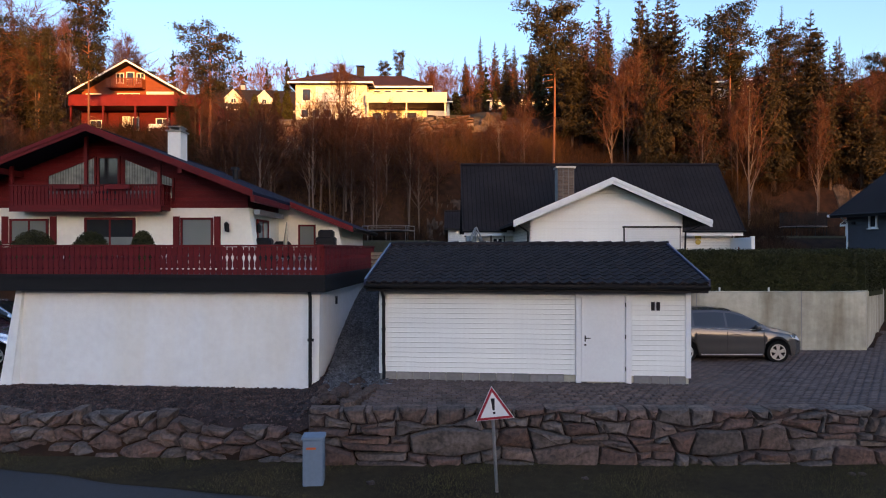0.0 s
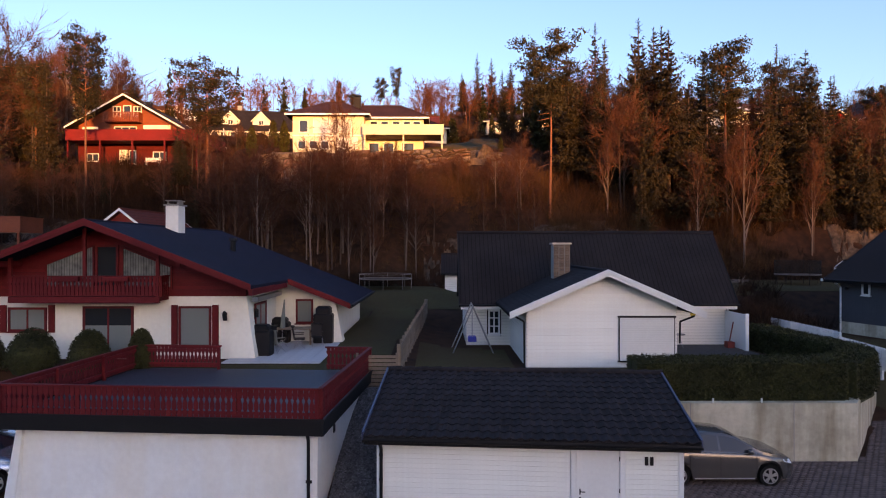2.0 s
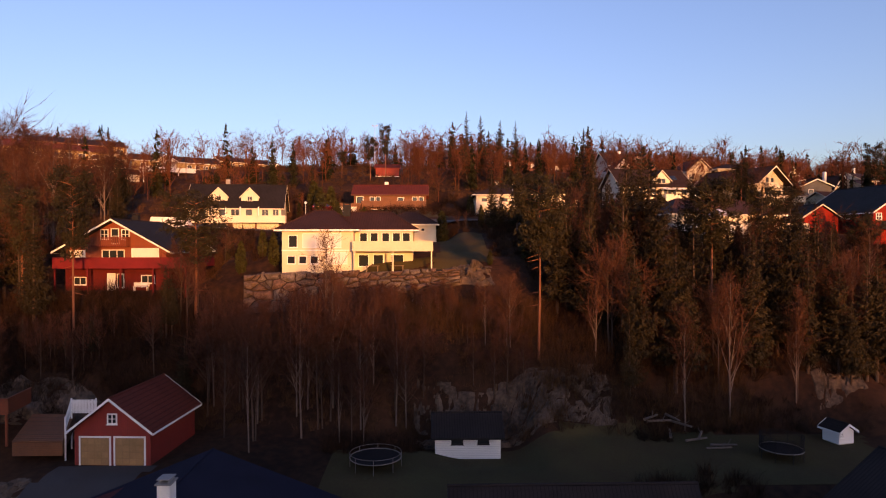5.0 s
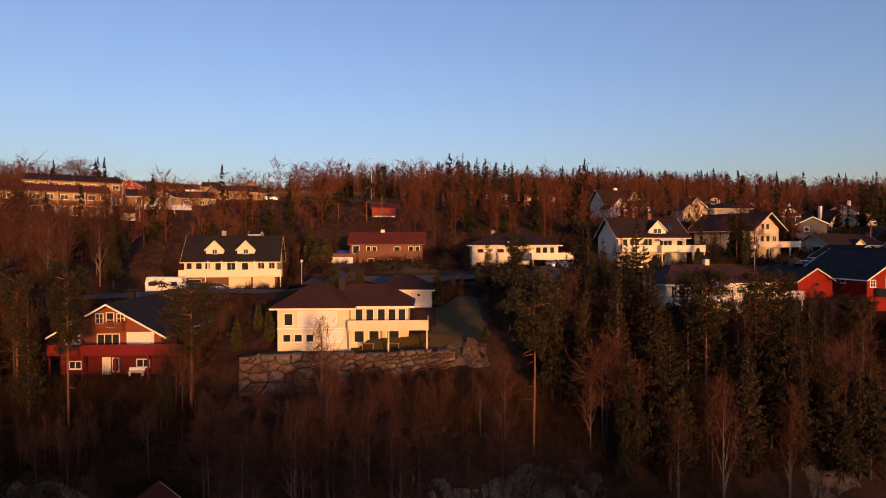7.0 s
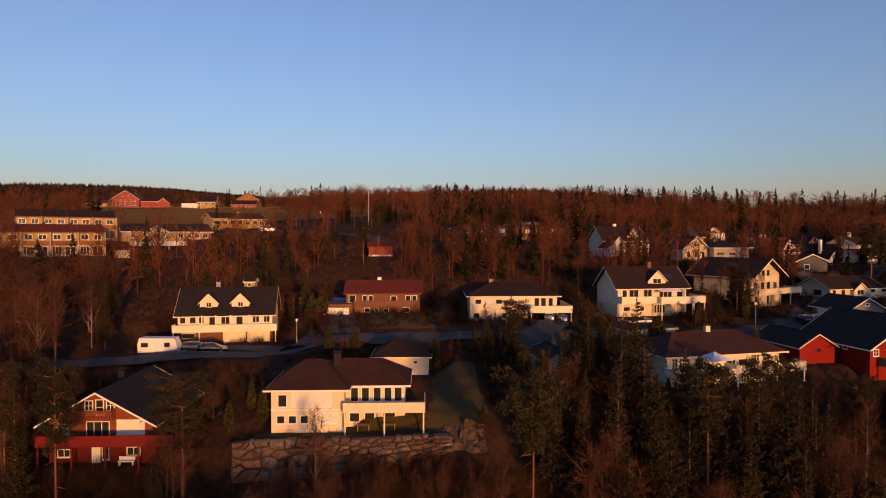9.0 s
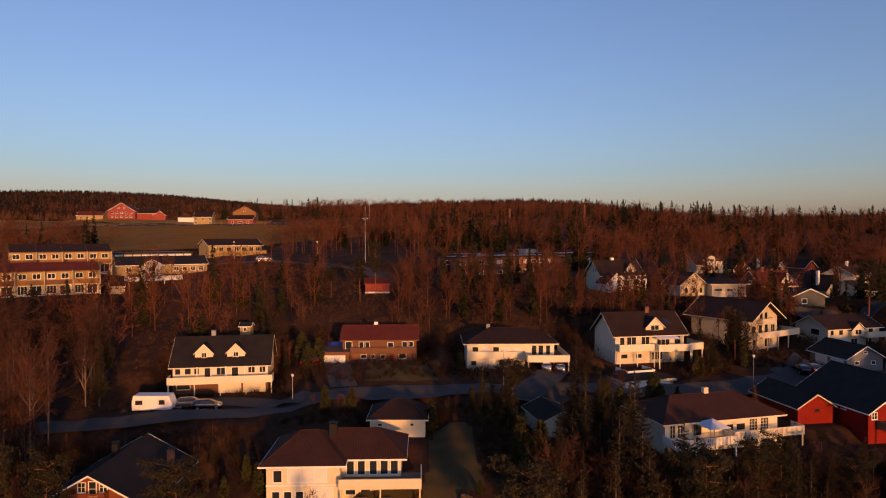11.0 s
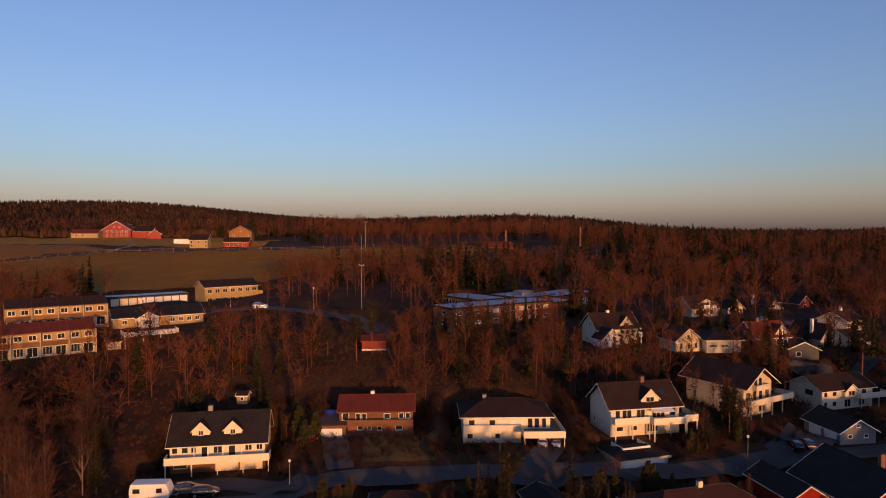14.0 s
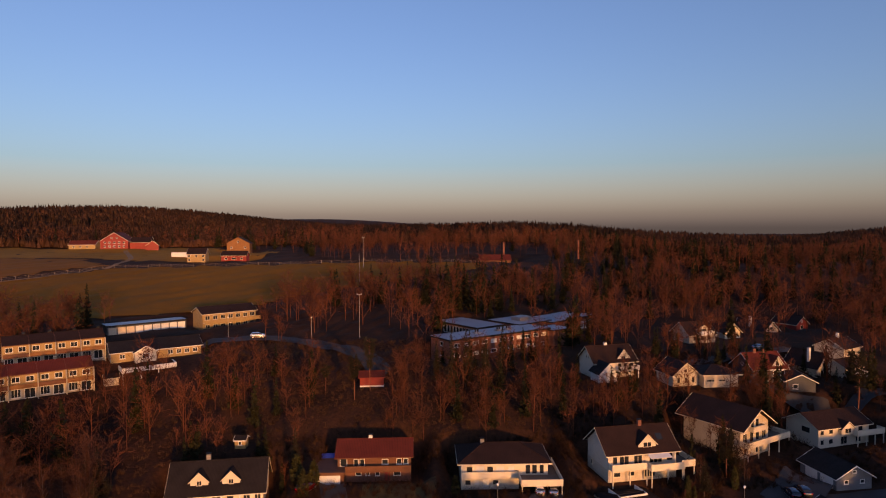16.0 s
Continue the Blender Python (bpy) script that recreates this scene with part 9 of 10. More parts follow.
# forest on the far hills: small crowns, each a ragged cone
def far_woods():
    rnd = np.random.RandomState(12)
    n = 80000
    y = 430 + rnd.uniform(0, 1, n) ** 1.5 * 1500
    x = rnd.uniform(-1, 1, n) * (y * 0.80)
    keep = np.array([not in_poly(a, b, OPEN[0]) for a, b in zip(x, y)])
    x, y = x[keep], y[keep]
    n = len(x)
    z = ground(x, y)
    h = rnd.uniform(7, 14, n) * (0.8 + 0.3 * np.sin(x * 0.01))
    r = rnd.uniform(1.1, 2.3, n) * (1 + y / 2500)
    a = rnd.uniform(0, 6.28, n)
    round_ = rnd.rand(n) < 0.15
    ring = []
    for k in range(4):
        ang = a + k * np.pi / 2
        ring.append(np.stack([x + r * np.cos(ang) * rnd.uniform(0.7, 1.2, n), y + r * np.sin(ang) * rnd.uniform(0.7, 1.2, n), z + np.where(round_, h * 0.35, h * 0.1)], 1))
    mid = []
    for k in range(4):
        ang = a + 0.8 + k * np.pi / 2
        q = np.where(round_, 0.8, 0.42) * r
        mid.append(np.stack([x + q * np.cos(ang), y + q * np.sin(ang), z + np.where(round_, h * 0.75, h * 0.6)], 1))
    top = np.stack([x + rnd.normal(0, 0.3, n), y, z + np.where(round_, h * 0.85, h)], 1)
    v = np.stack(ring + mid + [top], 1).reshape(-1, 3)
    f = []
    for k in range(4):
        j = (k + 1) % 4
        f += [(k, j, 4 + k), (j, 4 + j, 4 + k), (4 + k, 4 + j, 8)]
    f = (np.array(f)[None] + 9 * np.arange(n)[:, None, None]).reshape(-1, 3)
    ob = new("far_woods", arr_mesh("far_woods", v, f))
    ob.data.materials.append(M_FARW)
    return tagged(ob, "distant mixed forest covering the hills", "woods", kind="stuff")


M_FARW = island_vary(material("far_mixed_forest", (0.066, 0.031, 0.018), (0.020, 0.015, 0.009), 0.95, 0.006, 0.06, 0, 0, world_space=True, spec=0.05), 0.35)
far_woods()


# brush on the slope
def brush(name, label, boxes, mat, seed, hh=(0.5, 1.7), blades=26, wid=0.012):
    rnd = np.random.RandomState(seed)
    vs, k = [], 0
    for x0, x1, y0, y1, n in boxes:
        xs, ys = rnd.uniform(x0, x1, n), rnd.uniform(y0, y1, n)
        ok = np.array([clear(x, y, 0.2) and not on_lane(x, y) for x, y in zip(xs, ys)])
        xs, ys = xs[ok], ys[ok]
        zs = ground(xs, ys)
        m = len(xs)
        h = rnd.uniform(*hh, m)
        b = np.stack([xs, ys, zs - 0.05], 1)[:, None, :] + rnd.normal(0, 0.16, (m, blades, 3)) * np.array([1, 1, 0.05])
        e = b + rnd.normal(0, 0.33, (m, blades, 3)) * h[:, None, None] * np.array([1, 1, 0]) + np.stack([np.zeros((m, blades)), np.zeros((m, blades)), h[:, None] * rnd.uniform(0.4, 1.0, (m, blades))], 2)
        v, f = slivers(b.reshape(-1, 3), e.reshape(-1, 3), np.full(m * blades, wid), rnd)
        vs.append(v)
    v = np.concatenate(vs)
    ob = new(name, arr_mesh(name, v, np.arange(len(v)).reshape(-1, 3)))
    ob.data.materials.append(mat)
    return tagged(ob, label, "brush", kind="stuff")


brush("slope_thicket", "dense leafless saplings below the villa and between the spruces", [(-15, 12, 62.5, 68.0, 650), (10, 30, 53.5, 62, 350)], M_SHRUB, 7, (1.2, 3.4), 30, 0.014)
brush("brush", "dry reddish-brown brush and saplings on the slope", [(-24, 10, 54, 69, 1400), (10, 60, 54, 80, 900), (-70, -24, 54, 90, 1300), (-100, -40, 84, 150, 2200), (-40, 30, 120, 152, 1800), (-52, 2, 150, 173, 1200), (30, 100, 116, 150, 1400), (8, 34, 76, 98, 500), (-24, 12, 90, 100, 400)], M_SHRUB, 5)

# darker brush colour: the shade of trees and houses is put into it
M_SHADEBRUSH = island_vary(material("shade_dark_brush", (0.045, 0.022, 0.013), (0.016, 0.010, 0.007), 0.95, 0.2, 2, 0, 0, world_space=True, spec=0.1), 0.4)
brush("garden_shrubs", "leafless garden shrubs and hedges between the houses, darkened for shade", [(-26, 62, 90, 96, 420), (-46, 62, 103.5, 112, 700), (28, 104, 100, 136, 1500), (8, 32, 78, 98, 420), (-46, -20, 76, 94, 420), (-24, 4, 92, 99, 260), (56, 120, 134, 170, 900), (-30, 40, 118, 126, 500)], M_SHADEBRUSH, 6, (0.7, 2.3), 34, 0.02)

# undergrowth added dark, in place of tree shade on the slope
brush("dark_thicket", "leafless undergrowth below the cabin and under the spruces, darkened for tree shade", [(-52, -20, 57, 67, 1300), (12, 62, 58, 74, 1300), (-52, -30, 52, 57, 160), (-62, -40, 78, 88.5, 320), (34, 66, 72, 79, 500)], M_SHADEBRUSH, 17, (0.9, 2.8), 34, 0.02)
brush("garden_stalks", "dry garden shrubs and tall stalks along the lawn edges", [(15.5, 22, 34.0, 41.5, 260), (15, 23, 41.5, 46.0, 120), (18, 34, 52.5, 57, 320), (-9, 2, 51, 54, 160), (4, 18, 41.0, 42.2, 70), (26, 37, 44.5, 46.5, 60)], M_SHADEBRUSH, 18, (0.5, 1.9), 30, 0.014)

# ---------------------------------------------------------------- lamps, masts, shrubs, rocks
trampoline(-4.2, 48.2, 2.0, False)
trampoline(27.8, 48.4, 1.6, True)


def street_lamp(x, y, h=5.5):
    ob = thing("street_lamp", "grey steel street lamp with round white head", "street lamp", pose(x, y, gz(x, y)), "street lamps")
    part("pole", G().tube((0, 0, -0.3), (0, 0, h), 0.07, 0.04, 8), M_METAL, ob)
    part("lamp_head", G().tube((0, 0, h), (0, 0, h + 0.3), 0.12, 0.22, 10).tube((0, 0, h + 0.3), (0, 0, h + 0.42), 0.24, 0.1, 10), M_WHITE, ob)


for x, y in ((-19.5, 99.0), (13.6, 101.8), (54.0, 101.0), (-28.5, 176.5), (-52.0, 178.8)):
    street_lamp(x, y, 3.7 if y < 100 else 5.5)


def mast(x, y, h, label, arms=True):
    ob = thing("light_mast", label, "mast", pose(x, y, gz(x, y)))
    part("pole", G().tube((0, 0, -0.5), (0, 0, h), 0.08, 0.05, 8), M_METAL, ob)
    if arms:
        part("crossbar", G().box(-0.7, -0.05, h - 0.05, 0.7, 0.05, h + 0.05).box(-0.75, -0.1, h + 0.05, -0.45, 0.1, h + 0.25).box(0.45, -0.1, h + 0.05, 0.75, 0.1, h + 0.25), M_METAL, ob)


mast(-15.2, 176, 12, "tall grey light mast by the road")
mast(-24.5, 300, 14, "tall twin light mast by the field")
mast(-23.0, 262, 12, "tall pale mast on the field's edge", False)
for x, y in ((48.5, 345.0), (86.0, 330.0)):
    single("barn_chimney", "tall timber-coloured chimney behind the barn", "chimney", G().tube((0, 0, 0), (0, 0, 10), 0.6, 0.5, 10), M_BRICK, pose(x, y, gz(x, y)))


def shrub(x, y, r, h, label, seed, mat=M_HEDGE):
    rnd = np.random.RandomState(seed)
    n = 7000
    d = rnd.normal(0, 1, (n, 3))
    d /= np.linalg.norm(d, axis=1)[:, None]
    d[:, 2] = np.abs(d[:, 2]) * 1.4 - 0.4
    c = d * np.array([r, r, h * 0.62]) * rnd.uniform(0.85, 1.05, (n, 1)) + np.array([0, 0, h * 0.38])
    c[:, 2] = np.maximum(c[:, 2], 0.03)
    a, b = rnd.normal(0, 0.022, (n, 3)), rnd.normal(0, 0.022, (n, 3))
    v = np.stack([c + a, c + b, c - a - b * 0.6], 1).reshape(-1, 3)
    ob = thing("shrub", label, "shrub", pose(x, y, gz(x, y)), "clipped shrubs by the chalet")
    me = arr_mesh("foliage", v, np.arange(3 * n).reshape(-1, 3))
    part("foliage", me, mat, ob)
    core = G()
    for i in range(6):
        t0, t1 = i / 6, (i + 1) / 6
        w = lambda t: 0.9 * r * math.sin(math.pi * (0.2 + 0.8 * t)) ** 0.5
        core.tube((0, 0, h * 0.92 * t0), (0, 0, h * 0.92 * t1), w(t0), w(t1), 10)
    part("inner_bush", core, mat, ob)


for k, (x, r, h) in enumerate(((-17.3, 0.85, 3.9), (-15.35, 0.9, 3.95), (-13.2, 0.75, 3.9), (-11.25, 0.52, 3.92), (-19.3, 0.85, 3.85))):
    shrub(x, 23.5, r, (h - gz(x, 23.5)) / 0.98, "round clipped evergreen shrub in front of the chalet", 200 + k)


def rock_mesh(seed, n=9, rough=0.16, flat=0.25, crack=0.0):
    """A rough block: a rounded cube pushed about by noise, with cracks between facets."""
    rnd = np.random.RandomState(seed)
    off = Vector(rnd.uniform(-50, 50, 3))
    bm = bmesh.new()
    bmesh.ops.create_cube(bm, size=2.0)
    bmesh.ops.subdivide_edges(bm, edges=bm.edges[:], cuts=n - 1, use_grid_fill=True)
    for v in bm.verts:
        p = v.co.copy()
        q = p.normalized() * 1.25
        p = p.lerp(q, flat)
        d = noise.noise(p * 0.9 + off) * rough * 2 + noise.noise(p * 2.7 + off) * rough * 0.7
        if crack:
            dist, pts = noise.voronoi(p * 1.7 + off)
            d += crack * (noise.cell(pts[0] * 3.1) - 0.5) - crack * 0.8 * (1 - min(1, (dist[1] - dist[0]) * 5))
        v.co = p * (1 + d)
    me = bpy.data.meshes.new("stone")
    bm.to_mesh(me)
    bm.free()
    me.shade_smooth()
    me.set_sharp_from_angle(angle=radians(28))
    return me


M_STONE = material("rough_granite", (0.165, 0.104, 0.082), (0.040, 0.027, 0.022), 0.9, 3.2, 13, 1.0, 14, vary=0.28)
M_STONE2 = material("red_brown_granite", (0.160, 0.088, 0.068), (0.042, 0.026, 0.021), 0.9, 3.2, 13, 1.0, 14, vary=0.28)
M_STONE3 = material("grey_granite", (0.165, 0.124, 0.106), (0.046, 0.035, 0.030), 0.9, 3.4, 13, 0.9, 14, vary=0.28)
STONES = [rock_mesh(300 + k, 5, 0.10, 0.45, 0.03) for k in range(10)]
STONE_SETS = []
for mt in (M_STONE, M_STONE2):
    cps = []
    for s in STONES:
        c = s.copy()
        c.materials.append(mt)
        cps.append(c)
    STONE_SETS.append(cps)


def cells(pts, x0, x1, ax):
    """Cells of a wall face, each nearer to its own point than to any other; heights run from 0 to 1."""
    out = []
    for i, (px, pz) in enumerate(pts):
        poly = [(x0, 0.0), (x1, 0.0), (x1, 1.0), (x0, 1.0)]
        for j, (qx, qz) in enumerate(pts):
            if j == i or abs(qx - px) > 4.5:
                continue
            nx_, nz_ = (qx - px) * ax * ax, qz - pz
            c = nx_ * (px + qx) / 2 + nz_ * (pz + qz) / 2
            cut, m = [], len(poly)
            for a in range(m):
                p, q = poly[a], poly[(a + 1) % m]
                dp, dq = p[0] * nx_ + p[1] * nz_ - c, q[0] * nx_ + q[1] * nz_ - c
                if dp <= 0:
                    cut.append(p)
                if dp * dq < 0:
                    t = dp / (dp - dq)
                    cut.append((p[0] + (q[0] - p[0]) * t, p[1] + (q[1] - p[1]) * t))
            poly = cut
            if len(poly) < 3:
                break
        if len(poly) >= 3:
            out.append(poly)
    return out


def coursed(x0, x1, courses, lengths, rnd):
    """Rough blocks in wavy courses, long below and short on top; heights run from 0 to 1."""
    edges, foot = [], 0.0
    for share in (*courses, None):
        ph, amp = rnd.uniform(0, 6), 0.0 if foot == 0.0 or share is None else 0.085
        edges.append(lambda x, f=min(foot, 1.0), a=amp, p=ph: f + a * math.sin(x * 1.1 + p) + a * 0.6 * math.sin(x * 3.7 + 2 * p))
        foot += share or 0
    out = []
    for k, L in enumerate(lengths):
        lo, hi = edges[k], edges[k + 1]
        x = x0
        lean = 0.0
        while x < x1 - 0.05:
            w = min(L * rnd.choice([0.35, 0.6, 0.9, 1.1, 1.5, 1.9]) * rnd.uniform(0.85, 1.15), x1 - x)
            if x1 - x - w < 0.2:
                w = x1 - x
            lean2 = 0.0 if x + w >= x1 else rnd.uniform(-0.17, 0.17)
            xm = x + w * rnd.uniform(0.3, 0.7)
            if rnd.rand() < 0.38 and w > 0.5 and k < len(lengths) - 1:
                m = rnd.uniform(0.45, 0.62)
                mid = lambda q, m=m: lo(q) + m * (hi(q) - lo(q))
                out.append([(x, lo(x)), (x + w, lo(x + w)), (x + w + lean2 * m, mid(x + w)), (xm, mid(xm) + 0.02), (x + lean * m, mid(x))])
                out.append([(x + lean * m, mid(x)), (xm, mid(xm) + 0.02), (xm + 0.03, hi(xm)), (x + lean, hi(x))])
                out.append([(xm, mid(xm) + 0.02), (x + w + lean2 * m, mid(x + w)), (x + w + lean2, hi(x + w)), (xm + 0.03, hi(xm))])
            else:
                out.append([(x, lo(x)), (x + w * 0.5, lo(x + w * 0.5)), (x + w, lo(x + w)), (x + w + lean2, hi(x + w)), (xm, hi(xm) + rnd.uniform(-0.02, 0.03) * (k < len(lengths) - 1)), (x + lean, hi(x))])
            x += w
            lean = lean2
    return out


def stone_wall(name, label, x0, x1, y_of, z0_of, z1_of, courses, rnd, size=0.55, thick=0.45, lean=0.3, proud=0.06, top_rag=0.0, joint=0.004, lengths=None):
    """A dry wall of irregular fitted stones, large below and small on top, before a dark core. courses: shares of the height."""
    ob = thing(name, label, "wall", pose((x0 + x1) / 2, y_of((x0 + x1) / 2), 0), kind="structure")
    inv = ob.matrix_world.inverted()
    pts, foot = [], 0.0
    for share in courses:
        x = x0 + rnd.uniform(0, size) * 0.6
        while x < x1:
            w = size * rnd.uniform(0.4, 2.1) * (share * len(courses)) ** 0.9
            pts.append((x + w / 2, min(0.97, max(0.03, foot + share * (0.5 + rnd.uniform(-0.45, 0.45))))))
            if rnd.rand() < 0.22:
                pts.append((x + w * rnd.uniform(0.0, 0.2), min(0.97, foot + share * rnd.uniform(0.2, 0.95))))
            x += w
        foot += share
    H = z1_of((x0 + x1) / 2) - z0_of((x0 + x1) / 2)
    for poly in coursed(x0, x1, courses, lengths, rnd) if lengths else cells(pts, x0, x1, 0.5 / H):
        cx0 = sum(p[0] for p in poly) / len(poly)
        rag = rnd.uniform(-0.4, 1.0) * top_rag
        ring = []
        for (ax_, az_), (bx_, bz_) in zip(poly, poly[1:] + poly[:1]):
            d = math.hypot(bx_ - ax_, (bz_ - az_) * H)
            if d < 0.03:
                continue
            steps = 3 if d > 0.35 * size else 2
            for s in range(steps):
                t = (s + (0.12 if s == 0 else 0)) / steps
                ring.append((ax_ + (bx_ - ax_) * t, az_ + (bz_ - az_) * t))
        if len(ring) < 4:
            continue
        ring = [(x, z0_of(x) + f * (z1_of(x) - z0_of(x)) + (rag if f > 0.985 else 0), f) for x, f in ring]
        cx, cz = sum(r[0] for r in ring) / len(ring), sum(r[1] for r in ring) / len(ring)
        wide = max(r[0] for r in ring) - min(r[0] for r in ring)
        tall = max(r[1] for r in ring) - min(r[1] for r in ring)
        small = min(wide, tall)
        tx, tz = rnd.uniform(-0.12, 0.12), rnd.uniform(-0.16, 0.10)
        push = rnd.uniform(-0.6, 0.9) * proud
        y0 = y_of(cx) + lean * (cz - z0_of(cx)) / max(0.2, z1_of(cx) - z0_of(cx))
        off = Vector(rnd.uniform(-40, 40, 3))

        def inset(e, y, wob):
            res = []
            for x, z, f in ring:
                dx, dz = x - cx, z - cz
                L = math.hypot(dx, dz) + 1e-6
                k = max(0.15, 1 - e / L)
                q = Vector((dx * k, 0, dz * k))
                nz_ = noise.noise(q * (3.2 / size) + off)
                res.append((q.x * (1 + 0.05 * nz_ * (e > 0.02)), y + tx * q.x + tz * q.z + wob * nz_, q.z))
            return res
        n = len(ring)
        e1 = min(0.05 * size / 0.6, small * 0.2)
        g = G()
        g.add(inset(joint * 2, thick * 0.6, 0) + inset(joint * rnd.uniform(0.7, 1.8), 0.03 - push * 0.3, 0.01) + inset(e1 + joint, -proud * 0.75 - push, proud * 0.6) + inset(small * 0.33, -proud * 1.05 - push, proud * 1.2) + [(0, -proud * rnd.uniform(0.8, 1.35) - push, 0)],
              [(r * n + (i + 1) % n, r * n + i, (r + 1) * n + i, (r + 1) * n + (i + 1) % n) for r in range(3) for i in range(n)] + [(3 * n + (i + 1) % n, 3 * n + i, 4 * n) for i in range(n)])
        me = g.mesh("stone", True)
        me.set_sharp_from_angle(angle=radians(34))
        part("stone", me, (M_STONE2, M_STONE, M_STONE3)[rnd.randint(3)], ob, m=inv @ pose(cx, y0, cz))
    g = G()
    xs = np.linspace(x0, x1, 30)
    for a, b in zip(xs, xs[1:]):
        y = y_of((a + b) / 2)
        g.box(a, y + 0.12 + lean * 0.55, z0_of(a) - 0.3, b, y + thick * 0.7 + lean * 1.2, min(z1_of(a), z1_of(b)) - 0.08)
    part("wall_core", g, M_MULCH, ob, m=inv)
    return ob


rs_ = np.random.RandomState(9)
stone_wall("stone_wall", "dry stone retaining wall of reddish granite below the paved yard", -2.75, 20.0, lambda x: 12.52, lambda x: -1.22, lambda x: 0.03, (0.36, 0.28, 0.20, 0.16), rs_, 0.52, 0.5, 0.32, 0.055, 0.03, 0.006, (1.05, 0.80, 0.42, 0.36))
stone_wall("stone_wall", "low dry stone wall below the mulch bed", -15.0, -2.75, lambda x: 12.60 + 0.11 * max(0.0, -2.6 - x), lambda x: -1.22, lambda x: -0.27 - 0.30 * float(sstep(-6.5, -3.2, x)) + 0.05 * math.sin(x * 3), (0.45, 0.33, 0.22), rs_, 0.48, 0.5, 0.30, 0.07, 0.13)
stone_wall("terrace_wall", "tall dry stone terrace wall below the yellow villa", -21.0, 3.5, lambda x: 70.4 + 0.05 * max(0, x), lambda x: 13.3 + 0.06 * (x + 21) + 0.16 * max(0.0, x + 10), lambda x: 17.75 + 0.02 * (x + 21), (0.3, 0.27, 0.23, 0.2), rs_, 1.2, 1.0, 0.5, 0.22, 0.3, 0.035)
# loose stones at the gravel strip's foot and along the yard's edge
for k in range(46):
    x = -2.95 + rs_.uniform(0, 1.05)
    y = 13.5 + rs_.uniform(0, 2.1)
    s = rs_.uniform(0.05, 0.14)
    ob = new("boulder", STONE_SETS[k % 2][k % 10])
    ob.matrix_world = pose(x, y, gz(x, y) + s * 0.4, rs_.uniform(0, 40), rs_.uniform(0, 40), rs_.uniform(0, 360)) @ Matrix.Diagonal((s, s * 0.8, s * 0.6, 1))
    tagged(ob, "loose granite stone at the foot of the gravel strip", "stone", "loose edging stones")
for k in range(14):
    y = 13.1 + k * 0.17
    ob = new("edging_stone", STONE_SETS[k % 2][(k * 3) % 10])
    ob.matrix_world = pose(-1.98 + 0.045 * k, y, max(gz(-1.95, y), 0.0) + 0.03, 0, 0, rs_.uniform(-25, 25)) @ Matrix.Diagonal((0.13, 0.10, 0.10, 1))
    tagged(ob, "granite edging stone beside the paved yard", "stone", "edging stones")
for x, y, s in ((-1.35, 11.7, 0.07), (7.9, 12.1, 0.06), (8.1, 12.1, 0.06), (2.7, 11.9, 0.06)):
    ob = new("pebble", STONE_SETS[0][2])
    ob.matrix_world = pose(x, y, gz(x, y) + s * 0.6, 0, 0, 30) @ Matrix.Diagonal((s, s, s * 0.7, 1))
    tagged(ob, "pale loose pebble on the grass verge", "pebble", "loose pebbles")

# bare rock on the slope
M_ROCK = material("weathered_bedrock", (0.125, 0.084, 0.060), (0.020, 0.014, 0.010), 0.95, 0.5, 3, 0.9, 5, vary=0.2, world_space=True)


def outcrop(label, x0, x1, y0, y1, rise, seed, step=0.16, lump=2.2):
    """Bare bedrock breaking out of the slope: ledges, cracks and worn faces over the ground."""
    off = Vector((seed * 7.3, seed * 3.1, seed))
    xs, ys = np.arange(x0, x1, step), np.arange(y0, y1, step)
    vx, vy = np.meshgrid(xs, ys)
    gg_ = ground(vx, vy)
    z = np.zeros_like(vx)
    for j in range(len(ys)):
        for i in range(len(xs)):
            u, w = (xs[i] - x0) / (x1 - x0), (ys[j] - y0) / (y1 - y0)
            p = Vector((xs[i], ys[j] * 1.3, 0)) / lump
            edge = min(1.0, 4.5 * min(u, 1 - u), 3.5 * min(w, 1 - w)) + 0.45 * noise.noise(p * 1.2 + off)
            q = p + Vector((0.3 * noise.noise(p * 2 + off), 0.3 * noise.noise(p * 2 - off), 0))
            dist, near = noise.voronoi(q * 1.5 + off)
            ledge = noise.cell(near[0] * 5.7) - 0.5
            crack = max(0.0, 1 - (dist[1] - dist[0]) * 7)
            h = rise * (0.75 + 0.55 * ledge + 0.35 * noise.noise(p * 0.8 - off)) - 0.34 * crack + 0.22 * noise.noise(p * 4 + off) + 0.10 * noise.noise(p * 11 + off)
            z[j, i] = h * min(1.0, max(0.0, edge * 1.6)) - 0.35 * (edge < 0.12)
    v = np.stack([vx, vy - 0.25 * z, gg_ + z], 2).reshape(-1, 3)
    n = len(xs)
    k = (np.arange(len(ys) - 1)[:, None] * n + np.arange(n - 1)[None, :]).ravel()
    f = np.concatenate([np.stack([k, k + 1, k + n + 1], 1), np.stack([k, k + n + 1, k + n], 1)])
    me = arr_mesh("rock", v, f)
    me.materials.append(M_ROCK)
    me.shade_smooth()
    me.set_sharp_from_angle(angle=radians(30))
    return tagged(new("rock", me), label, "rock")


outcrop("pale weathered bedrock outcrop behind the garden shed", -1.5, 17.0, 54.2, 59.6, 0.45, 3)
outcrop("pale bedrock face above the red garage", -37.5, -26.2, 51.0, 56.0, 1.0, 5)
outcrop("grey rock bank beside the garage forecourt", -35.0, -27.5, 36.5, 44.5, 0.8, 8)
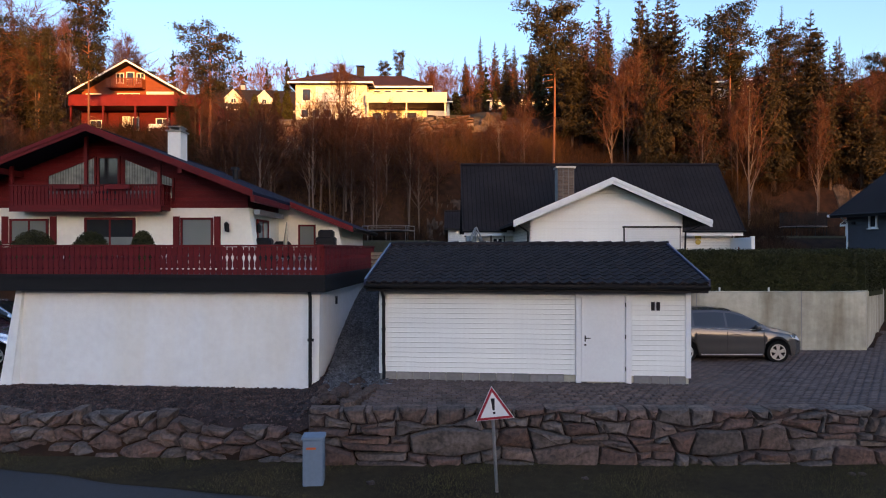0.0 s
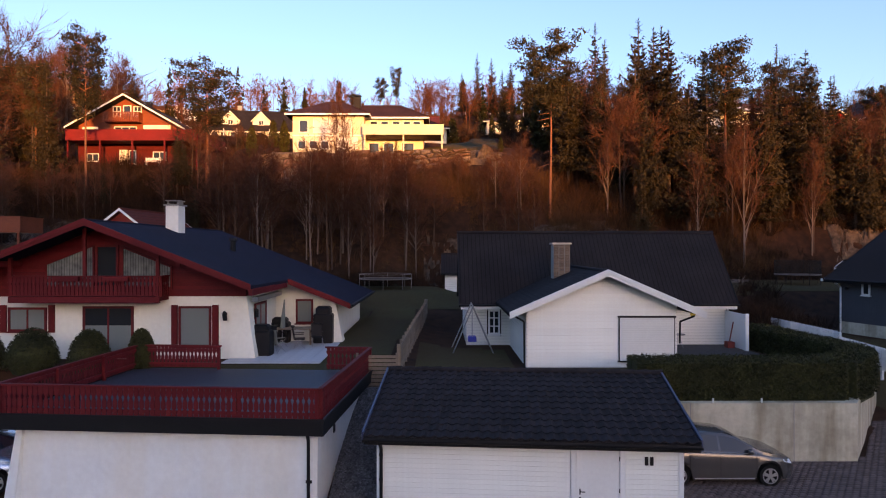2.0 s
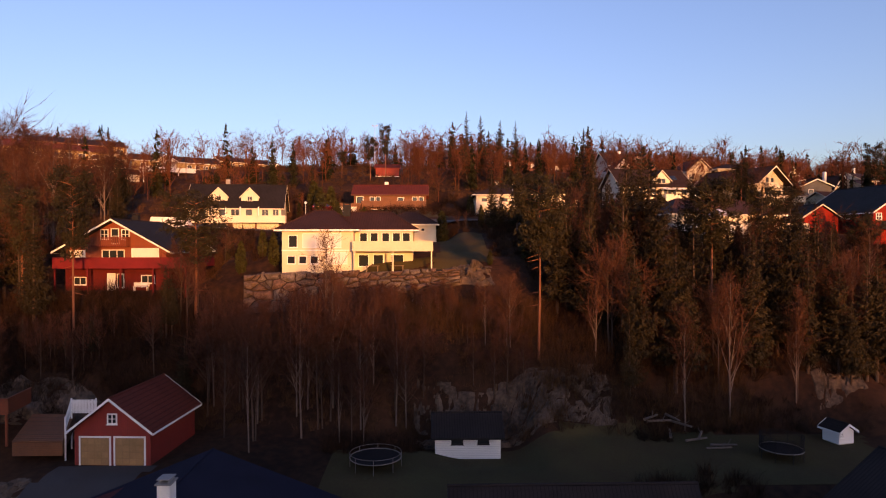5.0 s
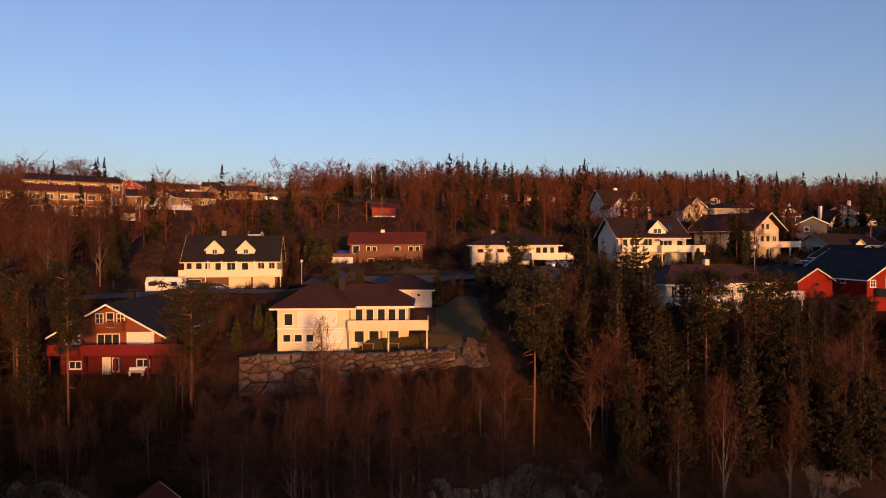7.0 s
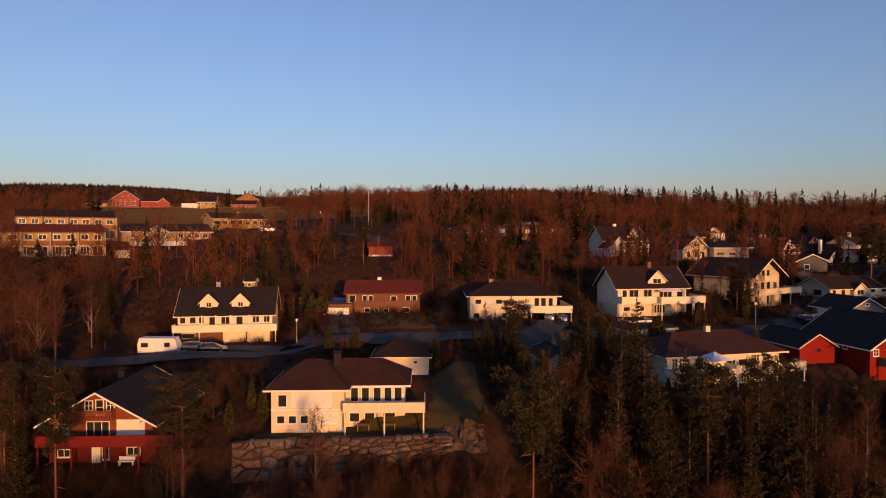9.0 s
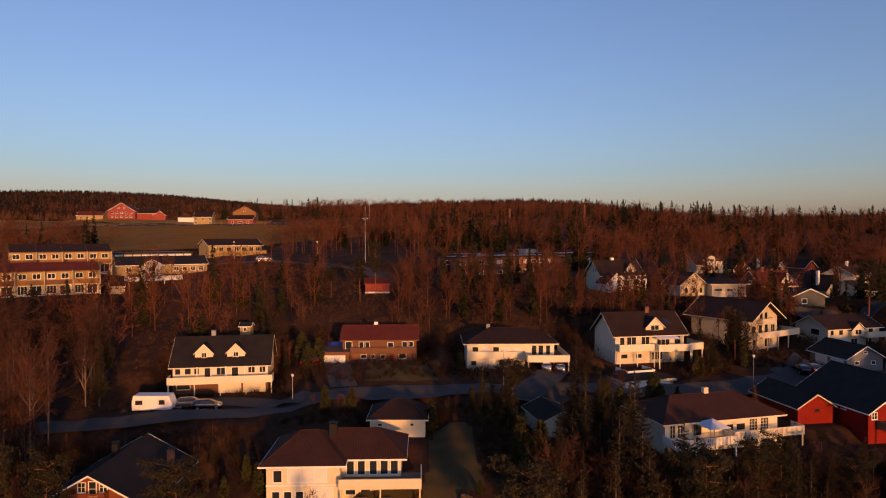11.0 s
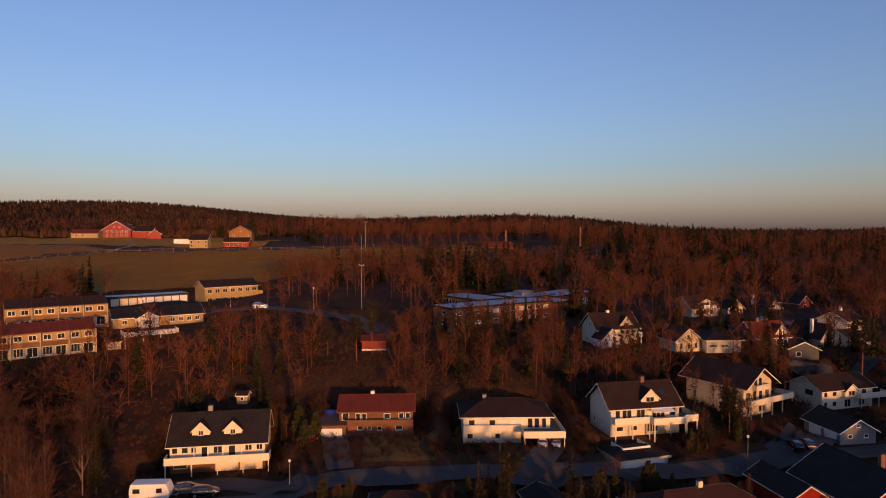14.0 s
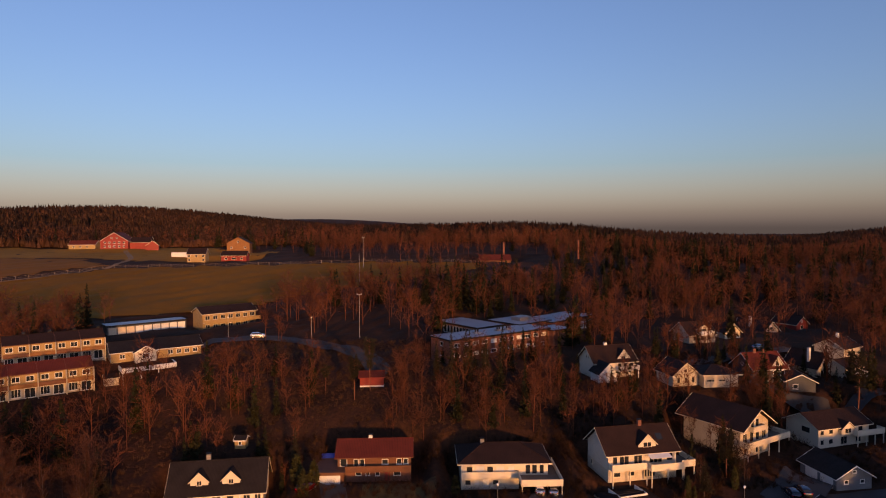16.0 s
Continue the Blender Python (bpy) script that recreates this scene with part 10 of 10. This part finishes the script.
outcrop("small rock knoll below the villa's lawn", 1.5, 7.5, 70.5, 74.5, 0.8, 11)
outcrop("lit bedrock knoll among the trees", 36.0, 41.0, 56.5, 60.0, 0.5, 13)

# mulch chips and gravel: loose pieces too many to count
def chips(name, label, poly, n, size, mat, seed, lift=0.03):
    rnd = np.random.RandomState(seed)
    p = np.array(poly, float)
    x, y = rnd.uniform(p[:, 0].min(), p[:, 0].max(), n), rnd.uniform(p[:, 1].min(), p[:, 1].max(), n)
    ok = np.array([in_poly(a, b, [tuple(q) for q in poly]) for a, b in zip(x, y)])
    x, y = x[ok], y[ok]
    m = len(x)
    c = np.stack([x, y, ground(x, y) + lift], 1)
    s = rnd.uniform(0.5, 1.4, (m, 1)) * size
    e = [rnd.normal(0, 1, (m, 3)) * s * np.array([1, 1, 0.5]) for _ in range(3)]
    v = np.stack([c + e[0], c + e[1], c + e[2], c + np.array([0, 0, 1.0]) * s], 1).reshape(-1, 3)
    f = (np.array([(0, 1, 2), (0, 1, 3), (1, 2, 3), (2, 0, 3)])[None] + 4 * np.arange(m)[:, None, None]).reshape(-1, 3)
    ob = new(name, arr_mesh(name, v, f))
    ob.data.materials.append(mat)
    return tagged(ob, label, name.replace("_", " "), kind="stuff")


M_CHIP = island_vary(material("bark_chip", (0.150, 0.080, 0.064), (0.030, 0.016, 0.013), 0.95, 3, 20, 0, 0), 0.7)
M_PEB = island_vary(material("gravel_stone", (0.17, 0.17, 0.175), (0.09, 0.09, 0.095), 0.9, 3, 20, 0, 0), 0.6)
chips("bark_chips", "loose bark chips over the planting bed", [(-16, 14.4), (-9, 13.7), (-2.55, 13.0), (-2.55, 14.5), (-2.9, 16.1), (-16, 16.8)], 20000, 0.028, M_CHIP, 21)
chips("gravel_stones", "loose grey gravel between the garages", [(-3.0, 15.2), (-1.3, 14.6), (-1.2, 22.0), (-3.0, 22.0)], 12000, 0.030, M_PEB, 22, 0.045)


def grass(name, label, poly, n, h, mat, seed):
    rnd = np.random.RandomState(seed)
    p = np.array(poly, float)
    x, y = rnd.uniform(p[:, 0].min(), p[:, 0].max(), n), rnd.uniform(p[:, 1].min(), p[:, 1].max(), n)
    ok = np.array([in_poly(a, c, [tuple(q) for q in poly]) for a, c in zip(x, y)])
    x, y = x[ok], y[ok]
    n = len(x)
    b = np.stack([x, y, ground(x, y) + 0.02], 1)
    hh = h * rnd.uniform(0.3, 1.0, n) * (0.75 + 0.3 * np.sin(x * 1.7 + 2 * np.sin(y * 2.3)))
    e = b + np.stack([rnd.normal(0, 0.4, n) * hh, rnd.normal(0, 0.4, n) * hh, hh], 1)
    v, f = slivers(b, e, np.full(n, 0.006), rnd)
    ob = new(name, arr_mesh(name, v, f))
    ob.data.materials.append(mat)
    return tagged(ob, label, "grass", kind="stuff")


M_BLADE = island_vary(material("mixed_grass_blades", (0.085, 0.080, 0.030), (0.105, 0.075, 0.040), 0.9, 0.8, 5, 0, 0, world_space=True, spec=0.1), 0.4)
grass("verge_grass", "short tufted grass on the roadside verge", [(-14, 13.0), (-8.9, 12.55), (-6.0, 11.8), (-3.7, 11.25), (-1.0, 10.8), (14, 10.6), (14, 12.6), (-2.6, 12.6), (-8.7, 13.2), (-14, 13.7)], 130000, 0.10, M_BLADE, 31)
grass("lawn_grass", "short winter grass of the garden lawns", [(-13, 22.8), (14.5, 22.8), (14.5, 25.2), (-13, 25.2)], 22000, 0.05, M_BLADE, 32)

# ---------------------------------------------------------------- roof tiles and pavers
TILE_CACHE = {}


def tiled_slope(parent, x0, x1, ye, ze, yr, zr, mat, tw=0.30, tl=0.34):
    """Pantiles on a slope that rises from the eave (ye, ze) to the ridge (yr, zr)."""
    nx_, L = round((x1 - x0) / tw), math.hypot(yr - ye, zr - ze)
    ny_ = round(L / tl)
    tw, tl = (x1 - x0) / nx_, L / ny_
    prof = [(-0.5, 0.010), (-0.32, 0.0), (-0.12, 0.004), (0.06, 0.032), (0.28, 0.048), (0.5, 0.020)]
    k = len(prof)
    g = G()
    g.add([(p[0] * tw, -0.02, p[1] + 0.035) for p in prof] + [(p[0] * tw, tl * 1.06, p[1] + 0.008) for p in prof] + [(p[0] * tw, -0.02, p[1] - 0.004) for p in prof],
          [(i, i + 1, k + i + 1, k + i) for i in range(k - 1)] + [(2 * k + i, 2 * k + i + 1, i + 1, i) for i in range(k - 1)])
    me = g.mesh("tile")
    me.materials.append(mat)
    a = math.degrees(math.atan2(zr - ze, abs(yr - ye)))
    for j in range(ny_):
        for i in range(nx_):
            t = j / ny_
            part("tile", me, None, parent, m=pose(x0 + (i + 0.5) * tw, ye + (yr - ye) * t, ze + (zr - ze) * t, a, 0, 0 if yr > ye else 180))


ze_ = GH - GS * 0.36 + 0.035
tiled_slope(garage, -GW / 2 - 0.25, GW / 2 + 0.28, -0.40, ze_, GD / 2, GH + GR + 0.035, M_TILE, 0.25, 0.32)
tiled_slope(garage, -GW / 2 - 0.25, GW / 2 + 0.28, GD + 0.40, ze_, GD / 2, GH + GR + 0.035, M_TILE, 0.25, 0.32)

# concrete pavers of the yard: the nearest are pieces of their own, the rest joined
M_PAVER = material("grey_brown_paver", (0.128, 0.086, 0.074), (0.072, 0.049, 0.043), 0.9, 2, 14, 0.3, 40, vary=0.25)
M_PAVERJ = island_vary(material("grey_brown_paver_field", (0.128, 0.086, 0.074), (0.072, 0.049, 0.043), 0.9, 2, 14, 0.3, 40), 0.25)
yard = tagged(part("paved_yard", G().box(-1.9, 13.15, -0.4, 22.0, 20.3, -0.1), M_GRAVEL), "grey-brown concrete block paving of the yard", "pavement", kind="structure")
PW, PD = 0.215, 0.145
pv = G().bevel_box(-PW / 2 + 0.008, -PD / 2 + 0.008, -0.06, PW / 2 - 0.008, PD / 2 - 0.008, 0.012, 0.022)
pvm = pv.mesh("paver")
pvm.materials.append(M_PAVER)
tv = np.array(pv.v)
tfc = []
for f in pv.f[1:]:
    tfc += [(f[0], f[i], f[i + 1]) for i in range(1, len(f) - 1)]
tfc = np.array(tfc)
rp = np.random.RandomState(15)
single_n, jv, jf, kk = 0, [], [], 0
ginv = GAR.inverted()
for j in range(int(12.0 / PD)):
    y = 13.12 + (j + 0.5) * PD
    for i in range(int(23.5 / PW)):
        x = -1.85 + (i + 0.5 + 0.5 * (j % 2)) * PW
        off = ((x - 13.7) * 6.7 - (y - 20.3) * 5.3) / 8.54
        if y > 20.2 and not (0.1 < off < 2.2 and x < 18.0):
            continue
        q = ginv @ Vector((x, y, 0))
        if abs(q.x) < GW / 2 and 0.05 < q.y < GD:
            continue
        m = pose(x, y, rp.uniform(-0.004, 0.004) + float(ground(x, y)) + 0.035, rp.uniform(-0.6, 0.6), rp.uniform(-0.6, 0.6), 0)
        if j < 9 and 0.6 < x < 7.9 and single_n < 300:
            part("paver", pvm, None, yard, m=m)
            single_n += 1
        else:
            A = np.array(m)
            jv.append(tv @ A[:3, :3].T + A[:3, 3])
            jf.append(tfc + kk)
            kk += len(tv)
pj = part("paver_field", arr_mesh("paver_field", np.concatenate(jv), np.concatenate(jf)), M_PAVERJ, yard)
tagged(pj, kind="stuff")
